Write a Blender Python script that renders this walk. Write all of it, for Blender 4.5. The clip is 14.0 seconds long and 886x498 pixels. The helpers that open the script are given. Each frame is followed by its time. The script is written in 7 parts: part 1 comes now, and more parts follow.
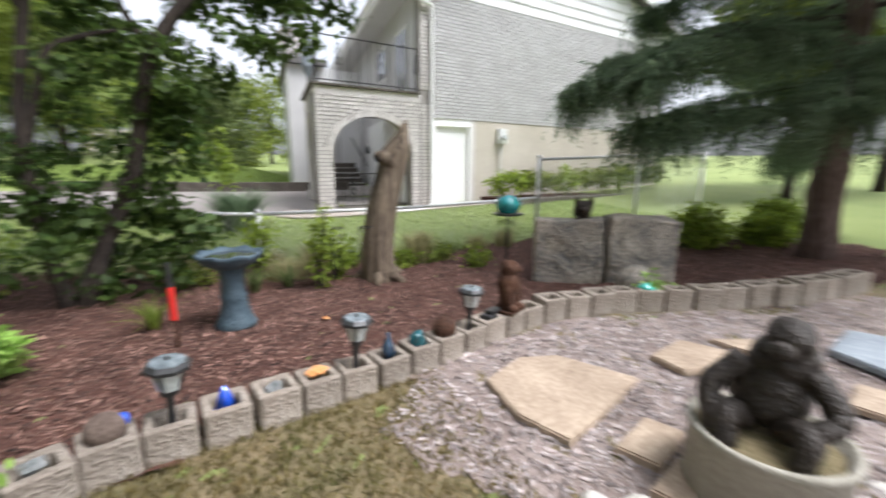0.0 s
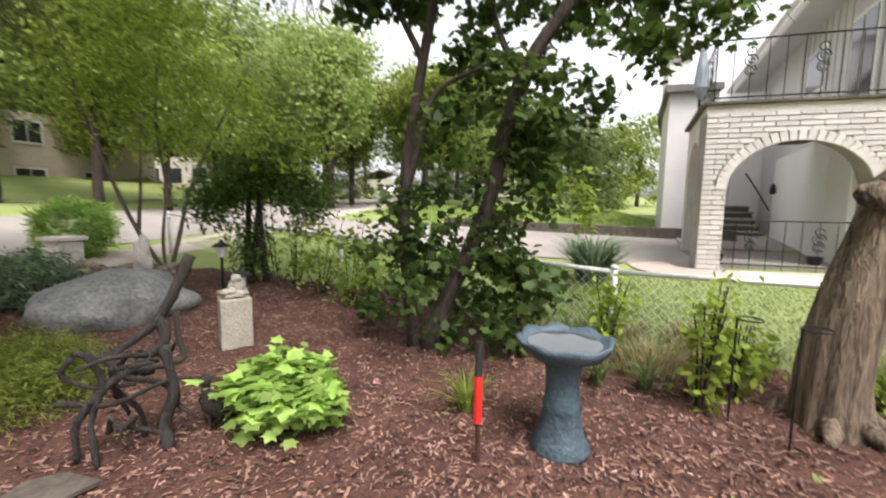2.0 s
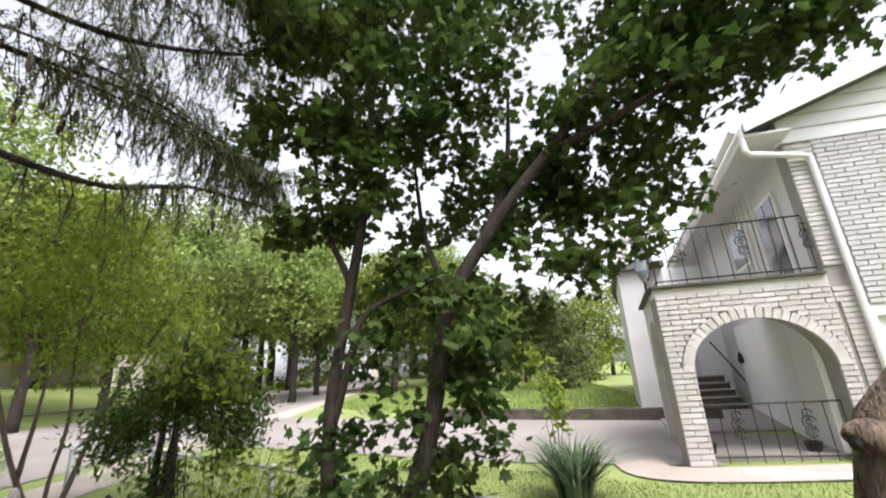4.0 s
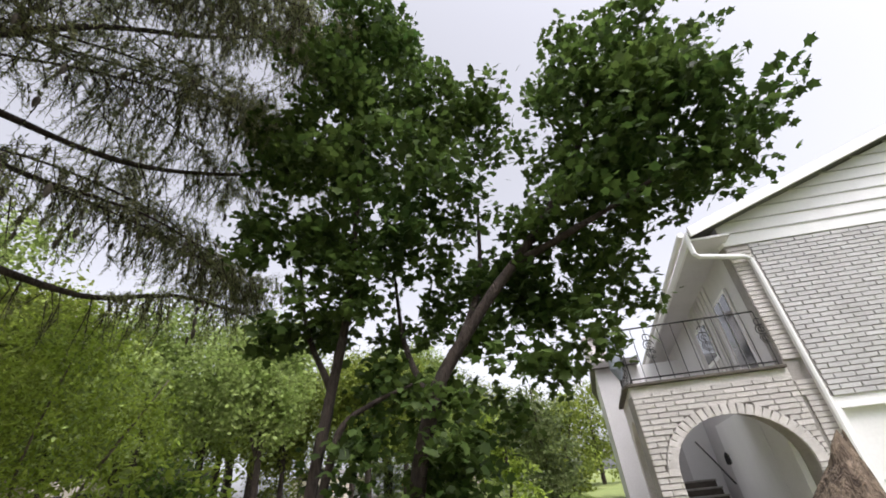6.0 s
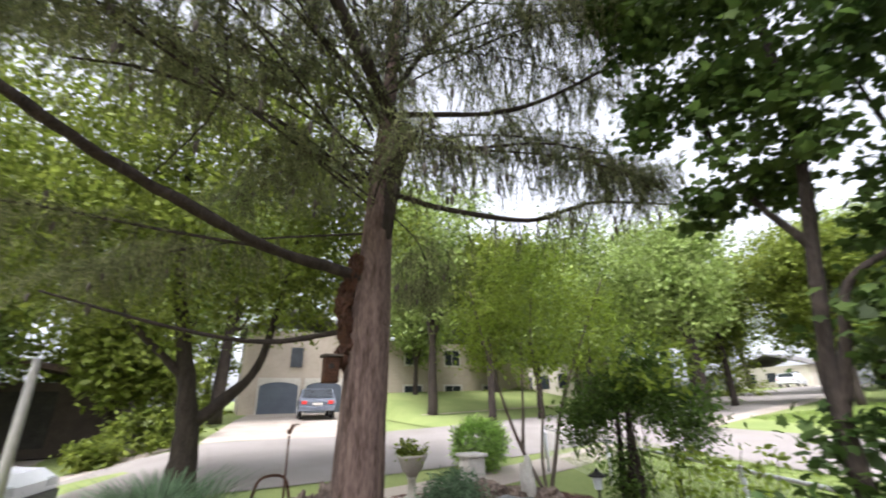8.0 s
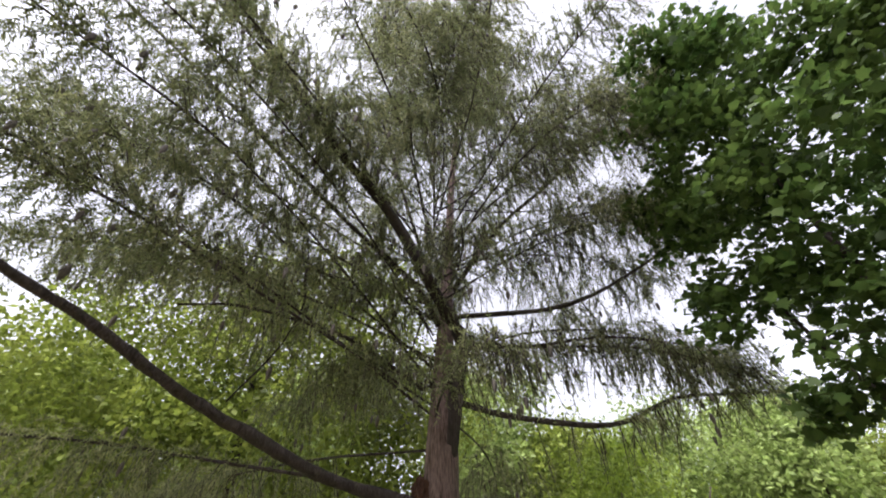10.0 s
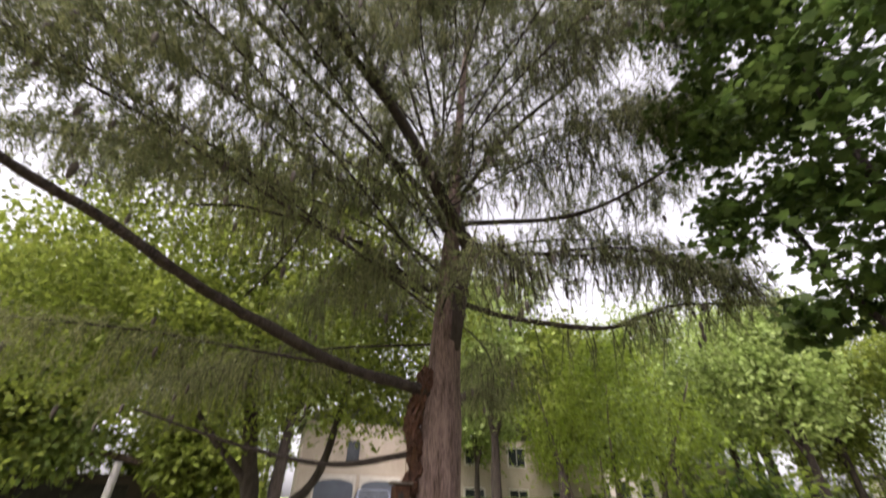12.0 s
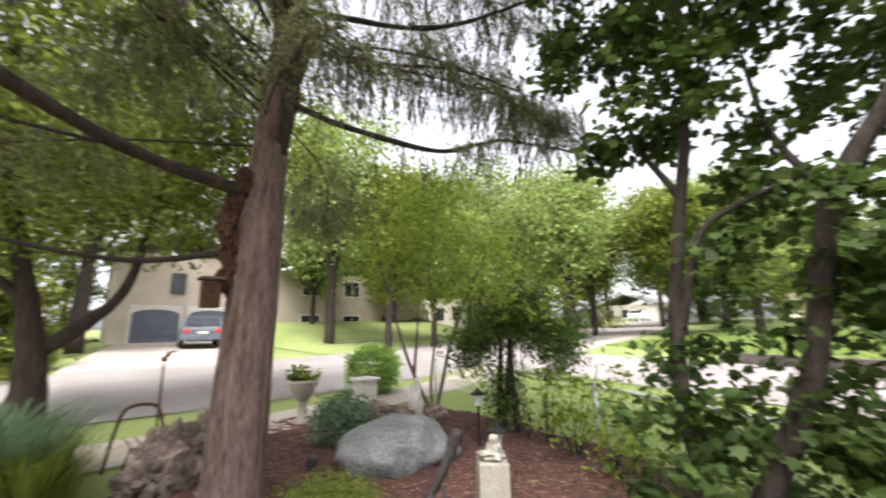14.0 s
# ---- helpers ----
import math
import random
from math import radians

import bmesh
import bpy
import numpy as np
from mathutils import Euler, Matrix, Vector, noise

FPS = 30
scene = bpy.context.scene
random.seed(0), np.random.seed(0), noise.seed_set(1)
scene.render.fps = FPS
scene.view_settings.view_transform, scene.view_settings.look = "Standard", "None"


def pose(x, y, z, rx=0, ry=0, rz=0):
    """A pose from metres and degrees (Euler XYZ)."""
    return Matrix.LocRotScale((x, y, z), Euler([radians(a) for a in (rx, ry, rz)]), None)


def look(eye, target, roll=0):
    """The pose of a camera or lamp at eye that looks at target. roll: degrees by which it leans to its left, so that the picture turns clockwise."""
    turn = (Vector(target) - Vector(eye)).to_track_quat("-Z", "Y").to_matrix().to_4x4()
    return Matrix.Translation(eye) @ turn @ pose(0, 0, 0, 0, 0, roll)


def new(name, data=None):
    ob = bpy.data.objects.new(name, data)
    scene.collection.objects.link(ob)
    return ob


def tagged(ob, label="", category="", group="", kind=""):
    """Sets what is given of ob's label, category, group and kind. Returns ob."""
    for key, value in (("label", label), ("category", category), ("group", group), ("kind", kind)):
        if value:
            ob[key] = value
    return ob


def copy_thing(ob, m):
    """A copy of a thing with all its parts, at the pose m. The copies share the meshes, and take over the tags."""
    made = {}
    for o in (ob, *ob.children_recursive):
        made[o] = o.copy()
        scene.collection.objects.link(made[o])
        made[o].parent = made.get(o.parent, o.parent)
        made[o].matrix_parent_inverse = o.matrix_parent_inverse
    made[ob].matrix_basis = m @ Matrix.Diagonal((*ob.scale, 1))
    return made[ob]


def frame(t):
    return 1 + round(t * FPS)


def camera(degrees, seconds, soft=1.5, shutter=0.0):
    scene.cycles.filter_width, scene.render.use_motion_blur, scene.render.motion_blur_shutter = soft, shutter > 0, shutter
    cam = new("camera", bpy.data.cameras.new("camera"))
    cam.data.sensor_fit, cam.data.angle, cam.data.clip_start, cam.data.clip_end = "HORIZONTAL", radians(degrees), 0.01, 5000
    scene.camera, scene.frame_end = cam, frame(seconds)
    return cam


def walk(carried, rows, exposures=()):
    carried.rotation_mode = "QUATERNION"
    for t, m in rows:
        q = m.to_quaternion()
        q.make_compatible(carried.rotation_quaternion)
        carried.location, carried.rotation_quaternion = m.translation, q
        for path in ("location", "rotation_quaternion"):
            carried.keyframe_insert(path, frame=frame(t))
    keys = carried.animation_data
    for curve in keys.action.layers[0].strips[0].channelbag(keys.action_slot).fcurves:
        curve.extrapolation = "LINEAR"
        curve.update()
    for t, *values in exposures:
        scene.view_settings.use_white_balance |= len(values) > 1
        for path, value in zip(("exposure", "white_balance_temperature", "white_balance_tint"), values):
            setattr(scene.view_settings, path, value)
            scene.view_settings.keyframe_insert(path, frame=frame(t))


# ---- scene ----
cam = camera(94.6, 14.0, soft=1.8, shutter=0.4)
PATH = [
    (0, (0.346, 0.798, 1.194), (1.359, 2.475, 0.792), 0.3),
    (0.5, (0.351, 1.116, 1.17), (0.672, 3.052, 0.785), 0.3),
    (1, (0.445, 1.403, 1.193), (0.544, 3.367, 0.832), 2.8),
    (1.5, (0.465, 1.824, 1.164), (0.3, 3.803, 0.927), 0.4),
    (1.9, (0.449, 2.111, 1.208), (-0.046, 4.032, 0.953), 0.6),
    (2, (0.484, 2.09, 1.194), (-0.07, 3.999, 0.976), 0.8),
    (2.5, (0.607, 2.309, 1.318), (-0.108, 4.177, 1.312), 0.5),
    (3, (0.652, 2.4, 1.367), (0.055, 4.305, 1.487), -1.8),
    (3.5, (0.659, 2.457, 1.468), (0.192, 4.361, 1.864), -3.2),
    (4, (0.695, 2.462, 1.585), (0.295, 4.325, 2.191), -3.3),
    (4.2, (0.701, 2.425, 1.601), (0.329, 4.262, 2.299), -3.5),
    (6.3, (0.735, 2.217, 1.539), (0.52, 3.917, 2.571), -6.2),
    (6.5, (0.714, 2.224, 1.531), (0.388, 3.956, 2.475), -5.6),
    (6.7, (0.702, 2.246, 1.515), (0.222, 3.978, 2.394), -4.4),
    (6.8, (0.692, 2.267, 1.516), (0.109, 3.982, 2.365), -3.9),
    (7, (0.652, 2.265, 1.528), (-0.159, 3.905, 2.337), -3.8),
    (7.5, (0.5, 2.138, 1.458), (-0.831, 3.428, 2.21), -2.4),
    (8, (0.418, 2.077, 1.428), (-1.23, 2.956, 2.144), -1.4),
    (8.5, (0.401, 2.061, 1.484), (-1.306, 2.716, 2.295), 0.2),
    (9, (0.438, 2.022, 1.573), (-1.169, 2.578, 2.624), 1.0),
    (9.2, (0.447, 2.004, 1.595), (-1.091, 2.543, 2.754), 0.6),
    (11.3, (0.468, 1.926, 1.672), (-0.711, 2.381, 3.222), -2.0),
    (11.5, (0.468, 1.926, 1.672), (-0.819, 2.4, 3.128), -1.5),
    (12, (0.468, 1.926, 1.672), (-1.123, 2.489, 2.745), 1.2),
    (12.5, (0.415, 1.967, 1.518), (-1.329, 2.616, 2.252), 1.0),
    (13, (0.362, 2.006, 1.446), (-1.399, 2.763, 2.018), 2.6),
    (13.5, (0.327, 2.068, 1.407), (-1.38, 2.998, 1.88), 1.3),
    (14, (0.333, 2.162, 1.401), (-1.133, 3.462, 1.805), -1.1),
]
EXPOSURES = [
    (0, 1.2, 6000, 12), (1, 1.17, 6200, 12), (2, 1.48, 6500, 14), (2.5, 1.57, 6600, 14), (3, 1.52, 6500, 14), (4, 1.42, 6200, 15), (6.5, 0.96, 6200, 17), (7, 1.15, 6200, 16), (7.5, 1.5, 6100, 15),
    (9, 1.7, 6000, 17), (11.5, 1.35, 6400, 22), (12, 1.56, 6500, 22), (12.5, 1.58, 6600, 22), (13, 1.56, 6400, 19), (13.5, 1.64, 6300, 17), (14, 1.82, 6300, 15),
]
walk(cam, [(t, look(eye, target, roll)) for t, eye, target, roll in PATH], EXPOSURES)

# ---- light ----
world = bpy.data.worlds.new("overcast_sky")
scene.world = world
world.use_nodes = True
wn, wl = world.node_tree.nodes, world.node_tree.links
sky = wn.new("ShaderNodeTexSky")
sky.sky_type = "NISHITA"
sky.sun_disc = False
sky.sun_elevation, sky.sun_rotation = radians(58), radians(140)
sky.dust_density, sky.air_density = 4.0, 1.0
grey = wn.new("ShaderNodeHueSaturation")
grey.inputs["Saturation"].default_value = 0.12
wl.new(sky.outputs[0], grey.inputs["Color"])
wl.new(grey.outputs[0], wn["Background"].inputs["Color"])
wn["Background"].inputs["Strength"].default_value = 0.15
sun = new("sun", bpy.data.lights.new("sun", "SUN"))
sun.data.energy, sun.data.angle, sun.data.color = 1.4, radians(25), (1.0, 0.96, 0.9)
sun.matrix_world = look((0, 0, 30), (-10, 12, 0))

# ---- materials ----


def material(name, base, second, rough=0.8, scale=6.0, fine=60.0, bump=0.3, metal=0.0, island=0.0, per_object=0.0, stretch=(1, 1, 1), through_light=0.0, spec=0.4):
    """Two colours mixed by coarse and fine noise at real size, with bump, gloss and optional variation per piece."""
    m = bpy.data.materials.new(name)
    m.use_nodes = True
    n, l = m.node_tree.nodes, m.node_tree.links
    b = n["Principled BSDF"]
    co = n.new("ShaderNodeTexCoord")
    mp = n.new("ShaderNodeMapping")
    mp.inputs["Scale"].default_value = stretch
    l.new(co.outputs["Object"], mp.inputs["Vector"])
    n1, n2 = n.new("ShaderNodeTexNoise"), n.new("ShaderNodeTexNoise")
    n1.inputs["Scale"].default_value, n2.inputs["Scale"].default_value = scale, fine
    n1.inputs["Detail"].default_value, n2.inputs["Detail"].default_value = 5, 3
    l.new(mp.outputs[0], n1.inputs["Vector"])
    l.new(mp.outputs[0], n2.inputs["Vector"])
    add = n.new("ShaderNodeMath")
    add.operation = "ADD"
    l.new(n1.outputs[0], add.inputs[0])
    l.new(n2.outputs[0], add.inputs[1])
    ramp = n.new("ShaderNodeMapRange")
    ramp.inputs["From Min"].default_value, ramp.inputs["From Max"].default_value = 0.72, 1.28
    l.new(add.outputs[0], ramp.inputs["Value"])
    mix = n.new("ShaderNodeMix")
    mix.data_type = "RGBA"
    mix.inputs["A"].default_value, mix.inputs["B"].default_value = (*base, 1), (*second, 1)
    l.new(ramp.outputs[0], mix.inputs["Factor"])
    out = mix.outputs["Result"]
    if island or per_object:
        hs = n.new("ShaderNodeHueSaturation")
        src = n.new("ShaderNodeNewGeometry").outputs["Random Per Island"] if island else n.new("ShaderNodeObjectInfo").outputs["Random"]
        mr = n.new("ShaderNodeMapRange")
        k = island or per_object
        mr.inputs["To Min"].default_value, mr.inputs["To Max"].default_value = 1 - k, 1 + k
        l.new(src, mr.inputs["Value"])
        l.new(mr.outputs[0], hs.inputs["Value"])
        l.new(out, hs.inputs["Color"])
        out = hs.outputs[0]
    l.new(out, b.inputs["Base Color"])
    b.inputs["Roughness"].default_value, b.inputs["Metallic"].default_value = rough, metal
    b.inputs["Specular IOR Level"].default_value = spec
    if bump:
        bp = n.new("ShaderNodeBump")
        bp.inputs["Strength"].default_value, bp.inputs["Distance"].default_value = bump, 0.02
        l.new(add.outputs[0], bp.inputs["Height"])
        l.new(bp.outputs[0], b.inputs["Normal"])
    if through_light:
        tr = n.new("ShaderNodeBsdfTranslucent")
        l.new(out, tr.inputs["Color"])
        ms = n.new("ShaderNodeMixShader")
        ms.inputs[0].default_value = through_light
        l.new(b.outputs[0], ms.inputs[1])
        l.new(tr.outputs[0], ms.inputs[2])
        l.new(ms.outputs[0], n["Material Output"].inputs["Surface"])
    return m


def leaf_mat(name, base, second):
    return material(name, base, second, rough=0.55, scale=1.2, fine=9, bump=0, island=0.45, through_light=0.5, spec=0.25)


M_LAWN = material("lawn_soil", (0.165, 0.215, 0.062), (0.265, 0.305, 0.105), 0.95, 0.6, 30, 0.5)
M_BLADE = leaf_mat("grass_blades", (0.22, 0.31, 0.075), (0.33, 0.41, 0.135))
M_WORN = material("worn_lawn", (0.11, 0.10, 0.045), (0.24, 0.18, 0.105), 0.95, 2.2, 45, 0.6)
M_DRYBLADE = leaf_mat("dry_grass_blades", (0.13, 0.13, 0.045), (0.24, 0.18, 0.08))
M_MULCH = material("mulch_bed", (0.048, 0.020, 0.014), (0.115, 0.052, 0.037), 0.95, 3.0, 50, 1.0)
M_CHIP = material("mulch_chip", (0.062, 0.029, 0.021), (0.24, 0.142, 0.112), 0.9, 8, 60, 0.4, island=0.9)
M_GRAVEL = material("gravel_bed", (0.20, 0.15, 0.13), (0.38, 0.31, 0.28), 0.95, 3, 80, 0.8)
M_PEBBLE = material("pebbles", (0.20, 0.155, 0.14), (0.50, 0.44, 0.425), 0.8, 9, 70, 0.3, island=0.6)
M_ROAD = material("pale_asphalt", (0.21, 0.185, 0.17), (0.31, 0.28, 0.26), 0.95, 0.5, 60, 0.3)
M_CONC = material("concrete_paving", (0.33, 0.275, 0.23), (0.46, 0.40, 0.35), 0.9, 0.8, 40, 0.3)
M_BLOCK = material("concrete_block", (0.22, 0.18, 0.145), (0.40, 0.345, 0.29), 0.95, 7, 70, 0.8, per_object=0.14)
M_SLAB = material("sandstone_slab", (0.27, 0.20, 0.145), (0.47, 0.37, 0.275), 0.9, 3, 30, 0.5)
M_BLUESTONE = material("bluestone", (0.20, 0.23, 0.26), (0.34, 0.37, 0.40), 0.8, 4, 40, 0.4)
M_ROCK = material("granite_boulder", (0.11, 0.12, 0.12), (0.28, 0.28, 0.27), 0.9, 3, 30, 1.0)
M_PILEROCK = material("porous_brown_rock", (0.075, 0.055, 0.045), (0.29, 0.225, 0.185), 0.95, 6, 26, 1.0, per_object=0.2)
M_STEMBARK = material("pale_brown_stem_bark", (0.07, 0.054, 0.042), (0.19, 0.15, 0.12), 0.9, 6, 40, 0.6, stretch=(3, 3, 0.6))
M_BATH = material("blue_grey_cast_stone", (0.035, 0.058, 0.075), (0.08, 0.115, 0.14), 0.6, 6, 50, 0.5)
M_WHITE = material("white_paint", (0.80, 0.79, 0.78), (0.86, 0.85, 0.84), 0.5, 1.5, 20, 0.05)
M_BRICK = material("painted_brick", (0.53, 0.49, 0.46), (0.65, 0.615, 0.59), 0.8, 2.5, 30, 0.4, per_object=0.10)
M_BRICKROW = material("painted_brick_courses", (0.47, 0.455, 0.45), (0.57, 0.56, 0.555), 0.8, 2.0, 30, 0.4, island=0.07)
M_MORTAR = material("grey_mortar", (0.27, 0.25, 0.23), (0.37, 0.34, 0.32), 0.95, 4, 60, 0.5)
M_STUCCO = material("beige_concrete_wall", (0.46, 0.41, 0.34), (0.58, 0.53, 0.45), 0.9, 1.2, 40, 0.3)
M_ROOF = material("roof_shingle", (0.10, 0.095, 0.09), (0.18, 0.17, 0.16), 0.95, 3, 40, 0.5)
M_SIDING = material("horizontal_siding", (0.56, 0.545, 0.535), (0.64, 0.625, 0.615), 0.6, 1.5, 25, 0.1, per_object=0.03)
M_GALV = material("white_galvanized_pipe", (0.62, 0.62, 0.62), (0.76, 0.76, 0.75), 0.45, 4, 40, 0.05, metal=0.3)
M_WIRE = material("chain_link_wire", (0.62, 0.64, 0.56), (0.76, 0.77, 0.70), 0.45, 4, 40, 0.0, metal=0.4)
M_IRON = material("black_iron", (0.012, 0.012, 0.012), (0.03, 0.028, 0.026), 0.5, 8, 60, 0.2, metal=0.5)
M_RUST = material("rusted_iron", (0.045, 0.022, 0.015), (0.12, 0.055, 0.03), 0.85, 9, 70, 0.6, metal=0.3)
M_SNAG = material("dark_dead_wood", (0.014, 0.012, 0.011), (0.05, 0.042, 0.037), 0.85, 8, 40, 0.8, stretch=(3, 3, 1))
M_BARK = material("dark_bark", (0.02, 0.015, 0.012), (0.066, 0.05, 0.04), 0.95, 5, 30, 1.0, stretch=(3, 3, 0.6))
M_SPRBARK = material("red_grey_spruce_bark", (0.045, 0.026, 0.02), (0.25, 0.175, 0.15), 0.95, 5, 26, 1.0, stretch=(4, 4, 0.5))
M_DRIFT = material("weathered_driftwood", (0.045, 0.032, 0.023), (0.29, 0.222, 0.158), 0.9, 2.5, 12, 1.0, stretch=(5, 5, 0.7))
for nd in M_DRIFT.node_tree.nodes:
    if nd.type == "TEX_NOISE":
        nd.inputs["Distortion"].default_value = 1.2
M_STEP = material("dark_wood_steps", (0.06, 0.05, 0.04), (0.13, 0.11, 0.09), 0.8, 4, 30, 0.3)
M_DARK = material("dark_interior", (0.02, 0.018, 0.016), (0.05, 0.045, 0.04), 0.9, 3, 30, 0.1)
M_BLACKP = material("black_plastic", (0.015, 0.015, 0.016), (0.04, 0.04, 0.04), 0.4, 8, 60, 0.05)
M_PANEL = material("solar_panel_glass", (0.10, 0.12, 0.13), (0.30, 0.34, 0.36), 0.12, 3, 30, 0.0, spec=0.8)
M_FROST = material("clear_lamp_glass", (0.45, 0.48, 0.48), (0.65, 0.68, 0.67), 0.15, 12, 40, 0.1, spec=0.8)
M_RED = material("red_paint", (0.62, 0.025, 0.02), (0.72, 0.04, 0.03), 0.4, 5, 30, 0.05)
M_BLUEG = material("cobalt_glass", (0.01, 0.05, 0.45), (0.03, 0.12, 0.65), 0.1, 5, 30, 0.1, spec=0.8)
M_TEALDK = material("dark_teal_glass", (0.008, 0.06, 0.075), (0.02, 0.12, 0.14), 0.12, 6, 20, 0.2, spec=0.8)
M_STAINED = material("stained_stone", (0.13, 0.125, 0.12), (0.43, 0.37, 0.30), 0.9, 4.5, 34, 1.0)
M_DARKFIG = material("dark_painted_cast", (0.015, 0.012, 0.01), (0.06, 0.04, 0.032), 0.6, 9, 40, 0.3)
M_TEALG = material("teal_glass", (0.01, 0.15, 0.17), (0.03, 0.30, 0.31), 0.1, 6, 20, 0.2, spec=0.8)
M_TURQ = material("turquoise_glass", (0.08, 0.55, 0.50), (0.20, 0.75, 0.68), 0.15, 6, 20, 0.1, spec=0.8)
M_ORANGE = material("orange_glass", (0.55, 0.20, 0.05), (0.70, 0.38, 0.16), 0.3, 9, 30, 0.2)
M_NAVY = material("dark_blue_glass", (0.015, 0.03, 0.06), (0.04, 0.08, 0.13), 0.1, 6, 20, 0.1, spec=0.8)
M_PALE = material("pale_stone", (0.50, 0.47, 0.42), (0.68, 0.65, 0.60), 0.8, 6, 40, 0.3)
M_CLAY = material("brown_clay", (0.085, 0.06, 0.048), (0.17, 0.125, 0.10), 0.9, 9, 60, 0.4)
M_PILLAR = material("cast_stone_pillar", (0.28, 0.26, 0.21), (0.42, 0.39, 0.33), 0.9, 5, 50, 0.5)
M_BRONZE = material("dark_bronze_statue", (0.018, 0.014, 0.011), (0.05, 0.038, 0.03), 0.5, 9, 60, 0.8)
M_WATER = material("still_water", (0.03, 0.035, 0.035), (0.05, 0.055, 0.055), 0.03, 2, 8, 0.0, spec=1.0)
M_TAN = material("tan_brick_house", (0.38, 0.32, 0.255), (0.50, 0.43, 0.355), 0.9, 1, 12, 0.2)
M_GARAGE = material("blue_grey_garage_door", (0.09, 0.105, 0.135), (0.13, 0.15, 0.185), 0.6, 1.5, 20, 0.05)
M_PANE = material("window_pane", (0.015, 0.018, 0.022), (0.035, 0.042, 0.046), 0.1, 2, 9, 0.0, spec=0.45)
M_BROWNH = material("dark_brown_siding", (0.04, 0.03, 0.025), (0.08, 0.06, 0.05), 0.9, 2, 25, 0.3)
M_CARW = material("white_car_paint", (0.72, 0.73, 0.75), (0.80, 0.81, 0.82), 0.2, 2, 15, 0.0, spec=0.7)
M_CARG = material("grey_car_paint", (0.10, 0.11, 0.14), (0.15, 0.165, 0.20), 0.25, 2, 15, 0.0, spec=0.7)
M_TYRE = material("tyre_rubber", (0.012, 0.012, 0.012), (0.03, 0.03, 0.03), 0.9, 6, 40, 0.2)
M_POLE = material("weathered_pole", (0.26, 0.25, 0.23), (0.40, 0.38, 0.35), 0.9, 4, 30, 0.3, stretch=(2, 2, 0.4))
L_MAPLE = leaf_mat("maple_leaves", (0.036, 0.074, 0.016), (0.10, 0.148, 0.034))
L_LIME = leaf_mat("lime_leaves", (0.24, 0.40, 0.07), (0.42, 0.58, 0.17))
L_LIGHT = leaf_mat("light_green_leaves", (0.175, 0.255, 0.03), (0.32, 0.395, 0.065))
L_MID = leaf_mat("mid_green_leaves", (0.119, 0.165, 0.025), (0.248, 0.29, 0.055))
L_FAR = leaf_mat("far_tree_leaves", (0.162, 0.235, 0.055), (0.313, 0.38, 0.125))
L_DARK = leaf_mat("dark_vine_leaves", (0.06, 0.115, 0.02), (0.14, 0.21, 0.045))
L_SPRUCE = leaf_mat("spruce_needles", (0.112, 0.137, 0.050), (0.26, 0.268, 0.125))
L_BLUES = leaf_mat("blue_spruce_needles", (0.10, 0.17, 0.09), (0.20, 0.29, 0.17))
L_BLUEDK = leaf_mat("grey_green_spruce_needles", (0.10, 0.155, 0.085), (0.22, 0.285, 0.17))
L_STRAW = leaf_mat("straw_blades", (0.25, 0.235, 0.11), (0.40, 0.36, 0.19))
L_OLIVE = leaf_mat("olive_leaves", (0.10, 0.14, 0.045), (0.19, 0.22, 0.09))

# ---- building blocks ----


def thing(name, label, category, x=0, y=0, z=0, rz=0, group="", kind=""):
    ob = new(name)
    ob.matrix_basis = pose(x, y, z, 0, 0, rz)
    return tagged(ob, label, category, group, kind)


def part(name, bm, mat_, parent, label="", smooth=False):
    me = bpy.data.meshes.new(name)
    bm.to_mesh(me)
    bm.free()
    me.materials.append(mat_)
    if smooth:
        me.polygons.foreach_set("use_smooth", [True] * len(me.polygons))
    ob = new(name, me)
    if parent:
        ob.parent = parent
    return tagged(ob, label)


def flat_mesh(name, verts, faces, mat_, parent=None, label="", smooth=False):
    me = bpy.data.meshes.new(name)
    me.from_pydata(verts, [], faces)
    me.materials.append(mat_)
    if smooth:
        me.polygons.foreach_set("use_smooth", [True] * len(me.polygons))
    ob = new(name, me)
    if parent:
        ob.parent = parent
    return tagged(ob, label)


def quick_mesh(name, co, corners, mat_, parent=None, label=""):
    """A mesh from an array of points and an array of faces that all have the same number of corners."""
    me = bpy.data.meshes.new(name)
    k = corners.shape[1]
    me.vertices.add(len(co))
    me.vertices.foreach_set("co", np.asarray(co, np.float32).ravel())
    me.loops.add(corners.size)
    me.loops.foreach_set("vertex_index", corners.astype(np.int32).ravel())
    me.polygons.add(len(corners))
    me.polygons.foreach_set("loop_start", np.arange(0, corners.size, k, dtype=np.int32))
    me.update(calc_edges=True)
    me.materials.append(mat_)
    ob = new(name, me)
    if parent:
        ob.parent = parent
    return tagged(ob, label)


def box(x0, x1, y0, y1, z0, z1, bevel=0.0):
    bm = bmesh.new()
    bmesh.ops.create_cube(bm, size=1, matrix=Matrix.Translation(((x0 + x1) / 2, (y0 + y1) / 2, (z0 + z1) / 2)) @ Matrix.Diagonal((x1 - x0, y1 - y0, z1 - z0, 1)))
    if bevel:
        bmesh.ops.bevel(bm, geom=bm.edges[:], offset=bevel, segments=2, affect="EDGES", profile=0.5)
    return bm


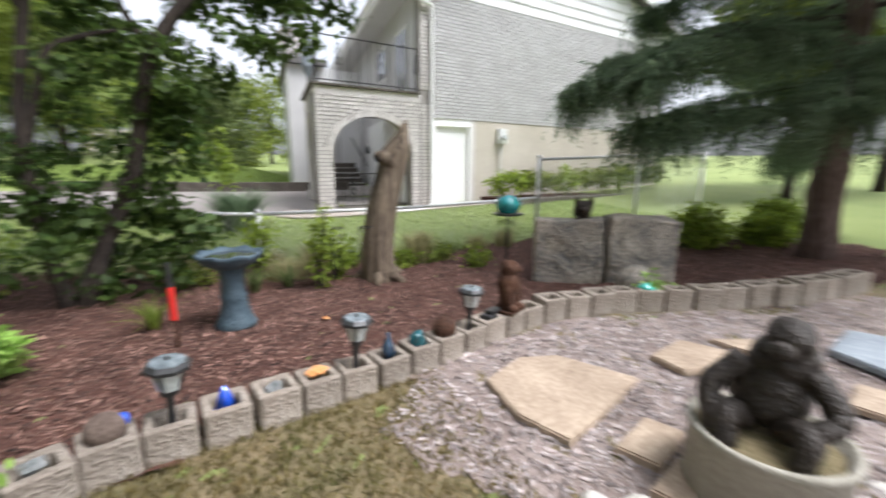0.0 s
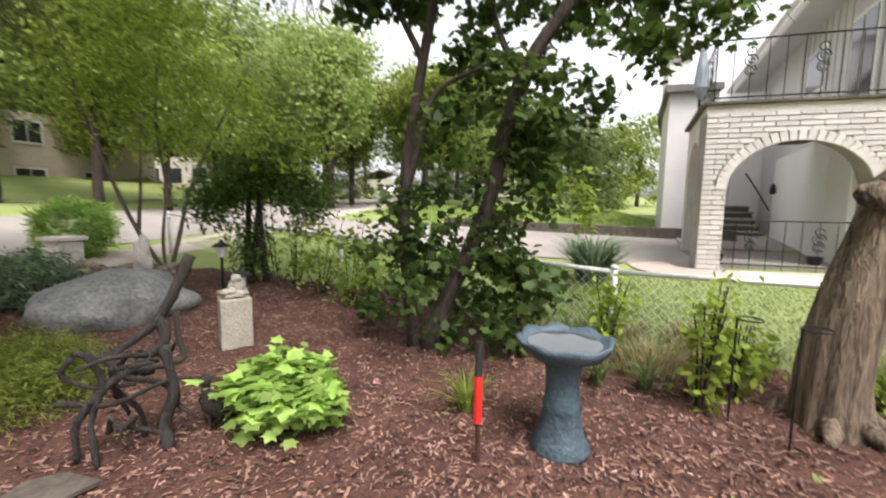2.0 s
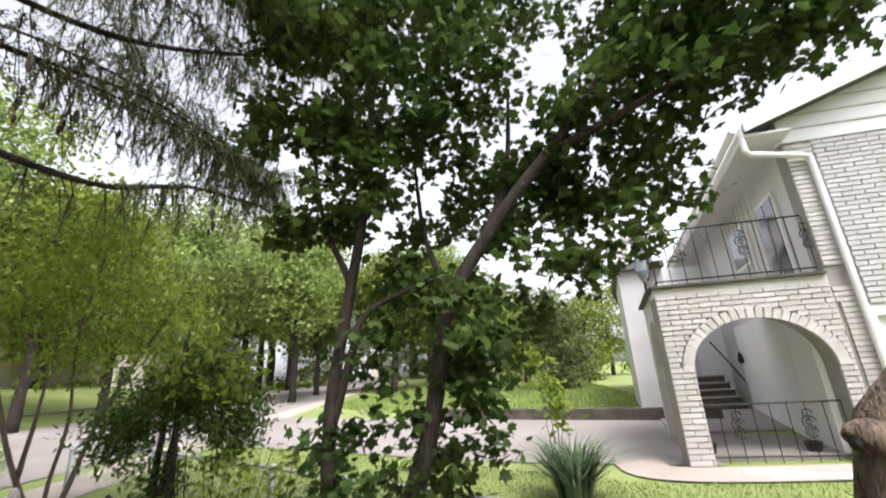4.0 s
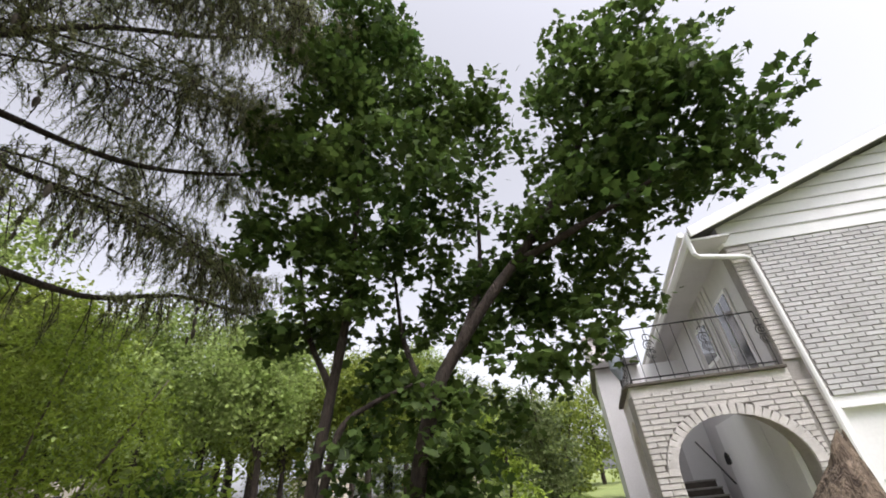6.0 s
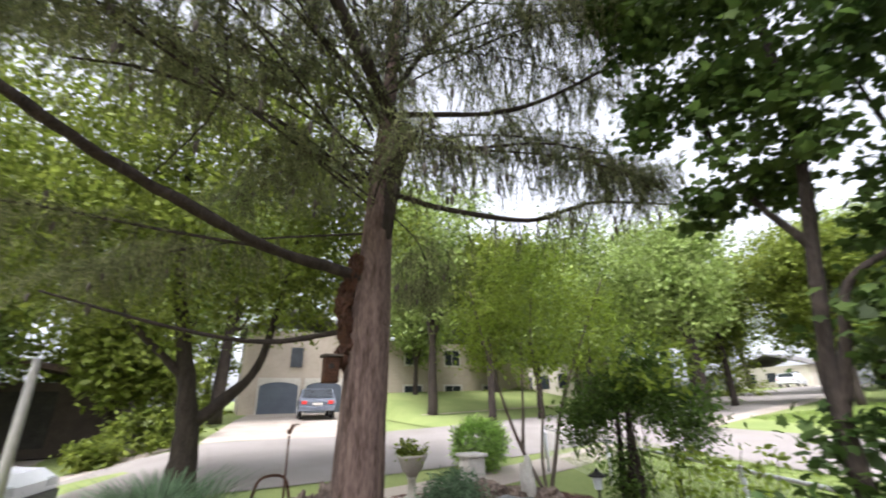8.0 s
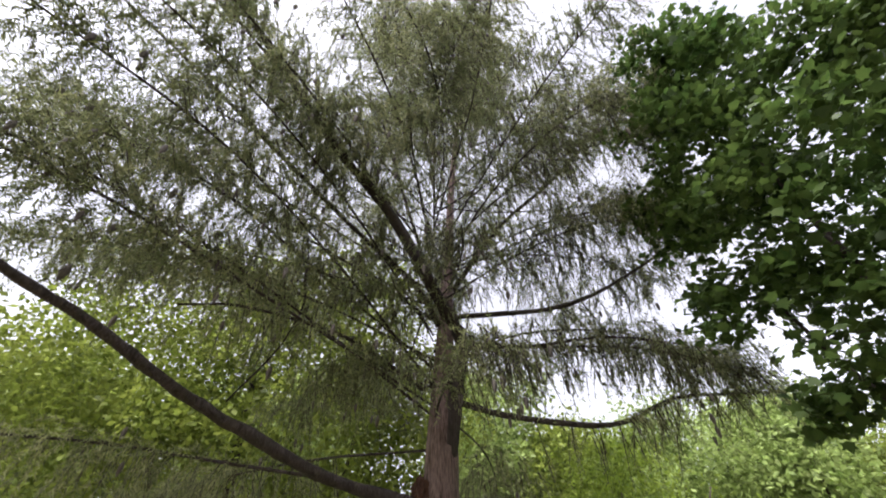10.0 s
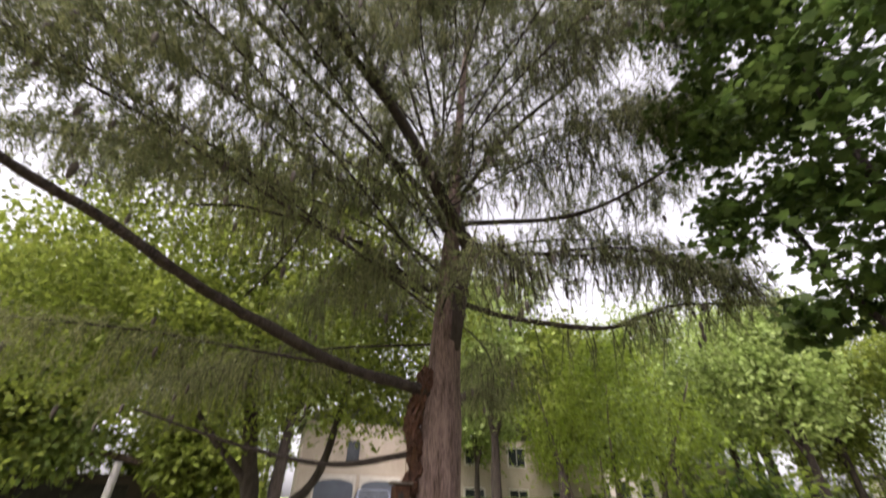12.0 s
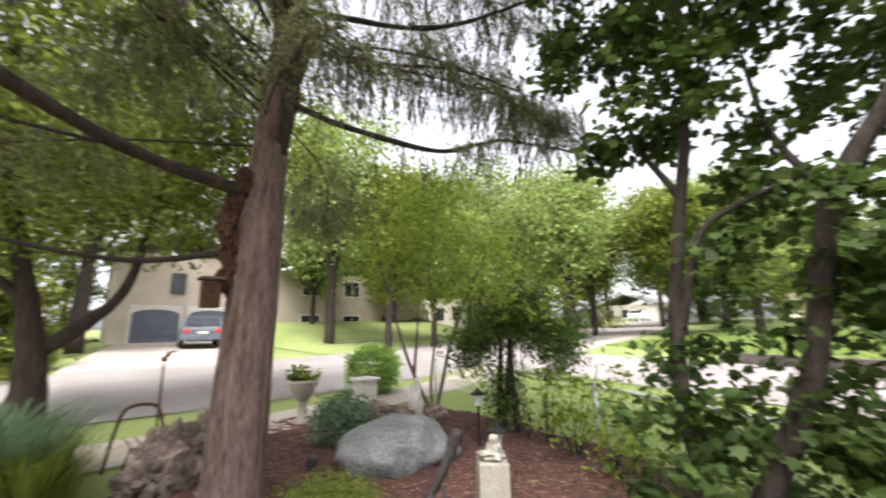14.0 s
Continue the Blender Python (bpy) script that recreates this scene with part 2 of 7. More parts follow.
def lathe(profile, seg=24):
    """A turned body from (radius, height) pairs."""
    bm = bmesh.new()
    rings = []
    for r, z in profile:
        rings.append([bm.verts.new((r * math.cos(a), r * math.sin(a), z)) for a in (2 * math.pi * i / seg for i in range(seg))])
    for a, b in zip(rings, rings[1:]):
        for i in range(seg):
            bm.faces.new((a[i], a[(i + 1) % seg], b[(i + 1) % seg], b[i]))
    bm.faces.new(rings[0][::-1])
    bm.faces.new(rings[-1])
    return bm


def smooth_line(pts, n):
    """Catmull-Rom points along a polyline."""
    p = [Vector(q) for q in pts]
    p = [2 * p[0] - p[1]] + p + [2 * p[-1] - p[-2]]
    out = []
    for i in range(1, len(p) - 2):
        for k in range(n):
            t = k / n
            out.append(0.5 * ((2 * p[i]) + (p[i + 1] - p[i - 1]) * t + (2 * p[i - 1] - 5 * p[i] + 4 * p[i + 1] - p[i + 2]) * t * t + (3 * p[i] - p[i - 1] - 3 * p[i + 1] + p[i + 2]) * t**3))
    out.append(p[-2])
    return out


def tube(pts, r0, r1, seg=8, rough=0.0, bm=None, power=1.0):
    """A tapering tube along points."""
    bm = bm or bmesh.new()
    rings = []
    n = len(pts)
    for i, p in enumerate(pts):
        d = (Vector(pts[min(i + 1, n - 1)]) - Vector(pts[max(i - 1, 0)])).normalized()
        u = d.orthogonal().normalized() if i == 0 else (u - d * u.dot(d)).normalized()
        v = d.cross(u)
        r = r0 + (r1 - r0) * (i / max(n - 1, 1)) ** power
        ring = []
        for k in range(seg):
            a = 2 * math.pi * k / seg
            q = Vector(p) + (u * math.cos(a) + v * math.sin(a)) * r * (1 + rough * noise.noise(Vector((k * 1.7, i * 0.6, r * 9 + n))))
            ring.append(bm.verts.new(q))
        rings.append(ring)
    for a, b in zip(rings, rings[1:]):
        for k in range(seg):
            bm.faces.new((a[k], a[(k + 1) % seg], b[(k + 1) % seg], b[k]))
    bm.faces.new(rings[0][::-1])
    bm.faces.new(rings[-1])
    return bm


def ball(rx, ry, rz, cx=0, cy=0, cz=0, sub=3, lump=0.0, freq=1.5, seed=0.0):
    bm = bmesh.new()
    bmesh.ops.create_icosphere(bm, subdivisions=sub, radius=1)
    for v in bm.verts:
        k = 1 + lump * noise.fractal(v.co * freq + Vector((seed, seed * 1.3, 0)), 1.0, 2.0, 4)
        v.co = Vector((v.co.x * rx * k + cx, v.co.y * ry * k + cy, v.co.z * rz * k + cz))
    return bm


def join(*bms):
    out = bmesh.new()
    for b in bms:
        me = bpy.data.meshes.new("tmp")
        b.to_mesh(me)
        b.free()
        out.from_mesh(me)
        bpy.data.meshes.remove(me)
    return out


def ground_z(x, y):
    """The garden is level; the land around it rises gently."""
    r = math.hypot(x - 0.3, y - 3)
    k = min(1.0, max(0.0, (-4.0 - x) / 3)) * min(1.0, max(0.0, (2.0 - y) / 4))
    dip = 0.42 * k * min(1.0, max(0.0, (r - 5) / 3)) * min(1.0, max(0.0, (20 - r) / 7))
    return 0.042 * (1 - 0.95 * k) * min(max(0.0, r - 2), 60) - dip


def ground_array(p):
    k = np.clip((-4.0 - p[:, 0]) / 3, 0, 1) * np.clip((2.0 - p[:, 1]) / 4, 0, 1)
    r = np.hypot(p[:, 0] - 0.3, p[:, 1] - 3)
    dip = 0.42 * k * np.clip((r - 5) / 3, 0, 1) * np.clip((20 - r) / 7, 0, 1)
    return 0.042 * (1 - 0.95 * k) * np.clip(r - 2, 0, 60) - dip


def inside(p, poly):
    """Which of the points p lie inside a polygon."""
    x, y = p[:, 0], p[:, 1]
    res = np.zeros(len(p), bool)
    for (x0, y0), (x1, y1) in zip(poly, poly[1:] + poly[:1]):
        if y0 != y1:
            res ^= ((y0 > y) != (y1 > y)) & (x < (x1 - x0) * (y - y0) / (y1 - y0) + x0)
    return res


def patch(name, poly, step, lift, mat_, label, rough=0.0, category="ground"):
    """A piece of ground over a polygon, on the land's shape."""
    xs, ys = [q[0] for q in poly], [q[1] for q in poly]
    nx, ny = int((max(xs) - min(xs)) / step) + 2, int((max(ys) - min(ys)) / step) + 2
    gx, gy = np.meshgrid(min(xs) + step * np.arange(nx), min(ys) + step * np.arange(ny))
    p = np.stack([gx.ravel(), gy.ravel()], 1)
    wob = p + 0.06 * np.stack([np.sin(p[:, 1] * 7) + np.sin(p[:, 0] * 11), np.sin(p[:, 0] * 6 + 1) + np.sin(p[:, 1] * 13)], 1)
    rng = np.random.default_rng(5)
    z = ground_array(p) + lift + rough * rng.normal(size=len(p))
    i = (np.arange(ny - 1)[:, None] * nx + np.arange(nx - 1)).ravel()
    keep = inside(wob[i] + step / 2, poly)
    i = i[keep]
    f = np.stack([i, i + 1, i + nx + 1, i + nx], 1)
    used, inv = np.unique(f, return_inverse=True)
    ob = quick_mesh(name, np.column_stack([p, z])[used], inv.reshape(f.shape), mat_)
    return tagged(ob, label, category, kind="structure")


def strip(name, line, width, lift, mat_, label, category):
    """A band of paving along a line, on the land's shape."""
    pts = smooth_line([(x, y, 0) for x, y in line], 14)
    verts, faces = [], []
    for i, p in enumerate(pts):
        d = pts[min(i + 1, len(pts) - 1)] - pts[max(i - 1, 0)]
        s = Vector((-d.y, d.x, 0)).normalized()
        for k in range(7):
            q = p + s * width * (k / 6 - 0.5)
            verts.append((q.x, q.y, ground_z(q.x, q.y) + lift))
    for i in range(len(pts) - 1):
        for k in range(6):
            a = i * 7 + k
            faces.append((a, a + 1, a + 8, a + 7))
    return tagged(flat_mesh(name, verts, faces, mat_), label, category, kind="structure")


# ---- foliage ----
MAPLE_LEAF = np.array([(0, 0), (0.28, 0.12), (0.55, 0.08), (0.42, 0.36), (0.62, 0.62), (0.30, 0.62), (0, 1.0), (-0.30, 0.62), (-0.62, 0.62), (-0.42, 0.36), (-0.55, 0.08), (-0.28, 0.12)])
OVAL_LEAF = np.array([(0, 0), (0.26, 0.3), (0.24, 0.65), (0, 1.0), (-0.24, 0.65), (-0.26, 0.3)])
DIAMOND_LEAF = np.array([(0, 0), (0.32, 0.5), (0, 1.0), (-0.32, 0.5)])
SLIM_LEAF = np.array([(0, 0), (0.1, 0.4), (0, 1.0), (-0.1, 0.4)])


def leaves(name, centres, size, shape, mat_, parent, rng, droop=0.5, up=0.6, label=""):
    """Many leaves as one mesh: each a small bent blade about its point."""
    n, k = len(centres), len(shape)
    nrm = rng.normal(size=(n, 3))
    nrm[:, 2] = np.abs(nrm[:, 2]) + up
    nrm /= np.linalg.norm(nrm, axis=1)[:, None]
    t = rng.normal(size=(n, 3))
    t[:, 2] -= droop
    t -= nrm * (t * nrm).sum(1)[:, None]
    t /= np.linalg.norm(t, axis=1)[:, None]
    s = np.cross(nrm, t)
    sz = size * rng.uniform(0.6, 1.25, n)
    co = centres[:, None, :] + sz[:, None, None] * (shape[None, :, 0, None] * s[:, None, :] + shape[None, :, 1, None] * t[:, None, :] - 0.22 * (np.abs(shape[None, :, 0, None]) + shape[None, :, 1, None] ** 2) * nrm[:, None, :])
    return quick_mesh(name, co.reshape(-1, 3), np.arange(n * k).reshape(n, k), mat_, parent, label)


def clumped(blobs, count, rng, clump=0.3, per=40, shell=0.55):
    """Leaf points in clumps, most of them near the skin of a set of ellipsoids (x, y, z, rx, ry, rz)."""
    vol = np.array([b[3] * b[4] * b[5] for b in blobs]) ** 0.75
    out = []
    for b, k in zip(blobs, (count * vol / vol.sum()).astype(int)):
        m = max(3, k // per)
        d = rng.normal(size=(m, 3))
        d /= np.linalg.norm(d, axis=1)[:, None]
        r = shell + (1.05 - shell) * rng.random(m) ** 0.7
        c = np.array(b[:3]) + d * r[:, None] * np.array(b[3:])
        pick = rng.integers(0, m, k)
        out.append(c[pick] + rng.normal(size=(k, 3)) * clump * np.array((1, 1, 0.7)))
    return np.concatenate(out)


def tree(name, label, x, y, stems, blobs, count, size, shape, lmat, bark, seed, clump=0.3, per=40, shell=0.5, droop=0.5, group="", twigs=0):
    """A tree: tapered stems (points, r0, r1) with limbs, and a crown of many leaves. Points are relative to its base."""
    rng = np.random.default_rng(seed)
    ob = thing(name, label, "tree", x, y, ground_z(x, y) - 0.03, group=group)
    for i, (pts, r0, r1) in enumerate(stems):
        part("trunk" if i == 0 else "limb", tube(smooth_line(pts, 5), r0, r1, 10, 0.35), bark, ob, smooth=True)
    cen = clumped(blobs, count, rng, clump, per, shell)
    leaves("crown", cen, size, shape, lmat, ob, rng, droop)
    if twigs:
        bm = bmesh.new()
        for c in cen[rng.integers(0, len(cen), twigs)]:
            tip = Vector(c)
            pts = [tip + Vector((0, 0, 0.02)), tip * 0.85 + Vector((0, 0, -0.05)), Vector((tip.x * 0.55, tip.y * 0.55, tip.z * 0.82))]
            tube(smooth_line(pts, 3), 0.004, 0.014, 4, bm=bm)
        tagged(part("twigs", bm, bark, ob), kind="stuff")
    return ob


def bush(name, label, x, y, blobs, count, size, shape, lmat, seed, clump=0.08, per=14, shell=0.35, stems=8, up=0.6, droop=0.3, group="", category="shrub", bark=None):
    rng = np.random.default_rng(seed)
    ob = thing(name, label, category, x, y, ground_z(x, y) - 0.01, group=group)
    cen = clumped(blobs, count, rng, clump, per, shell)
    cen[:, 2] = np.maximum(cen[:, 2], 0.02)
    leaves("foliage", cen, size, shape, lmat, ob, rng, droop, up)
    for c in cen[rng.integers(0, len(cen), stems)]:
        part("stem", tube(smooth_line([(c[0] * 0.1, c[1] * 0.1, 0), (c[0] * 0.6, c[1] * 0.6, c[2] * 0.6), tuple(c)], 3), 0.007, 0.003, 5), bark or M_BARK, ob)
    return ob


def needles(twigs, rng, per=26, length=0.05, width=0.011):
    """Needle blades round a set of hanging twigs, given as arrays of start and end."""
    a, b = twigs
    n = len(a)
    t = np.tile(np.linspace(0.02, 1, per), (n, 1)) + rng.normal(size=(n, per)) * 0.02
    sag = (t * (1 - t))[..., None] * np.array((0, 0, 0.10))
    base = a[:, None, :] + (b - a)[:, None, :] * t[..., None] + sag
    ax = (b - a) / np.linalg.norm(b - a, axis=1)[:, None]
    d = rng.normal(size=(n, per, 3))
    d -= ax[:, None, :] * (d * ax[:, None, :]).sum(-1, keepdims=True)
    d /= np.linalg.norm(d, axis=-1, keepdims=True)
    d = d * 0.75 + ax[:, None, :] * 0.65
    s = np.cross(d, rng.normal(size=(n, per, 3)))
    s /= np.linalg.norm(s, axis=-1, keepdims=True)
    ln = length * rng.uniform(0.7, 1.2, (n, per, 1))
    co = np.stack([base - s * width / 2, base + s * width / 2, base + d * ln], 2).reshape(-1, 3)
    return co, np.arange(len(co)).reshape(-1, 3)


def spruce(name, label, x, y, height, r0, branches, seed, lmat, per_branch=110, needle=(26, 0.05, 0.011), hang=0.4, lean=(0, 0), reach_to=0.5, start=0.1, power=0.9, bare=(), taper=(), cones=0):
    """A spruce: trunk, long limbs given as point lists relative to the base, hanging twigs full of needles."""
    rng = np.random.default_rng(seed)
    ob = thing(name, label, "tree", x, y, ground_z(x, y) - 0.05)
    trunk = [(lean[0] * f**1.8 + 0.03 * math.sin(9 * f), lean[1] * f**1.8 + 0.03 * math.sin(7 * f) - 0.03, height * f) for f in np.linspace(0, 1, 14 if not taper else 40)]
    bm = tube(smooth_line(trunk, 3), r0, 0.025, 24 if taper else 16, 0.3, power=power)
    if taper:
        # follow the given thickness by height, with ridged bark
        zs, rs_ = [q[0] for q in taper], [q[1] for q in taper]
        for v in bm.verts:
            f = min(1.0, max(0.0, v.co.z / height))
            c = Vector((lean[0] * f**1.8 + 0.03 * math.sin(9 * f), lean[1] * f**1.8 + 0.03 * math.sin(7 * f) - 0.03, 0))
            d = Vector((v.co.x - c.x, v.co.y - c.y, 0))
            if d.length > 1e-4:
                a = math.atan2(d.y, d.x)
                k = 1 + 0.07 * noise.noise(Vector((4 * math.cos(a), 4 * math.sin(a), v.co.z * 0.9))) + 0.035 * math.sin(11 * a + 2 * math.sin(v.co.z * 2))
                d = d.normalized() * float(np.interp(v.co.z, zs, rs_)) * k
                v.co = Vector((c.x + d.x, c.y + d.y, v.co.z))
    part("trunk", bm, M_SPRBARK, ob, smooth=True)
    for pts, rad, tip in bare:
        part("limb", tube(smooth_line(pts, 6), rad, tip, 9, 0.35), M_BARK, ob, smooth=True)
    starts, ends = [], []
    for pts, rad, *share in branches:
        line = smooth_line(pts, 6)
        part("limb", tube(line, rad, 0.008, 7, 0.3), M_BARK, ob, smooth=True)
        line = np.array([tuple(p) for p in line])
        k = int(per_branch * (share[0] if share else 1.0) * (0.4 + 0.2 * np.linalg.norm(line[-1] - line[0])))
        f = (start + (1 - start) * rng.random(k) ** 0.8) * (len(line) - 1.001)
        i = f.astype(int)
        p = line[i] + (line[i + 1] - line[i]) * (f - i)[:, None]
        fwd = line[i + 1] - line[i]
        fwd /= np.linalg.norm(fwd, axis=1)[:, None]
        side = np.cross(fwd, (0, 0, 1.0)) * rng.choice((-1, 1), k)[:, None]
        reach = rng.uniform(0.08, reach_to, k)[:, None] * (1.15 - 0.6 * f / len(line))[:, None]
        mid = p + (side * 0.9 + fwd * 0.5) * reach + rng.normal(size=(k, 3)) * 0.06
        mid[:, 2] -= 0.25 * reach[:, 0]
        starts.append(p)
        ends.append(mid)
        for _ in range(2):
            a = p + (mid - p) * rng.uniform(0.3, 1, k)[:, None]
            b = a + side * 0.06 + rng.normal(size=(k, 3)) * 0.07
            b[:, 2] -= hang * rng.uniform(0.3, 1.1, k)
            starts.append(a)
            ends.append(b)
    co, f = needles((np.concatenate(starts), np.concatenate(ends)), rng, *needle)
    quick_mesh("needles", co, f, lmat, ob)
    s, e = np.concatenate(starts), np.concatenate(ends)
    w = np.array((0.0035, 0.0035, 0))
    co = np.stack([s - w, s + w, e], 1).reshape(-1, 3)
    tagged(quick_mesh("twigs", co, np.arange(len(co)).reshape(-1, 3), M_BARK, ob), kind="stuff")
    if cones:
        # small hanging cones at the twig ends
        tips = e[rng.integers(0, len(e), cones)]
        prof = ((0.0, 0.006), (-0.02, 0.017), (-0.05, 0.019), (-0.085, 0.012), (-0.105, 0.002))
        ring = np.array([(r * math.cos(a), r * math.sin(a), z) for z, r in prof for a in np.arange(6) * math.pi / 3])
        co = (tips[:, None, :] + ring[None] * rng.uniform(0.7, 1.2, (cones, 1, 1))).reshape(-1, 3)
        q = np.array([(k * 6 + m, k * 6 + (m + 1) % 6, k * 6 + 6 + (m + 1) % 6, k * 6 + 6 + m) for k in range(len(prof) - 1) for m in range(6)])
        f = (np.arange(cones)[:, None, None] * len(ring) + q[None]).reshape(-1, 4)
        tagged(quick_mesh("cones", co, f, M_STEP, ob, "small brown hanging cones"), kind="stuff")
    return ob

# ---- ground ----
rings = [0, 0.6, 1.2, 2, 2.6, 3.4, 4.4, 6, 8, 11, 15, 20, 28, 40, 62, 100, 200, 500, 1500]
gv, gf = [(0.3, 3, -0.012)], []
for r in rings[1:]:
    for k in range(64):
        a = 2 * math.pi * k / 64
        x, y = 0.3 + r * math.cos(a), 3 + r * math.sin(a)
        gv.append((x, y, ground_z(x, y) - 0.012))
for k in range(64):
    gf.append((0, 1 + k, 1 + (k + 1) % 64))
for j in range(len(rings) - 2):
    for k in range(64):
        a, b = 1 + j * 64 + k, 1 + j * 64 + (k + 1) % 64
        gf.append((a, a + 64, b + 64, b))
tagged(flat_mesh("ground", gv, gf, M_LAWN), "green mown lawn rolling gently away", "lawn", kind="structure")

BLOCK_LINE = [(-1.3, 2.42), (-0.74, 2.40), (-0.44, 2.45), (-0.07, 2.57), (0.37, 2.62), (0.76, 2.66), (1.17, 2.70), (1.61, 2.77), (2.05, 2.85), (2.55, 2.9), (3.27, 2.68), (3.9, 2.28), (4.66, 1.95), (5.3, 1.8)]
FENCE_LINE = [(-7.3, 8.6), (-0.3, 6.35), (0.94, 5.83), (2.6, 5.5), (4.7, 5.3)]
BED = [(x, y + 0.11) for x, y in BLOCK_LINE[::-1]] + [(-1.7, 2.2), (-2.6, 1.5), (-4.1, 2.3), (-5.2, 3.4), (-6.1, 4.6), (-5.8, 6.4), (-4.6, 7.0), (-3.4, 7.0), (-2.0, 6.75), (-0.3, 6.2), (0.94, 5.72), (2.6, 5.4), (4.7, 5.2), (6.6, 4.2), (7.6, 2.4), (6.2, 1.5)]
PATIO = [(0.95, 2.35), (1.4, 2.78), (2.1, 2.86), (2.6, 2.88), (3.3, 2.6), (3.9, 2.2), (4.7, 1.9), (6.5, 1.3), (7.0, -3), (0.6, -3.5), (0.7, 0.2), (1.35, 1.5)]
WORN = [(-1.4, 2.5), (-0.7, 2.55), (-0.3, 2.7), (0.9, 2.9), (1.5, 3.0), (2.6, 3.1), (3.4, 2.85), (4.7, 2.2), (5.6, 1.9), (5, -4.5), (0.8, -4.6), (-4, -4), (-4, 0.6), (-2.4, 1.8)]
patch("mulch", BED, 0.06, 0.004, M_MULCH, "bed of dark red-brown bark mulch", 0.008)
patch("gravel", PATIO, 0.07, 0.0, M_GRAVEL, "patio floor of pinkish pea gravel", 0.005)
patch("worn_lawn", WORN, 0.07, -0.007, M_WORN, "thin worn lawn with bare brown earth", 0.004, "lawn")

STREET = [(-10.7, -70), (-11.1, -25), (-11.6, 0), (-12.1, 9), (-14.2, 20), (-18, 42), (-24, 72), (-33, 110)]
strip("road", [(x + 0.5, y) for x, y in STREET], 7.2, 0.006, M_ROAD, "pale sun-bleached asphalt residential street", "road")
strip("sidewalk", [(-4.6, -30), (-4.9, -8), (-5.5, 0.5), (-6.6, 7.6), (-8.2, 14), (-9.4, 19), (-12, 32), (-19, 62)], 1.1, 0.004, M_CONC, "pale concrete sidewalk across the lawn", "sidewalk")
strip("neighbour_driveway", [(-14.6, 4.6), (-19, 5.2), (-24, 5.9), (-29.4, 6.8)], 5.6, 0.012, M_CONC, "pale concrete driveway rising to a garage", "driveway")
strip("side_driveway", [(-14.5, 0.2), (-18, -2.2), (-21, -4)], 3.6, 0.012, M_CONC, "short concrete driveway to a dark garage", "driveway")
strip("far_sidewalk", [(-18.25, 10.7), (-18.5, 13), (-19.1, 18), (-19.7, 23.4)], 0.5, 0.30, M_CONC, "narrow concrete walk across a lawn", "sidewalk")
strip("house_driveway", [(3.4, 11.8), (0, 12.4), (-4, 13.3), (-9.8, 14.3)], 4.6, 0.012, M_ROAD, "grey asphalt driveway beside the house", "driveway")
strip("house_walk", [(8.6, 9.0), (5.6, 9.05), (2.4, 9.15), (1.9, 9.9)], 0.7, 0.016, M_CONC, "concrete walk along the house wall", "path")
kerb = thing("retaining_kerb", "low brown timber retaining kerb beside the driveway", "kerb")
kl = smooth_line([(4.5, 13.4, 0), (0.2, 14.7, 0), (-3.4, 15.7, 0)], 5)
for a, b in zip(kl, kl[1:]):
    d = (b - a).to_2d()
    m = pose((a.x + b.x) / 2, (a.y + b.y) / 2, ground_z(a.x, a.y) + 0.12, 0, 0, math.degrees(math.atan2(d.y, d.x)))
    bm = box(-d.length / 2 + 0.005, d.length / 2 - 0.005, -0.1, 0.1, -0.2, 0.16, 0.01)
    bm.transform(m)
    part("timber", bm, M_STEP, kerb)

# loose cover: chips, pebbles, grass
rng0 = np.random.default_rng(11)


def scatter(poly, count, rng, focus=None):
    xs, ys = [q[0] for q in poly], [q[1] for q in poly]
    p = np.stack([rng.uniform(min(xs), max(xs), count * 3), rng.uniform(min(ys), max(ys), count * 3)], 1)
    p = p[inside(p, poly)]
    if focus:
        w = np.exp(-np.hypot(p[:, 0] - focus[0], p[:, 1] - focus[1]) / focus[2])
        p = p[rng.random(len(p)) < w]
    return p[:count]


def chips(name, p, size, mat_, label, lift, thick=0.25):
    """Flat splinters or stones strewn over the ground."""
    n = len(p)
    a = rng0.uniform(0, 2 * math.pi, n)
    ln, wd = size * rng0.uniform(0.4, 1.9, n), size * rng0.uniform(0.18, 0.6, n)
    u = np.stack([np.cos(a), np.sin(a), rng0.normal(size=n) * 0.22], 1)
    v = np.stack([-np.sin(a), np.cos(a), rng0.normal(size=n) * 0.22], 1)
    c = np.column_stack([p, ground_array(p) + lift + rng0.random(n) * size * 0.3])
    up = np.array((0, 0, 1.0)) * (wd * thick)[:, None]
    q = [c + u * ln[:, None] * s / 2 + v * wd[:, None] * t / 2 + up * k for s, t, k in ((-1, -0.6, 0), (1, -1, 0), (1, 0.7, 0), (-1, 1, 0), (-0.8, 0, 1), (0.8, 0, 1))]
    co = np.stack(q, 1).reshape(-1, 3)
    base = np.arange(n)[:, None] * 6
    f = np.concatenate([base + np.array(k) for k in ((0, 1, 5, 4), (2, 3, 4, 5))])
    t = np.concatenate([base + np.array(k) for k in ((1, 2, 5, 5), (3, 0, 4, 4))])
    ob = quick_mesh(name, co, f, mat_)
    return tagged(ob, label, "ground cover", kind="stuff")


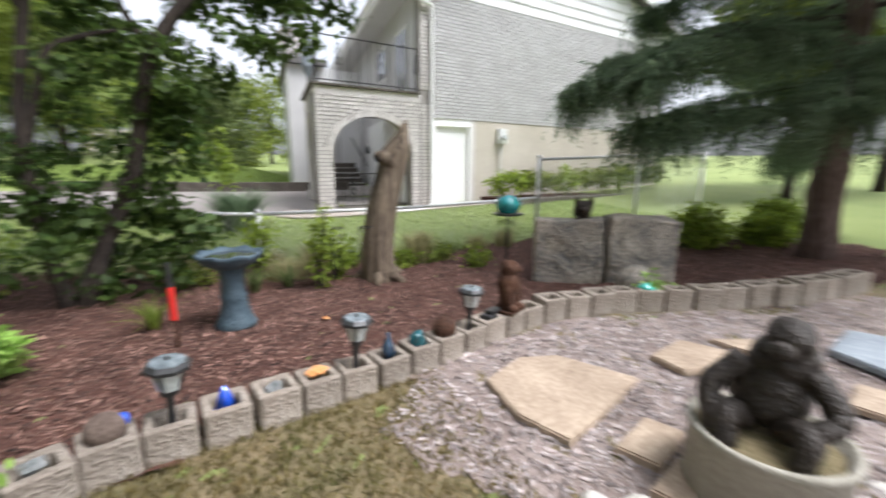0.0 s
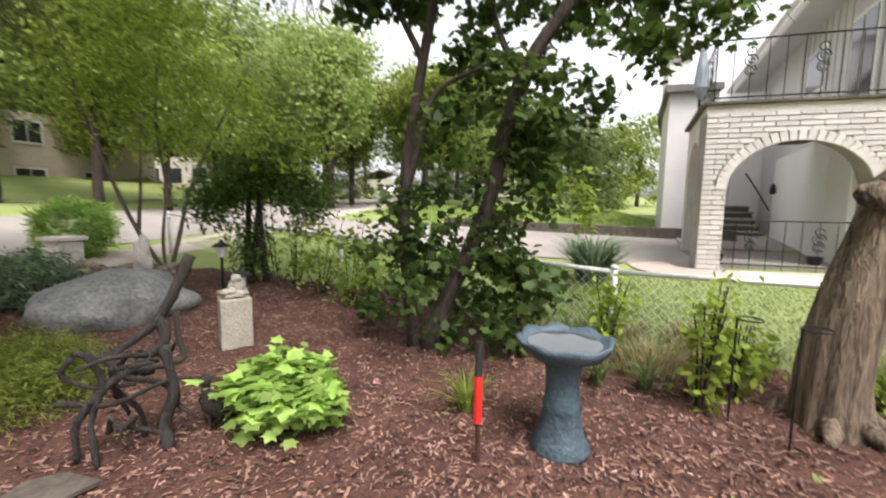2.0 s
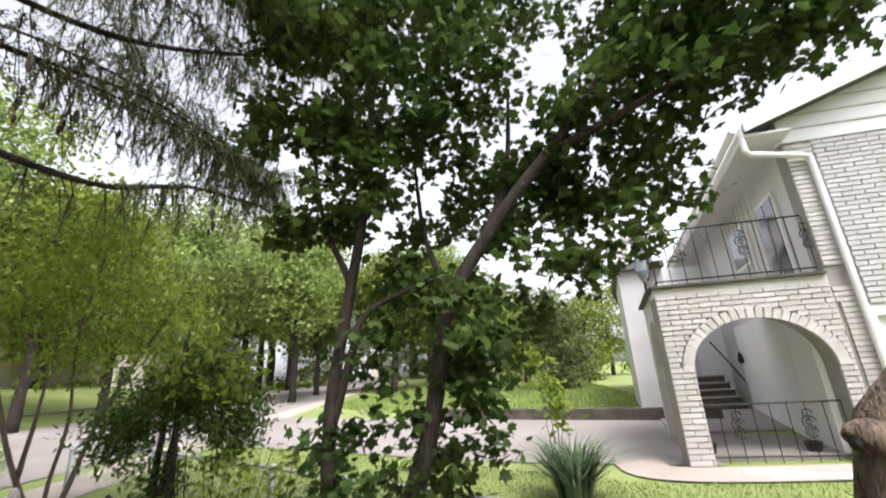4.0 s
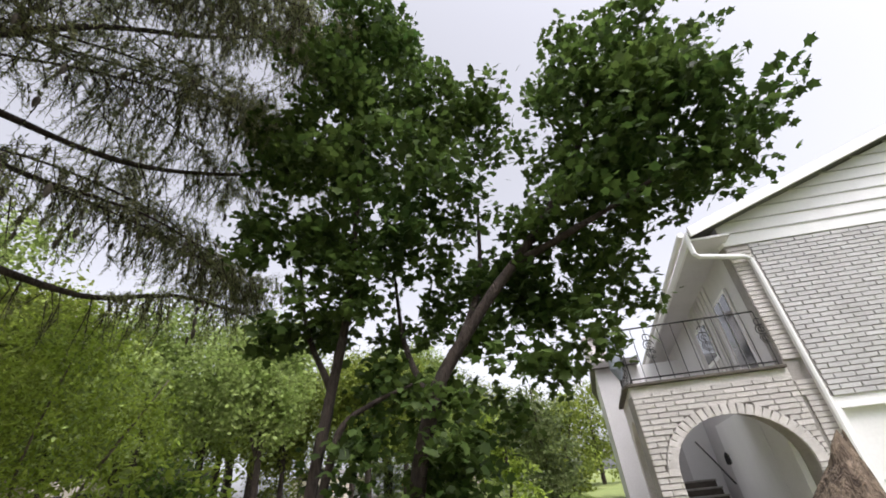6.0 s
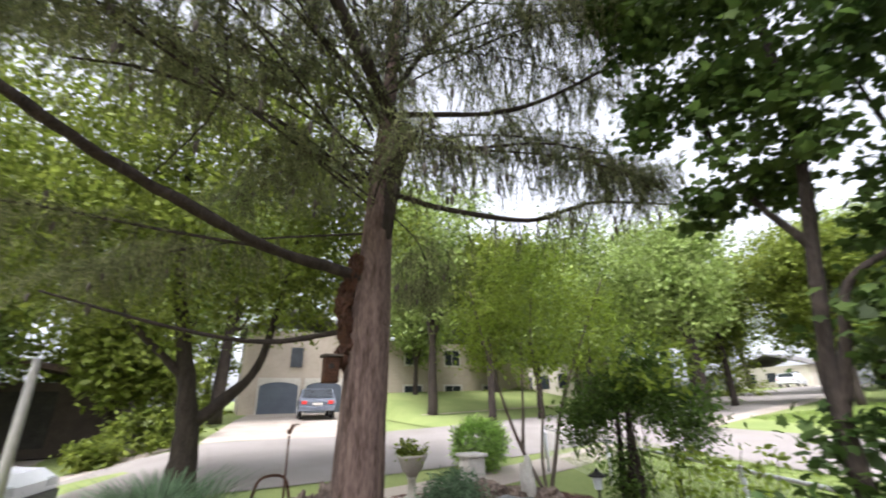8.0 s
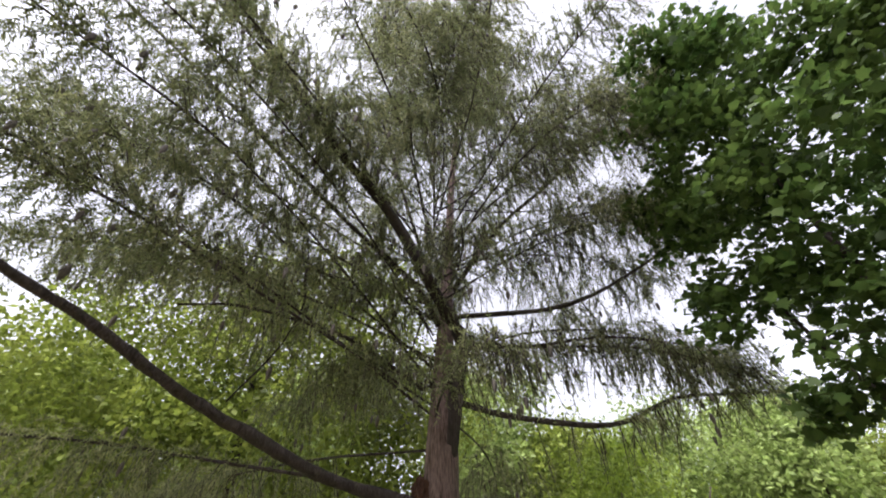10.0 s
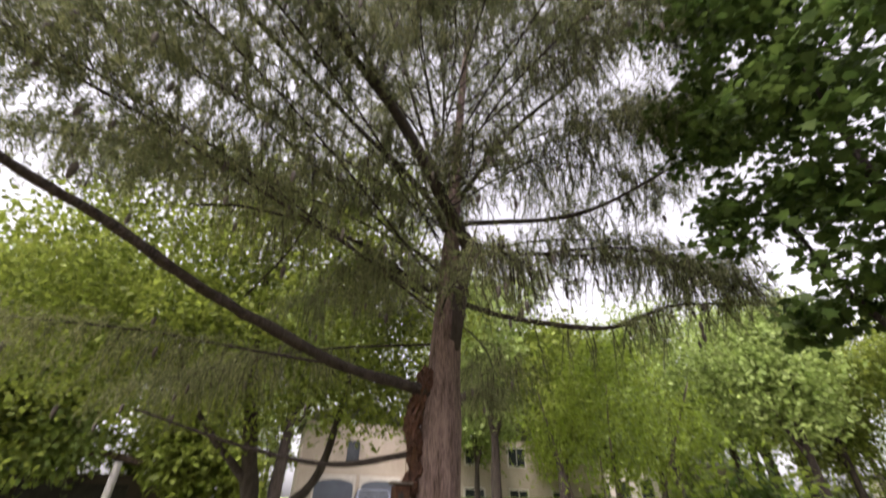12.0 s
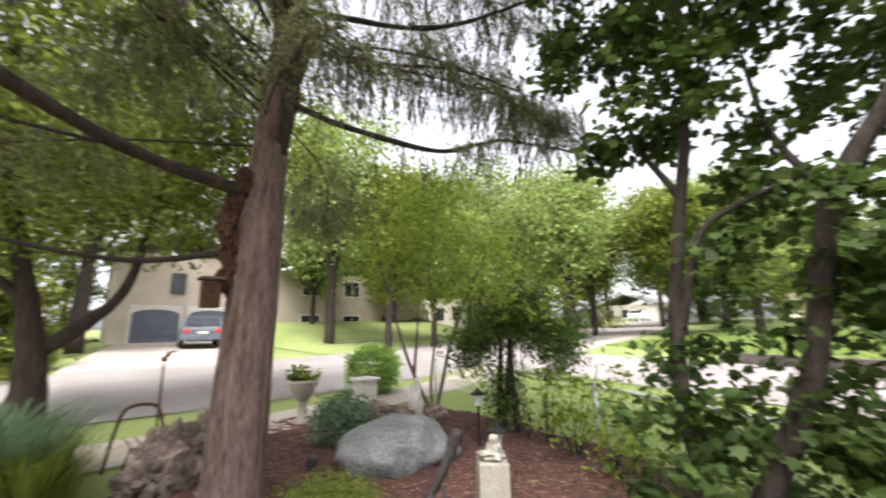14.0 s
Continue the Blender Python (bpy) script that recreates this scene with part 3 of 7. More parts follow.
near_bed = scatter(BED, 42000, rng0)
chips("mulch_chips", near_bed, 0.027, M_CHIP, "loose shredded red-brown bark mulch chips", 0.008)
chips("mulch_chips", scatter(BED, 16000, rng0, (0.5, 3.6, 1.8)), 0.034, M_CHIP, "loose larger bark mulch chips", 0.010)
chips("pebbles", scatter(PATIO, 30000, rng0, (2.2, 1.8, 2.2)), 0.024, M_PEBBLE, "loose pinkish pea gravel pebbles", 0.004, 0.9)


def blades(name, p, h, mat_, label, rng, lift=0.0, width=0.006):
    n = len(p)
    a = rng.uniform(0, 2 * math.pi, n)
    hh = h * rng.uniform(0.5, 1.3, n)
    c = np.column_stack([p, ground_array(p) + lift])
    s = np.stack([np.cos(a), np.sin(a), 0 * a], 1) * width
    tip = c + np.column_stack([rng.normal(size=(n, 2)) * 0.45 * hh[:, None], hh])
    co = np.stack([c - s, c + s, tip], 1).reshape(-1, 3)
    return tagged(quick_mesh(name, co, np.arange(3 * n).reshape(n, 3), mat_), label, "grass", kind="stuff")


LAWN = [(-7.0, 8.7), (-0.3, 6.4), (0.94, 5.85), (2.6, 5.5), (4.7, 5.3), (8, 5), (9, 8.6), (2.2, 8.7), (0, 9.6), (-3, 10.8), (-8, 12.2)]
blades("lawn_grass", scatter(LAWN, 45000, rng0), 0.03, M_BLADE, "bright green lawn grass behind the wire fence", rng0, width=0.009)
blades("worn_grass", scatter(WORN[:5] + [(1.3, 1.5), (0.7, 0.0), (-3, 0), (-2.4, 1.8)], 26000, rng0, (0.3, 2.2, 1.6)), 0.028, M_DRYBLADE, "thin dry grass on bare earth", rng0)
FARLAWN = [(-3, 15.8), (0.2, 14.8), (4.5, 13.6), (3, 30), (-8, 30), (-9, 20)]
blades("lawn_grass", scatter(FARLAWN, 30000, rng0), 0.10, M_BLADE, "green lawn grass beyond the driveway", rng0, width=0.02)

# ---- house with arched porch ----
HY = 9.457
house = thing("house", "pale painted brick and siding house with arched porch and balcony", "house")
GZ = 0.2
RIDGE = 9.6


def lean_back(bm):
    """Turn what runs along the house front by the front's slant."""
    bm.transform(Matrix(((1, 0.165, 0, -0.165 * HY), (0, 1, 0, 0), (0, 0, 1, 0), (0, 0, 0, 1))))
    return bm


def wall_piece(name, x0, x1, y0, y1, z0, z1, mat_, parent=None, label=""):
    return part(name, box(x0, x1, y0, y1, z0, z1), mat_, parent or house, label)


# gable wall: brick strip at the corner, door opening, concrete base, siding above
wall_piece("wall", 6.52, 14.3, HY + 0.03, HY + 0.25, GZ - 0.3, 2.28, M_STUCCO, label="beige concrete lower wall")
wall_piece("wall", 4.94, 14.3, HY + 0.04, HY + 0.25, 2.28, 4.95, M_MORTAR)
wall_piece("wall", 4.94, 5.30, HY + 0.04, HY + 0.25, GZ - 0.3, 2.28, M_MORTAR)
wall_piece("wall", 6.40, 6.52, HY + 0.02, HY + 0.25, GZ - 0.3, 2.28, M_BRICK)
wall_piece("wall", 5.30, 6.40, HY + 0.04, HY + 0.25, 2.16, 2.28, M_WHITE)
part("wall", lean_back(box(4.94, 5.16, HY + 0.25, 21, GZ - 0.3, 5.02)), M_SIDING, house, "pale front wall under the eaves")
wall_piece("wall", 14.08, 14.3, HY + 0.25, 21, GZ - 0.3, 5.0, M_STUCCO)
wall_piece("wall", 4.94, 14.3, 21, 21.2, GZ - 0.3, 5.0, M_STUCCO)
side_door = part("door", box(5.37, 6.33, HY + 0.09, HY + 0.14, GZ, 2.10, 0.004), M_WHITE, house, "plain white steel side door")
part("door_knob", ball(0.035, 0.045, 0.035, 5.46, HY + 0.06, 1.02, 2), M_GALV, side_door)
part("dead_bolt", ball(0.025, 0.03, 0.025, 5.46, HY + 0.07, 1.18, 2), M_GALV, side_door)
for x0, x1, z0, z1 in ((5.30, 5.37, GZ, 2.16), (6.33, 6.40, GZ, 2.16), (5.37, 6.33, 2.10, 2.16)):
    part("door_frame", box(x0, x1, HY + 0.01, HY + 0.12, z0, z1, 0.005), M_WHITE, house)
part("door_sill", box(5.2, 6.55, HY - 0.35, HY + 0.1, GZ - 0.12, GZ - 0.005, 0.01), M_CONC, house)
# brick courses of the gable wall, as one joined part
bv, bf = [], []
rc = random.Random(9)
z, row = 2.285, 0
while z < 4.94:
    x = 5.36 - (0.15 if row % 2 else 0.0)
    while x < 14.3:
        x0, x1 = max(x, 5.345) + 0.005, min(x + 0.30, 14.3) - 0.005
        y0 = HY + 0.012 + rc.uniform(-0.003, 0.003)
        k = len(bv)
        z1 = z + 0.066
        bv += [(x0, HY + 0.045, z), (x1, HY + 0.045, z), (x1, HY + 0.045, z1), (x0, HY + 0.045, z1), (x0 + 0.003, y0, z + 0.003), (x1 - 0.003, y0, z + 0.003), (x1 - 0.003, y0, z1 - 0.003), (x0 + 0.003, y0, z1 - 0.003)]
        bf += [(k + 4, k + 5, k + 6, k + 7), (k, k + 1, k + 5, k + 4), (k + 1, k + 2, k + 6, k + 5), (k + 2, k + 3, k + 7, k + 6), (k + 3, k, k + 4, k + 7)]
        x += 0.30
    z += 0.078
    row += 1
tagged(flat_mesh("brick_courses", bv, bf, M_BRICKROW, house, "long pale painted bricks"), kind="stuff")
# gable panel and roof
bm = bmesh.new()
gab = [(4.94, 4.95), (14.3, 4.95), (14.3, 5.36), (RIDGE, 6.95), (4.94, 5.36)]
fr = [bm.verts.new((x, HY + 0.0, q)) for x, q in gab]
bk = [bm.verts.new((x, HY + 0.2, q)) for x, q in gab]
bm.faces.new(fr)
bm.faces.new(bk[::-1])
for i in range(5):
    bm.faces.new((fr[i], bk[i], bk[(i + 1) % 5], fr[(i + 1) % 5]))
part("gable_panel", bm, M_WHITE, house, "white gable boards")
for k in range(1, 8):
    zz = 4.95 + 0.24 * k
    half = 5.1 * (1 - (zz - 5.36) / 1.6) if zz > 5.36 else 4.66
    if half > 0.3:
        part("gable_board", box(RIDGE - half, RIDGE + half, HY - 0.022, HY + 0.002, zz - 0.018, zz), M_SIDING, house)


def slope(x0, z0, x1, z1, y0, y1, t):
    bm = bmesh.new()
    q = [(x0, z0), (x1, z1), (x1, z1 + t), (x0, z0 + t)]
    f, b = [bm.verts.new((x, y0, zz)) for x, zz in q], [bm.verts.new((x, y1, zz)) for x, zz in q]
    bm.faces.new(f)
    bm.faces.new(b[::-1])
    for i in range(4):
        bm.faces.new((f[i], b[i], b[(i + 1) % 4], f[(i + 1) % 4]))
    return bm


part("roof", lean_back(slope(4.36, 5.14, RIDGE, 7.0, HY - 0.32, 21.3, 0.1)), M_ROOF, house)
part("roof", lean_back(slope(14.9, 5.14, RIDGE, 7.0, HY - 0.32, 21.3, 0.1)), M_ROOF, house)
part("rake_board", slope(4.30, 5.08, RIDGE, 6.97, HY - 0.38, HY - 0.325, 0.19), M_WHITE, house)
part("rake_board", slope(14.95, 5.08, RIDGE, 6.97, HY - 0.38, HY - 0.325, 0.19), M_WHITE, house)
part("soffit", lean_back(box(4.345, 5.0, HY - 0.3, 21, 5.02, 5.06)), M_SIDING, house)
part("fascia", lean_back(box(4.30, 4.345, HY - 0.32, 21.2, 5.0, 5.2, 0.004)), M_WHITE, house)
part("gutter", lean_back(tube([(4.22, HY - 0.3, 5.17), (4.22, 15, 5.17), (4.22, 21, 5.17)], 0.06, 0.06, 8)), M_WHITE, house)
part("downspout", tube([(4.26, HY - 0.27, 5.1), (4.27, HY - 0.26, 4.78), (4.33, HY - 0.25, 4.72), (5.14, HY - 0.07, 4.66), (5.22, HY - 0.05, 4.60), (5.23, HY - 0.05, 4.4), (5.22, HY - 0.05, 0.3), (5.16, HY - 0.22, 0.16)], 0.045, 0.045, 8), M_WHITE, house, "white metal downspout")
meter = part("meter_box", box(7.2, 7.46, HY - 0.1, HY + 0.03, 1.75, 2.12, 0.01), M_GALV, house, "grey electric meter box")
part("meter", lathe([(0.06, 0), (0.075, 0.05), (0.06, 0.1)], 14), M_FROST, meter).matrix_basis = pose(7.33, HY - 0.1, 1.9, 90)
part("conduit", tube([(7.3, HY - 0.03, 0.2), (7.3, HY - 0.03, 1.0), (7.3, HY - 0.03, 1.75)], 0.022, 0.022, 8), M_GALV, house)

# porch: four sides with arches, deck, balcony, rails
PX0, PX1, PY1 = 2.56, 4.90, 11.9


def arch_wall(u0, u1, a0, a1, z0, z1, spring, thick, n=18, top_rise=0.78):
    """A wall in the xz plane with an arched opening through it; the front at y = 0."""
    bm = bmesh.new()
    r, cx = (a1 - a0) / 2, (a0 + a1) / 2
    rise = min(r, top_rise)
    arc = [(a0, z0)] + [(cx - r * math.cos(math.pi * i / n), spring + rise * math.sin(math.pi * i / n)) for i in range(n + 1)] + [(a1, z0)]
    top = [(u0, z0)] + [(u0 + (u1 - u0) * i / n, z1) for i in range(n + 1)] + [(u1, z0)]
    lay = []
    for y in (0, thick):
        lay.append(([bm.verts.new((x, y, q)) for x, q in arc], [bm.verts.new((x, y, q)) for x, q in top]))
    (a, t), (b, s) = lay
    for i in range(len(arc) - 1):
        bm.faces.new((a[i], a[i + 1], t[i + 1], t[i]))
        bm.faces.new((b[i + 1], b[i], s[i], s[i + 1]))
        bm.faces.new((a[i + 1], a[i], b[i], b[i + 1]))
        bm.faces.new((t[i], t[i + 1], s[i + 1], s[i]))
    return bm


A0, A1, SPR = 2.90, 4.72, 1.48
part("porch_wall", arch_wall(PX0, PX1 + 0.04, A0, A1, GZ - 0.3, 2.62, SPR, 0.3), M_MORTAR, house).location = (0, HY + 0.02, 0)
LEAN = radians(9)
side = part("porch_wall", arch_wall(0.3, 2.45, 0.45, 2.2, GZ - 0.3, 2.62, 1.6, 0.3), M_BRICK, house)
side.matrix_basis = Matrix(((math.sin(LEAN), math.cos(LEAN), 0, PX0), (math.cos(LEAN), -math.sin(LEAN), 0, HY + 0.02), (0, 0, 1, 0), (0, 0, 0, 1)))


def prism(pts, z0, z1):
    """An upright block over a polygon."""
    bm = bmesh.new()
    lo, hi = [bm.verts.new((x, y, z0)) for x, y in pts], [bm.verts.new((x, y, z1)) for x, y in pts]
    bm.faces.new(lo[::-1])
    bm.faces.new(hi)
    for i in range(len(pts)):
        j = (i + 1) % len(pts)
        bm.faces.new((lo[i], lo[j], hi[j], hi[i]))
    return bm


BKX = PX0 + 2.45 * math.sin(LEAN)
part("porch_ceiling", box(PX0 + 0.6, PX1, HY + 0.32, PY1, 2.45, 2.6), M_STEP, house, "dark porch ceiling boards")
part("balcony_deck", prism([(PX0 - 0.005, HY + 0.0), (PX1 + 0.03, HY + 0.0), (PX1 + 0.03, PY1), (BKX - 0.005, PY1)], 2.625, 2.75), M_BRICK, house, "stone-coped balcony edge")
part("coping", box(PX0 - 0.05, PX1 + 0.02, HY - 0.06, HY + 0.25, 2.755, 2.80, 0.008), M_STEP, house, "dark weathered coping")
part("coping", prism([(PX0 - 0.05, HY + 0.255), (PX0 + 0.28, HY + 0.255), (BKX + 0.25, PY1), (BKX - 0.09, PY1)], 2.755, 2.80), M_STEP, house)
part("porch_floor", box(PX0 + 0.3, PX1 + 0.02, HY + 0.32, PY1, GZ - 0.1, GZ + 0.11), M_ROAD, house)
bm = prism([(3.0, 11.91), (5.08, 11.91), (5.68, 14.66), (3.4, 14.66)], GZ - 0.1, GZ + 0.15)
for v in bm.verts:
    v.co.z += 0.13 if v.co.y > 13 else 0.0
part("passage_floor", bm, M_ROAD, house)
# passage behind the arch: long white wall, stairs up at its far end
part("passage_wall", prism([(4.63, 9.78), (4.9, 9.78), (5.84, 14.8), (5.71, 14.8)], GZ - 0.2, 2.44), M_WHITE, house, "smooth white passage wall")
part("passage_door", prism([(4.845, 10.8), (4.87, 10.8), (5.06, 11.7), (5.035, 11.7)], GZ + 0.02, 2.1), M_WHITE, house, "flush white door in the passage")
for i in range(6):
    part("stair_step", box(4.36, 5.66, 14.7 + 0.26 * i, 16.5, GZ + 0.02 + 0.175 * i, GZ + 0.02 + 0.175 * (i + 1) - 0.04), M_STEP, house, "dark wooden stair step")
    part("tread", box(4.34, 5.68, 14.67 + 0.26 * i, 14.99 + 0.26 * i, GZ + 0.156 + 0.175 * i, GZ + 0.195 + 0.175 * i, 0.006), M_POLE, house, "worn wooden tread")
part("landing_wall", box(4.3, 6.2, 16.6, 16.7, GZ, 4.6), M_WHITE, house)
part("landing_door", box(4.5, 5.3, 16.55, 16.595, 1.28, 3.3, 0.005), M_SIDING, house, "pale door above the stairs")
part("stair_rail", tube([(5.62, 14.7, 1.15), (5.62, 15.5, 1.7), (5.62, 16.3, 2.2)], 0.02, 0.02, 7), M_IRON, house)
lantern = part("wall_lantern", lathe([(0.03, 0), (0.07, 0.04), (0.055, 0.2), (0.02, 0.27)], 8), M_IRON, house)
lantern.location = (5.52, 14.35, 1.55)
# balcony door and upper front wall details
bd = part("balcony_door", lean_back(box(4.885, 4.935, 10.28, 11.24, 2.84, 4.46, 0.006)), M_WHITE, house, "white framed sliding balcony door")
for y0, y1 in ((10.35, 10.72), (10.8, 11.17)):
    part("pane", lean_back(box(4.87, 4.884, y0, y1, 2.95, 4.38)), M_PANE, bd)
for k in range(9):
    part("wall_board", lean_back(box(4.915, 4.938, 11.4 + 0.3 * k, 11.425 + 0.3 * k, 2.8, 5.0)), M_SIDING, house)
lower_window = part("window_frame", lean_back(box(4.9, 4.937, 12.3, 13.4, 3.6, 4.5, 0.005)), M_WHITE, house)
part("pane", lean_back(box(4.885, 4.899, 12.38, 13.32, 3.68, 4.42)), M_PANE, lower_window)


def iron_rail(name, x0, y0, x1, y1, z0, h, parent, step=0.21, scroll=True):
    """A wrought iron rail with square bars and scroll rings."""
    a, b = Vector((x0, y0, 0)), Vector((x1, y1, 0))
    n = max(2, int((b - a).length / step))
    rail = part(name, join(tube([a + Vector((0, 0, z0 + h)), (a + b) / 2 + Vector((0, 0, z0 + h)), b + Vector((0, 0, z0 + h))], 0.013, 0.013, 6), tube([a + Vector((0, 0, z0 + 0.08)), (a + b) / 2 + Vector((0, 0, z0 + 0.08)), b + Vector((0, 0, z0 + 0.08))], 0.012, 0.012, 6)), M_IRON, parent, "black wrought iron rail")
    for i in range(n + 1):
        p = a + (b - a) * i / n
        part("bar", tube([p + Vector((0, 0, z0)), p + Vector((0, 0, z0 + h / 2)), p + Vector((0, 0, z0 + h))], 0.0065, 0.0065, 5), M_IRON, rail)
        if scroll and i % 4 == 2:
            d = (b - a).normalized()
            for s, rr in ((0.5, 0.075), (0.5, 0.045), (0.66, 0.085), (0.66, 0.04), (0.8, 0.06)):
                ring = [p + d * rr * math.cos(t) + Vector((0, 0, z0 + h * s + rr * math.sin(t))) for t in np.linspace(0, 5.6, 12)]
                part("scroll", tube(ring, 0.008, 0.008, 5), M_IRON, rail)
    return rail


iron_rail("balcony_rail", PX0 + 0.1, HY + 0.08, PX1, HY + 0.08, 2.8, 0.92, house)
iron_rail("balcony_rail", PX0 + 0.1, HY + 0.12, BKX + 0.1, PY1 - 0.1, 2.8, 0.92, house)
iron_rail("porch_rail", A0 + 0.02, HY + 0.2, A1 - 0.02, HY + 0.2, GZ + 0.02, 0.78, house)
for x in (A0 + 0.1, A1 - 0.35):
    pot = thing("flower_pot", "small black flower pot on the porch floor", "pot", x, HY + 0.5, GZ + 0.06, group="porch pots")
    part("pot", lathe([(0.07, 0), (0.11, 0.16), (0.12, 0.18), (0.10, 0.18), (0.09, 0.12)], 14), M_BLACKP, pot)
edging = part("porch_edging", tube(smooth_line([(3.1, HY - 0.28, 0.2), (3.6, HY - 0.5, 0.2), (4.2, HY - 0.62, 0.2), (5.0, HY - 0.55, 0.2)], 5), 0.055, 0.05, 10, 0.1), M_WHITE, None, smooth=True)
tagged(edging, "white rounded edging tube lying before the porch", "edging")
# far wing of the house with a chimney
wing = thing("house_wing", "white neighbouring wing with low roof and chimney", "house")
part("wall", prism([(3.1, 14.6), (4.25, 14.6), (4.25, 16.7), (5.0, 24), (4.9, 24), (3.62, 18)], 0, 4.2), M_SIDING, wing)
part("roof", prism([(2.95, 14.4), (4.29, 14.4), (4.29, 16.7), (5.1, 24.3), (4.9, 24.3), (3.5, 18.2)], 4.205, 4.38), M_ROOF, wing)
part("chimney", box(3.5, 4.1, 17.0, 17.7, 4.385, 5.75, 0.01), M_BRICK, wing)
part("chimney_cap", box(3.43, 4.17, 16.93, 17.77, 5.755, 5.85, 0.01), M_CONC, wing)
flag = thing("patio_umbrella", "closed grey umbrella standing on the balcony", "umbrella", 2.75, 10.6, 2.8)
part("canopy", lathe([(0.03, 0.3), (0.13, 0.5), (0.09, 0.9), (0.02, 1.35)], 10), M_BLUESTONE, flag)
part("pole", tube([(0, 0, 0), (0, 0, 0.7), (0, 0, 1.4)], 0.02, 0.02, 6), M_IRON, flag)
bedw = thing("raised_bed", "stone-edged raised bed of green plants by the house", "garden bed")
part("edging", box(6.7, 13.8, HY - 1.25, HY - 1.08, 0.1, 0.42, 0.02), M_STEP, bedw)
part("soil", box(6.7, 13.8, HY - 1.075, HY - 0.02, 0.1, 0.4), M_MULCH, bedw)

# ---- chain link fence ----
fence = thing("chain_link_fence", "white-railed chain link fence between garden and lawn", "fence")
fz = lambda x, y: ground_z(x, y)
FH = 0.60


def fence_run(a, b, h, posts, cell=0.08):
    ax, ay = a
    bx, by = b
    d = Vector((bx - ax, by - ay, 0))
    ln = d.length
    d.normalize()
    za, zb = fz(ax, ay), fz(bx, by)
    part("rail", tube([(ax, ay, za + h), ((ax + bx) / 2, (ay + by) / 2, (za + zb) / 2 + h), (bx, by, zb + h)], 0.021, 0.021, 8), M_GALV, fence, smooth=True)
    for f in posts:
        x, y = ax + (bx - ax) * f, ay + (by - ay) * f
        zg = fz(x, y)
        p = part("post", tube([(x, y, zg - 0.05), (x, y, zg + h / 2), (x, y, zg + h + 0.03)], 0.03, 0.03, 10), M_GALV, fence, smooth=True)
        part("post_cap", ball(0.036, 0.036, 0.028, x, y, zg + h + 0.035, 2), M_GALV, p, smooth=True)
    # diamond wires as thin ribbons
    n = int(ln / cell)
    verts, faces = [], []
    w = 0.0034
    for i in range(-int(h / cell), n + 1):
        for sgn in (1, -1):
            s0, s1 = i * cell, i * cell + h
            t0, t1 = 0.0, h
            if s0 < 0:
                t0, s0 = -s0, 0.0
            if s1 > ln:
                t1, s1 = t1 - (s1 - ln), ln
            if t1 - t0 < 0.01:
                continue
            z0, z1 = (t0, t1) if sgn > 0 else (h - t0, h - t1)
            k = len(verts)
            for s, zz in ((s0, z0), (s1, z1)):
                x, y = ax + d.x * s, ay + d.y * s
                g = za + (zb - za) * s / ln
                verts += [(x - d.x * w, y - d.y * w, g + zz), (x + d.x * w, y + d.y * w, g + zz), (x - d.y * w, y + d.x * w, g + zz)]
            faces += [(k, k + 1, k + 4, k + 3), (k + 1, k + 2, k + 5, k + 4), (k + 2, k, k + 3, k + 5)]
    flat_mesh("wire_mesh", verts, faces, M_WIRE, fence)


fence_run(FENCE_LINE[0], FENCE_LINE[1], FH, (0.0, 0.35, 0.7))
fence_run(FENCE_LINE[1], FENCE_LINE[2], FH, (0.995,))
fence_run(FENCE_LINE[2], FENCE_LINE[3], FH, ())
fence_run(FENCE_LINE[3], FENCE_LINE[4], FH, (1.0,))
fence_run(FENCE_LINE[4], (8.5, 4.95), 1.16, (0.0, 0.55, 1.0))
fence_run((-7.3, 8.6), (-6.2, 7.7), FH, (1.0,))
fence_run((-1.0, 33.5), (2.6, 30.5), 1.15, (0.0, 0.5, 1.0), 0.12)

CART = (-2.13, 1.32)
# where the lights and ornaments stand along the border
LIGHT_X = (-0.67, 0.17, 0.96, 1.78)
ORN = dict(green=-0.46, white=-0.25, clay=-0.04, blue=0.38, grey=0.60, orange=0.77, navy=1.17, teal=1.38, ball=1.59, fallen=1.99, dog=2.2, turq=3.43)

# ---- concrete block border ----
border = smooth_line([(x, y, 0) for x, y in BLOCK_LINE], 30)
acc, spots = 0.19, []
for a, b in zip(border, border[1:]):
    acc += (b - a).length
    if acc >= 0.202:
        acc = 0.0
        spots.append((b.x, b.y, math.degrees(math.atan2((b - a).y, (b - a).x))))


def hollow_block():
    """A square hollow block with a slightly tapered, rounded hole."""
    bm = bmesh.new()
    h, w, i = 0.19, 0.094, 0.056
    lay = []
    for half, z in ((w - 0.004, 0), (w, 0.006), (w, h - 0.008), (w - 0.007, h), (i + 0.006, h), (i, h - 0.01), (i - 0.006, 0.03)):
        c = half * 0.25
        lay.append([bm.verts.new((x, y, z)) for x, y in ((-half + c * 0.4, -half), (half - c * 0.4, -half), (half, -half + c * 0.4), (half, half - c * 0.4), (half - c * 0.4, half), (-half + c * 0.4, half), (-half, half - c * 0.4), (-half, -half + c * 0.4))])
    for a, b in zip(lay, lay[1:]):
        for k in range(8):
            bm.faces.new((a[k], a[(k + 1) % 8], b[(k + 1) % 8], b[k]))
    bm.faces.new(lay[-1])
    return bm


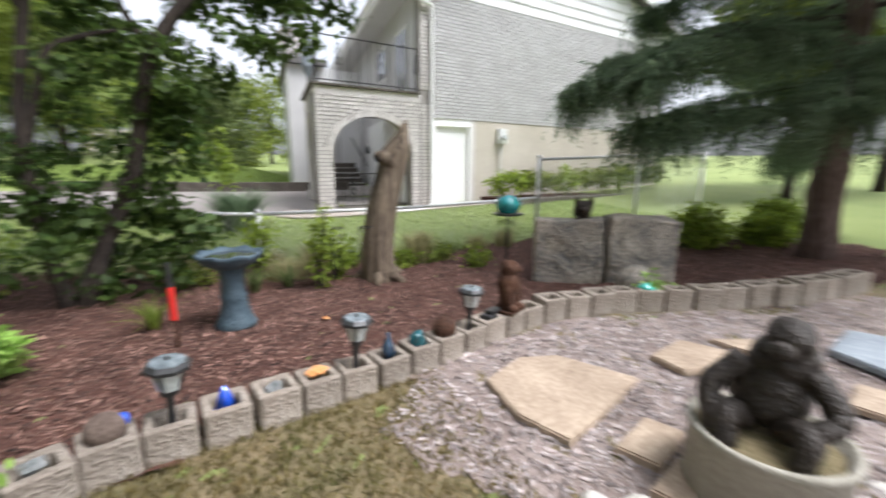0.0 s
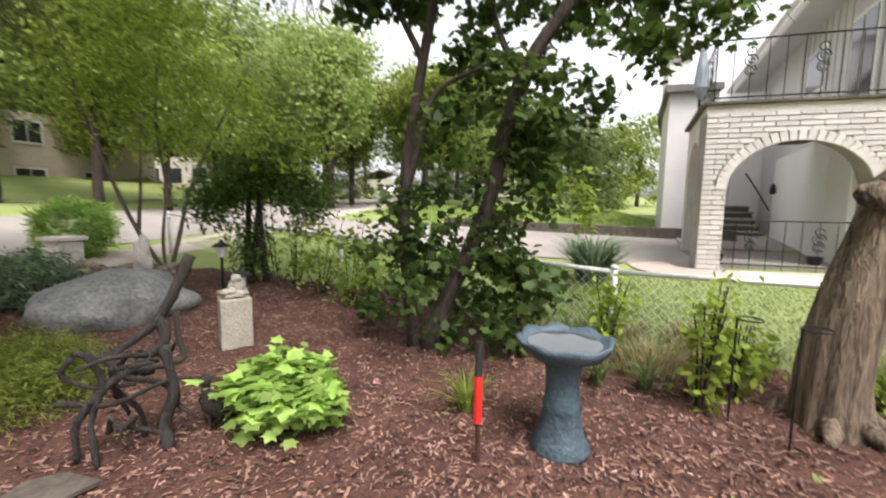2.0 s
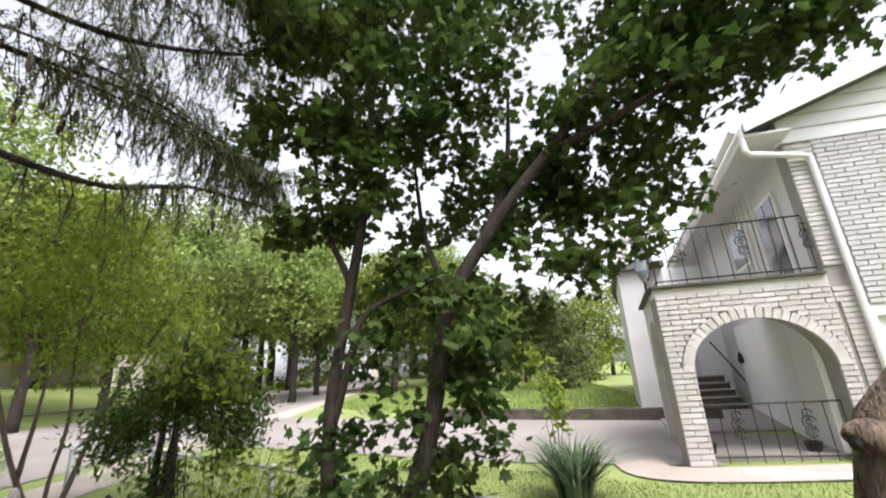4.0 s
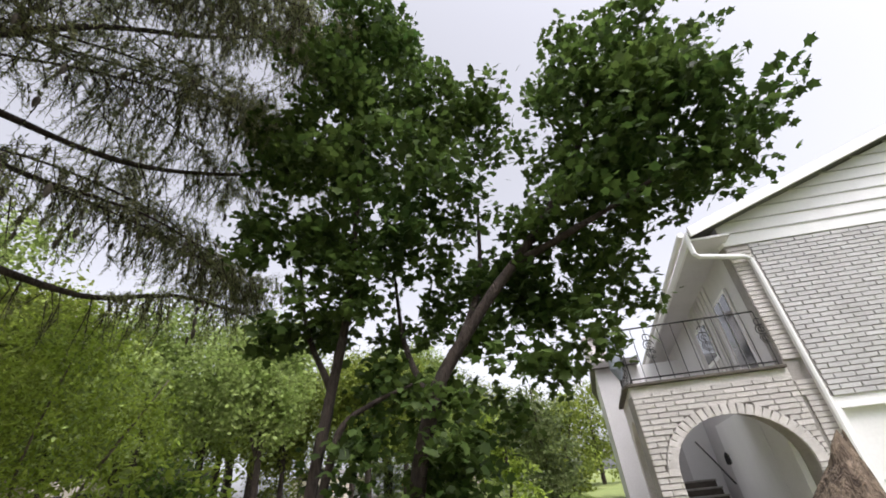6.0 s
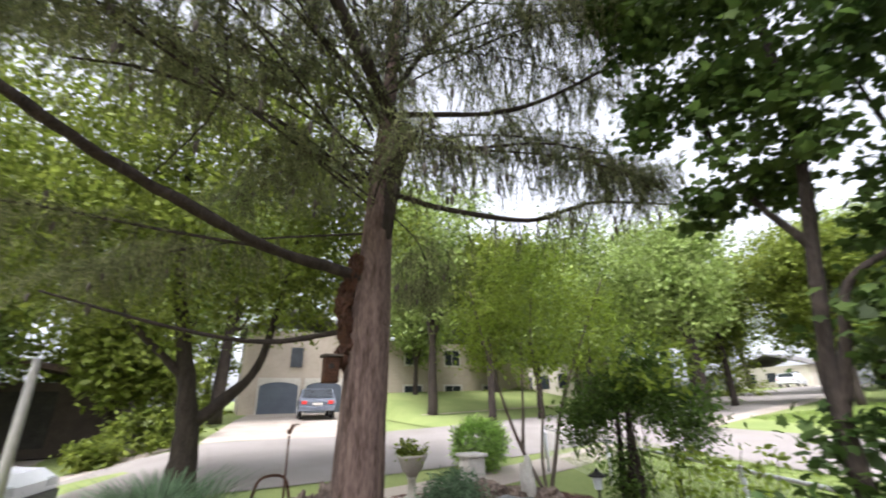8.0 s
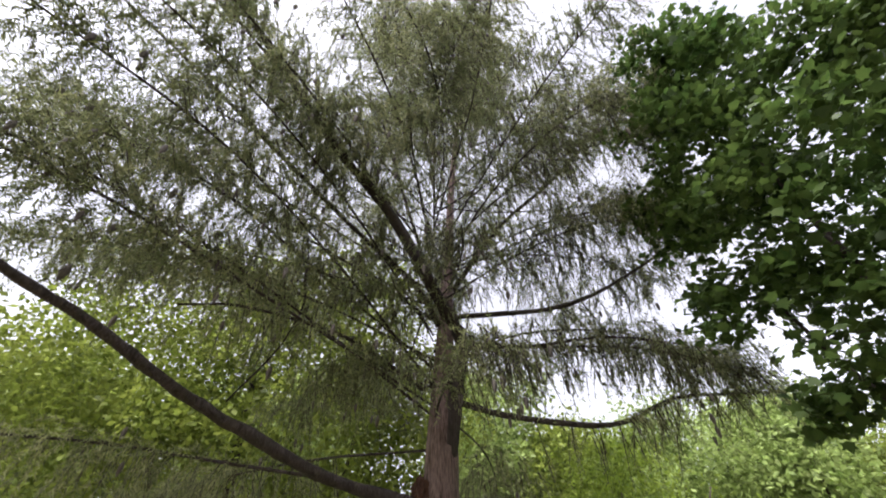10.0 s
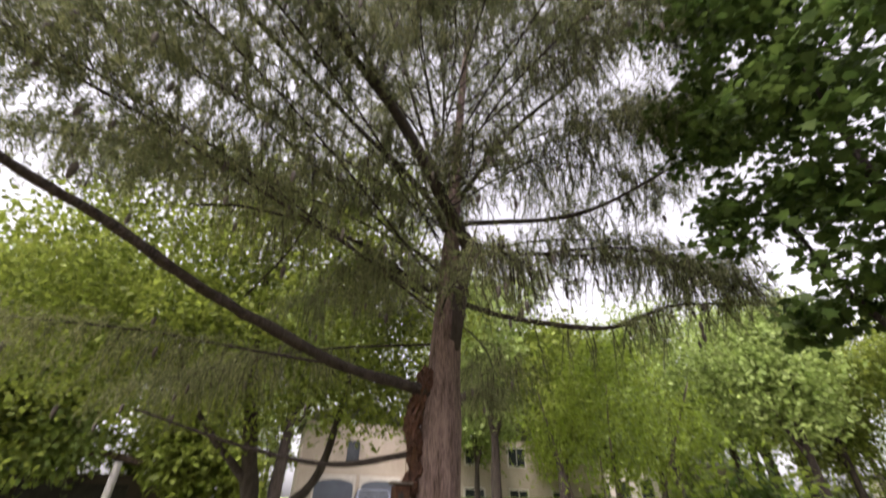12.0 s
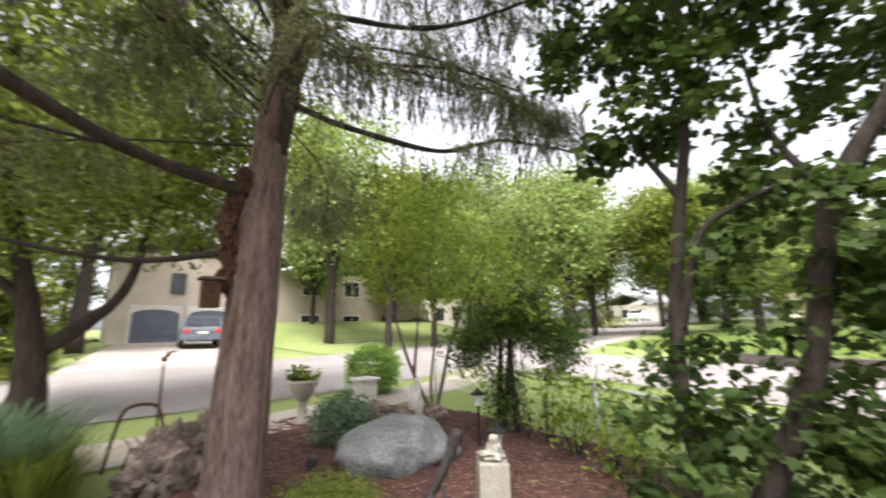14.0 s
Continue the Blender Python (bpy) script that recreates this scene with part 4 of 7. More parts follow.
first_block = None
BLOCKS = []
rb = random.Random(4)
for x, y, a in spots:
    m = pose(x, y + 0.10, ground_z(x, y) - 0.035 + rb.uniform(-0.008, 0.008), rb.uniform(-2, 2), rb.uniform(-2, 2), a + rb.uniform(-4, 4))
    if first_block is None:
        first_block = part("concrete_block", hollow_block(), M_BLOCK, None)
        tagged(first_block, "hollow square concrete block edging the mulch bed", "concrete block", "garden border blocks")
        first_block.matrix_basis = m
        BLOCKS.append(first_block)
    else:
        BLOCKS.append(copy_thing(first_block, m @ Matrix.Diagonal((1.07, 1.0, 1.12, 1.0)) if x > 2.5 else m))


def near_block(x):
    return min(spots, key=lambda s: abs(s[0] - x))


def on_block(x):
    s = near_block(x)
    return s[0], s[1] + 0.10


# ---- solar path lights ----


def path_light(x, y, z, height, tilt=0.0):
    ob = thing("solar_path_light", "black plastic solar path light with clear glass shade", "garden light", x, y, z, group="solar path lights")
    ob.rotation_euler = (radians(tilt), radians(tilt * 0.6), 0.3)
    part("stake", tube([(0, 0, 0), (0, 0, height * 0.4), (0, 0, height - 0.13)], 0.013, 0.013, 8), M_BLACKP, ob)
    part("shade", lathe([(0.024, height - 0.13), (0.036, height - 0.12), (0.056, height - 0.04), (0.054, height - 0.035)], 6), M_FROST, ob, "clear tapering glass")
    for k in range(4):
        a = math.pi / 4 + k * math.pi / 2
        part("rib", tube([(0.028 * math.cos(a), 0.028 * math.sin(a), height - 0.13), (0.045 * math.cos(a), 0.045 * math.sin(a), height - 0.08), (0.06 * math.cos(a), 0.06 * math.sin(a), height - 0.035)], 0.005, 0.005, 5), M_BLACKP, ob)
    part("collar", lathe([(0.028, height - 0.145), (0.03, height - 0.14), (0.03, height - 0.125), (0.02, height - 0.12)], 12), M_BLACKP, ob)
    cap = part("cap", lathe([(0.066, height - 0.035), (0.078, height - 0.03), (0.078, height - 0.015), (0.06, height), (0.03, height + 0.004)], 8), M_BLACKP, ob)
    part("solar_panel", lathe([(0.062, height + 0.001), (0.058, height + 0.006), (0.02, height + 0.008)], 8), M_PANEL, cap, "glossy grey solar panel")
    part("finial", lathe([(0.006, height + 0.006), (0.008, height + 0.016), (0.003, height + 0.024)], 8), M_BLACKP, cap)
    return ob


for x in LIGHT_X:
    bx, by = on_block(x)
    path_light(bx, by, 0.0, 0.41, 3).scale = (1.12, 1.12, 1.0)

# ---- ornaments on the blocks ----


def ornament(name, label, cat, x, bm, mat_, dz=0.12, smooth=True, dx=0.0):
    bx, by = on_block(x)
    ob = part(name, bm, mat_, None, smooth=smooth)
    ob.matrix_basis = pose(bx + dx, by, ground_z(bx, by) + dz, 0, 0, 20)
    return tagged(ob, label, cat)


glass_tri = bmesh.new()
bmesh.ops.create_cone(glass_tri, cap_ends=True, segments=4, radius1=0.055, radius2=0.012, depth=0.11, matrix=Matrix.Translation((0, 0, 0.055)))
bmesh.ops.bevel(glass_tri, geom=glass_tri.edges[:], offset=0.006, segments=2, affect="EDGES")
ornament("glass_pyramid", "cobalt blue glass chunk in a block", "glass ornament", ORN["blue"], glass_tri, M_BLUEG)
ornament("stone_chips", "white quartz stones in a block hole", "stone", ORN["white"], ball(0.038, 0.03, 0.028, 0, 0, 0.025, 2, 0.5, 2.0, 3), M_ROCK, smooth=False)
ornament("grey_shell", "pale grey stone in a block hole", "stone", ORN["grey"], ball(0.042, 0.03, 0.03, 0, 0, 0.022, 2, 0.5, 2.2, 8), M_ROCK, smooth=False)
ornament("orange_glass", "orange glass slab lying on a block", "glass ornament", ORN["orange"], ball(0.062, 0.045, 0.02, 0, 0, 0.055, 2, 0.4, 2.0, 5), M_ORANGE, dz=0.11, smooth=False)
ornament("glass_bottle", "dark blue glass bottle end in a block", "glass ornament", ORN["navy"], lathe([(0.035, 0), (0.04, 0.05), (0.028, 0.085), (0.012, 0.12), (0.012, 0.15)], 14), M_NAVY)
ornament("glass_lump", "deep teal glass lump in a block", "glass ornament", ORN["teal"], ball(0.05, 0.045, 0.06, 0, 0, 0.045, 3, 0.35, 1.6, 4), M_TEALDK)
ornament("rusty_ball", "rough rusty iron ball on a block", "garden ball", ORN["ball"], ball(0.075, 0.075, 0.075, 0, 0, 0.09, 3, 0.05, 3, 2), M_RUST, dz=0.1)
ornament("clay_ball", "brown clay ball with blue glazed spot", "garden ball", ORN["clay"], ball(0.07, 0.07, 0.068, 0, 0, 0.085, 3, 0.05, 3, 6), M_CLAY, dz=0.1)
ornament("turquoise_glass", "turquoise glass lump on a block", "glass ornament", ORN["turq"], ball(0.08, 0.07, 0.045, 0, 0, 0.05, 3, 0.2, 2, 3), M_TURQ, dz=0.12)
ornament("blue_spot", "small blue glazed pebble in a block", "stone", ORN["clay"] + 0.02, ball(0.02, 0.03, 0.03, 0.062, 0, 0.1, 2), M_BLUEG, dz=0.1)
ornament("fallen_light", "fallen black and silver solar light on a block", "garden light", ORN["fallen"], join(box(-0.05, 0.05, -0.045, 0.045, 0, 0.05, 0.008), box(-0.01, 0.11, -0.03, 0.03, 0.05, 0.075, 0.006)), M_BLACKP, dz=0.13, smooth=False)
rust_dog = join(box(-0.1, 0.1, -0.09, 0.09, 0, 0.025, 0.004), lathe([(0.075, 0.02), (0.06, 0.06), (0.07, 0.14), (0.085, 0.2), (0.07, 0.25), (0.05, 0.28)], 16), ball(0.065, 0.06, 0.07, 0.0, 0.0, 0.31, 3, 0.25, 2, 7), ball(0.05, 0.03, 0.025, 0.06, -0.03, 0.3, 3, 0.2, 2, 2), ball(0.03, 0.045, 0.09, -0.06, -0.03, 0.13, 2, 0.2, 2, 5), ball(0.03, 0.045, 0.09, 0.06, -0.03, 0.13, 2, 0.2, 2, 6), ball(0.045, 0.05, 0.03, -0.04, -0.06, 0.04, 2), ball(0.045, 0.05, 0.03, 0.04, -0.06, 0.04, 2))
ornament("dog_statue", "upright rusty brown animal statue on a block", "statue", ORN["dog"], rust_dog, M_RUST, dz=0.155)
bush("succulent", "pale green trailing plant in a block", *on_block(ORN["green"]), [(0, 0, 0.2, 0.08, 0.06, 0.07)], 60, 0.06, OVAL_LEAF, L_LIME, 3, 0.03, 6, 0.2, 3)
bush("seedling", "yellow-green seedling growing in a block", *on_block(3.45), [(0, 0, 0.22, 0.08, 0.06, 0.08)], 90, 0.05, OVAL_LEAF, L_LIME, 4, 0.03, 6, 0.2, 3)



def flat_leaf():
    """One curled fallen leaf."""
    bm = bmesh.new()
    v = [bm.verts.new((0.05 * x, 0.07 * (y - 0.5), 0.012 * abs(x) + 0.006 * y)) for x, y in MAPLE_LEAF]
    bm.faces.new(v)
    return bm


# ---- bird bath ----
bath = thing("bird_bath", "blue-grey stone bird bath holding rainwater", "bird bath", 0.52, 4.08, 0.0)
part("pedestal", lathe([(0.14, 0), (0.145, 0.03), (0.115, 0.08), (0.10, 0.14), (0.088, 0.22), (0.094, 0.245), (0.082, 0.26), (0.078, 0.36), (0.088, 0.43), (0.10, 0.46)], 28), M_BATH, bath, smooth=True)
bowl = bmesh.new()
prof = [(0.07, 0.44), (0.13, 0.465), (0.18, 0.495), (0.218, 0.54), (0.226, 0.562), (0.216, 0.57), (0.195, 0.553), (0.16, 0.53), (0.06, 0.52)]
bl = []
for r, zz in prof:
    bl.append([bowl.verts.new((r * (1 + (0.035 * math.sin(8 * a) if r > 0.17 else 0)) * math.cos(a), r * (1 + (0.035 * math.sin(8 * a) if r > 0.17 else 0)) * math.sin(a), zz + (0.008 * math.sin(8 * a) if r > 0.19 else 0))) for a in (2 * math.pi * i / 64 for i in range(64))])
for a, b in zip(bl, bl[1:]):
    for i in range(64):
        bowl.faces.new((a[i], a[(i + 1) % 64], b[(i + 1) % 64], b[i]))
bowl.faces.new(bl[0][::-1])
bowl.faces.new(bl[-1])
part("bowl", bowl, M_BATH, bath, "scalloped shallow bowl", smooth=True)
part("water", lathe([(0.172, 0.5405), (0.174, 0.544), (0.1, 0.5445)], 40), M_WATER, bath)

# ---- digging bar with red sleeve ----
stake = thing("stake", "dark metal stake with red painted sleeve", "stake", 0.15, 3.85, 0)
part("shaft", tube([(0, 0, -0.05), (0.005, 0, 0.1), (0.0, 0, 0.2)], 0.012, 0.012, 8), M_RUST, stake)
part("sleeve", tube([(0, 0, 0.2), (0, 0, 0.3), (0, 0, 0.42)], 0.02, 0.02, 12), M_RED, stake, "bright red sleeve")
part("grip", tube([(0, 0, 0.42), (0, 0, 0.5), (0, 0, 0.58)], 0.018, 0.018, 12), M_BLACKP, stake, "black grip")

# ---- driftwood trunk ----
drift = thing("driftwood_stump", "tall weathered grey-brown driftwood trunk set upright", "tree stump", 1.95, 4.72, 0)
bm = bmesh.new()
prev = None
dl = smooth_line([(0, 0, -0.05), (-0.02, 0, 0.35), (0.04, 0, 0.75), (0.15, 0, 1.15), (0.23, 0, 1.42), (0.28, 0, 1.60)], 7)
for i, p in enumerate(dl):
    f = i / (len(dl) - 1)
    r = 0.168 - 0.05 * f + 0.03 * max(0, 0.12 - f) * 6
    if f > 0.74:
        # slanting broken top, worn to a point
        r *= 1 - (f - 0.74) * 3.3
        p = p + Vector(((f - 0.74) * 0.16, 0, 0))
    ring = []
    for k in range(28):
        a = 2 * math.pi * k / 28
        q = 1 + 0.16 * noise.noise(Vector((math.cos(a) * 2.2, math.sin(a) * 2.2, f * 2.0))) + 0.07 * math.sin(a * 9 + f * 3)
        ring.append(bm.verts.new((p.x + r * q * math.cos(a), p.y + r * q * math.sin(a), p.z + (0.05 * math.sin(a * 2 + 1) if f > 0.9 else 0))))
    if prev:
        for k in range(28):
            bm.faces.new((prev[k], prev[(k + 1) % 28], ring[(k + 1) % 28], ring[k]))
    prev = ring
bm.faces.new(prev)
part("trunk", bm, M_DRIFT, drift, smooth=True)
part("broken_knot", tube(smooth_line([(0.16, -0.04, 1.16), (0.06, -0.07, 1.25), (-0.02, -0.1, 1.27), (-0.05, -0.11, 1.25)], 4), 0.085, 0.048, 12, 0.4), M_DRIFT, drift, smooth=True)
part("knot_hole", ball(0.022, 0.036, 0.034, -0.055, -0.115, 1.25, 2), M_DARK, drift)
for a, l in ((0.3, 0.35), (2.6, 0.3), (5.2, 0.32), (4.2, 0.25)):
    part("root", tube(smooth_line([(0.12 * math.cos(a), 0.12 * math.sin(a), 0.1), (0.25 * math.cos(a), 0.25 * math.sin(a), 0.04), (l * math.cos(a), l * math.sin(a), -0.01)], 4), 0.06, 0.015, 8, 0.4), M_DRIFT, drift, smooth=True)

# ---- statue pillar ----
pil = part("stone_pillar", box(-0.115, 0.115, -0.115, 0.115, 0, 0.40, 0.012), M_PILLAR, None)
pil.matrix_basis = pose(-2.02, 4.72, 0.03, 0, 0, -40)
tagged(pil, "square cast stone pillar with mossy patches", "pillar")
st = part("seated_statue", join(ball(0.10, 0.085, 0.05, 0, 0, 0.04, 3, 0.5, 2, 1), ball(0.06, 0.06, 0.06, 0.015, 0.01, 0.09, 3, 0.4, 2.5, 2), ball(0.036, 0.036, 0.04, 0.02, -0.015, 0.155, 3, 0.25, 2, 3), ball(0.055, 0.03, 0.025, -0.04, -0.06, 0.06, 3, 0.4, 2, 4)), M_PILLAR, None, smooth=True)
st.matrix_basis = pose(-2.02, 4.72, 0.425, 0, 0, 30)
tagged(st, "small pale stone seated garden figure on a pillar", "statue")

# ---- boulders ----


def boulder(x, y, rx, ry, rz, seed, label, mat_=None, group="", sub=4, lump=0.32, freq=0.9):
    ob = part("boulder", ball(rx, ry, rz, 0, 0, rz * 0.55, sub, lump, freq, seed), mat_ or M_ROCK, None, smooth=lump < 0.5)
    ob.matrix_basis = pose(x, y, ground_z(x, y) - 0.05, 0, 0, seed * 37)
    return tagged(ob, label, "boulder", group)


boulder(-3.45, 4.85, 0.60, 0.42, 0.31, 2, "large rounded grey granite boulder in mulch")
rr = random.Random(8)
for i in range(14):
    t = i / 13
    boulder(-4.15 - 0.7 * t + rr.uniform(-0.1, 0.1), 2.75 + 0.9 * t * rr.uniform(0.7, 1.2), rr.uniform(0.16, 0.28), rr.uniform(0.16, 0.26), rr.uniform(0.2, 0.36), i + 3.3, "rough porous brown stone in a low rock pile", M_PILEROCK, "rock pile stones", 4, 0.62, 2.1)
for i in range(9):
    t = i / 8
    boulder(-5.6 + 0.9 * t, 5.7 + 0.75 * t + rr.uniform(-0.08, 0.08), rr.uniform(0.12, 0.22), rr.uniform(0.12, 0.18), rr.uniform(0.1, 0.16), i + 30.3, "rough brown stone in the low edging wall", M_PILEROCK, "edging stones", 3, 0.55, 1.6)

# ---- rusty branch sculpture ----
sc = thing("branch_sculpture", "dark twisted branch and iron garden sculpture", "sculpture", -1.36, 3.5, 0)
SNAG_LIMBS = [
    ([(0.10, 0.15, 0.93), (0.05, 0.10, 0.76), (0.0, 0.04, 0.62), (-0.07, -0.05, 0.53), (-0.13, -0.12, 0.48), (-0.2, -0.2, 0.52)], 0.028, 0.012),
    ([(0.0, 0.04, 0.64), (0.02, 0.06, 0.53), (-0.04, -0.02, 0.43), (-0.12, -0.11, 0.35), (-0.2, -0.2, 0.2), (-0.22, -0.2, 0.0)], 0.028, 0.014),
    ([(0.02, 0.05, 0.5), (0.06, 0.06, 0.27), (0.04, 0.02, 0.13), (0.08, 0.0, 0.0)], 0.024, 0.026),
    ([(0.05, 0.1, 0.66), (0.06, 0.1, 0.52), (0.07, 0.1, 0.41), (-0.08, -0.07, 0.4)], 0.014, 0.012),
    ([(-0.12, -0.12, 0.48), (-0.08, -0.07, 0.38), (0.02, 0.05, 0.3), (0.05, 0.08, 0.19), (0.12, 0.12, 0.12)], 0.018, 0.010),
    ([(-0.16, -0.17, 0.52), (-0.13, -0.13, 0.36), (-0.16, -0.17, 0.2), (-0.1, -0.2, 0.0)], 0.018, 0.012),
    ([(-0.2, -0.2, 0.5), (-0.24, -0.22, 0.42), (-0.18, -0.14, 0.34), (-0.05, -0.04, 0.33)], 0.014, 0.008),
    ([(-0.25, -0.25, 0.3), (-0.1, -0.1, 0.26), (0.05, 0.05, 0.33), (0.12, 0.15, 0.3)], 0.014, 0.008),
    ([(-0.1, -0.1, 0.45), (-0.16, -0.06, 0.3), (-0.12, 0.02, 0.16), (-0.14, 0.05, 0.0)], 0.016, 0.012),
]
for k, (pts, r0, r1) in enumerate(SNAG_LIMBS):
    part("main_branch" if k == 0 else "branch", tube(smooth_line(pts, 5), r0, r1, 8, 0.5), M_SNAG, sc, smooth=True)
rs = random.Random(3)
for k in range(12):
    p0 = Vector((rs.uniform(-0.25, 0.08), rs.uniform(-0.22, 0.08), rs.uniform(0.15, 0.5)))
    p1 = p0 + Vector((rs.uniform(-0.14, 0.14), rs.uniform(-0.14, 0.14), rs.uniform(-0.12, 0.12)))
    p2 = p1 + Vector((rs.uniform(-0.12, 0.12), rs.uniform(-0.12, 0.12), rs.uniform(-0.14, 0.08)))
    part("branch", tube(smooth_line([p0, p1, p2], 5), 0.013, 0.006, 6, 0.5), M_SNAG, sc, smooth=True)
plate = part("metal_plate", prism([(-0.16, -0.05), (0.05, -0.1), (0.17, 0.0), (0.02, 0.1), (-0.1, 0.08)], 0, 0.018), M_STEP, None)
plate.matrix_basis = pose(-1.45, 3.12, 0.02, 0, 4, 40)
tagged(plate, "flat rusty metal plate lying on mulch", "metal plate")
bird = part("iron_bird", join(ball(0.12, 0.06, 0.06, 0, 0, 0.14, 3, 0.2, 2, 3), ball(0.035, 0.03, 0.035, 0.1, 0, 0.24, 2), tube([(0.09, 0, 0.16), (0.1, 0, 0.2), (0.1, 0, 0.24)], 0.025, 0.02, 8), tube([(0, 0.03, 0), (0, 0.03, 0.06), (0, 0.03, 0.12)], 0.01, 0.01, 6), tube([(0, -0.03, 0), (0, -0.03, 0.06), (0, -0.03, 0.12)], 0.01, 0.01, 6)), M_SNAG, None, smooth=True)
bird.matrix_basis = pose(-1.22, 3.72, 0, 0, 0, 160)
tagged(bird, "low dark rusty iron bird figure on mulch", "statue")
# ---- standing stone slabs at the corner ----
for i, (x, y, w, h, a, m) in enumerate(((3.52, 3.62, 0.66, 0.70, -42, M_STAINED), (4.05, 3.2, 0.66, 0.72, -32, M_STAINED))):
    rough = box(-w / 2, w / 2, -0.14, 0.14, 0, h, 0.03)
    bmesh.ops.subdivide_edges(rough, edges=[e for e in rough.edges if e.calc_length() > 0.1], cuts=9, use_grid_fill=True)
    for v in rough.verts:
        q = v.co * 5 + Vector((3 * i, 7, 1))
        v.co += noise.noise_vector(q) * 0.022 + noise.noise_vector(q * 3) * 0.009
        v.co.z -= 0.05 * max(0, v.co.z - 0.4) * (1 + noise.noise(q * 0.5) * 3)
    s = part("stone_slab", rough, m, None)
    s.matrix_basis = pose(x, y, 0.0, 0, 0, a)
    tagged(s, "upright grey stone slab with brown stains", "stone slab", "upright slabs")
boulder(3.76, 3.0, 0.2, 0.12, 0.2, 5, "small pale rounded stone leaning on slab", M_STAINED)
cat = part("cat_statue", join(ball(0.085, 0.1, 0.085, 0, 0.02, 0.08, 3, 0.12, 2, 3), ball(0.085, 0.06, 0.072, 0, -0.06, 0.13, 3, 0.08), ball(0.026, 0.018, 0.05, -0.062, -0.06, 0.19, 2), ball(0.026, 0.018, 0.05, 0.062, -0.06, 0.19, 2), ball(0.04, 0.03, 0.03, 0, -0.11, 0.115, 2), ball(0.025, 0.04, 0.025, -0.05, -0.09, 0.025, 2), ball(0.025, 0.04, 0.025, 0.05, -0.09, 0.025, 2), tube([(0.05, 0.1, 0.06), (0.1, 0.13, 0.1), (0.11, 0.1, 0.18)], 0.018, 0.012, 6)), M_DARKFIG, None, smooth=True)
cat.matrix_basis = pose(3.62, 3.55, 0.665, 0, 0, -42)
tagged(cat, "dark brown crouching cat figure on a stone slab", "statue")
lamp = thing("glass_bowl_stand", "teal glass bowl on a thin black iron stand", "garden ornament", 3.2, 4.18, 0.03)
part("bowl", ball(0.13, 0.13, 0.11, 0, 0, 0.75, 3, 0.05, 2, 3), M_TEALG, lamp, "translucent teal glass bowl", smooth=True)
part("ring", lathe([(0.13, 0.64), (0.165, 0.65), (0.165, 0.665), (0.13, 0.67)], 24), M_BLACKP, lamp)
part("post", tube([(0, 0, 0), (0, 0, 0.4), (0, 0, 0.65)], 0.012, 0.012, 8), M_IRON, lamp)
for k in range(3):
    a = k * 2.1
    part("scroll", tube([(0.1 * math.cos(a + t * 0.4), 0.1 * math.sin(a + t * 0.4), 0.6 - 0.06 * abs(math.sin(t))) for t in np.linspace(0, 4, 8)], 0.006, 0.006, 5), M_IRON, lamp)

# ---- patio slabs, planter with ape statue ----


def flagstone(pts, h, mat_, label):
    bm = bmesh.new()
    lo = [bm.verts.new((x, y, 0)) for x, y in pts]
    hi = [bm.verts.new((x, y, h)) for x, y in pts]
    bm.faces.new(lo[::-1])
    bm.faces.new(hi)
    n = len(pts)
    for i in range(n):
        bm.faces.new((lo[i], lo[(i + 1) % n], hi[(i + 1) % n], hi[i]))
    bmesh.ops.bevel(bm, geom=[e for e in bm.edges if e.verts[0].co.z > 0 and e.verts[1].co.z > 0], offset=0.008, segments=2, affect="EDGES")
    ob = part("flagstone", bm, mat_, None)
    ob.location = (0, 0, max(ground_z(x, y) for x, y in pts) - 0.004)
    return tagged(ob, label, "flagstone", "patio flagstones")


flagstone([(1.62, 2.44), (1.95, 2.55), (2.18, 2.45), (2.36, 2.02), (2.0, 1.92), (1.62, 1.84), (1.55, 2.1)], 0.035, M_SLAB, "large tan sandstone flagstone in gravel")
flagstone([(2.62, 2.12), (3.0, 2.16), (3.1, 1.9), (2.85, 1.8), (2.6, 1.9)], 0.035, M_SLAB, "tan sandstone flagstone in gravel")
flagstone([(3.14, 2.05), (3.4, 1.9), (3.35, 1.7), (3.16, 1.75)], 0.035, M_SLAB, "small tan sandstone flagstone in gravel")
flagstone([(3.5, 1.55), (4.0, 1.6), (4.15, 1.2), (3.7, 1.0), (3.4, 1.25)], 0.04, M_BLUESTONE, "blue-grey flagstone in gravel")
flagstone([(1.75, 1.72), (2.05, 1.78), (2.1, 1.62), (1.8, 1.55)], 0.04, M_SLAB, "yellowish sandstone piece in gravel")
flagstone([(2.9, 1.3), (3.2, 1.35), (3.25, 1.05), (2.95, 1.0)], 0.035, M_SLAB, "tan sandstone flagstone in gravel")
flagstone([(1.65, 1.5), (1.9, 1.54), (1.95, 1.38), (1.7, 1.32)], 0.045, M_SLAB, "yellowish sandstone piece in gravel")
boulder(1.5, 1.42, 0.13, 0.11, 0.1, 12, "pale white rounded stone on gravel", M_PALE, "", 3)
planter = thing("round_planter", "round weathered concrete planter with soil and moss", "planter", 1.98, 1.30, 0)
part("tub", lathe([(0.22, 0), (0.235, 0.02), (0.235, 0.26), (0.246, 0.275), (0.248, 0.295), (0.236, 0.30), (0.222, 0.295), (0.217, 0.25), (0.1, 0.248)], 40), M_PILLAR, planter, smooth=True)
part("soil", ball(0.214, 0.214, 0.03, 0, 0, 0.252, 3, 0.2, 3, 2), M_WORN, planter)
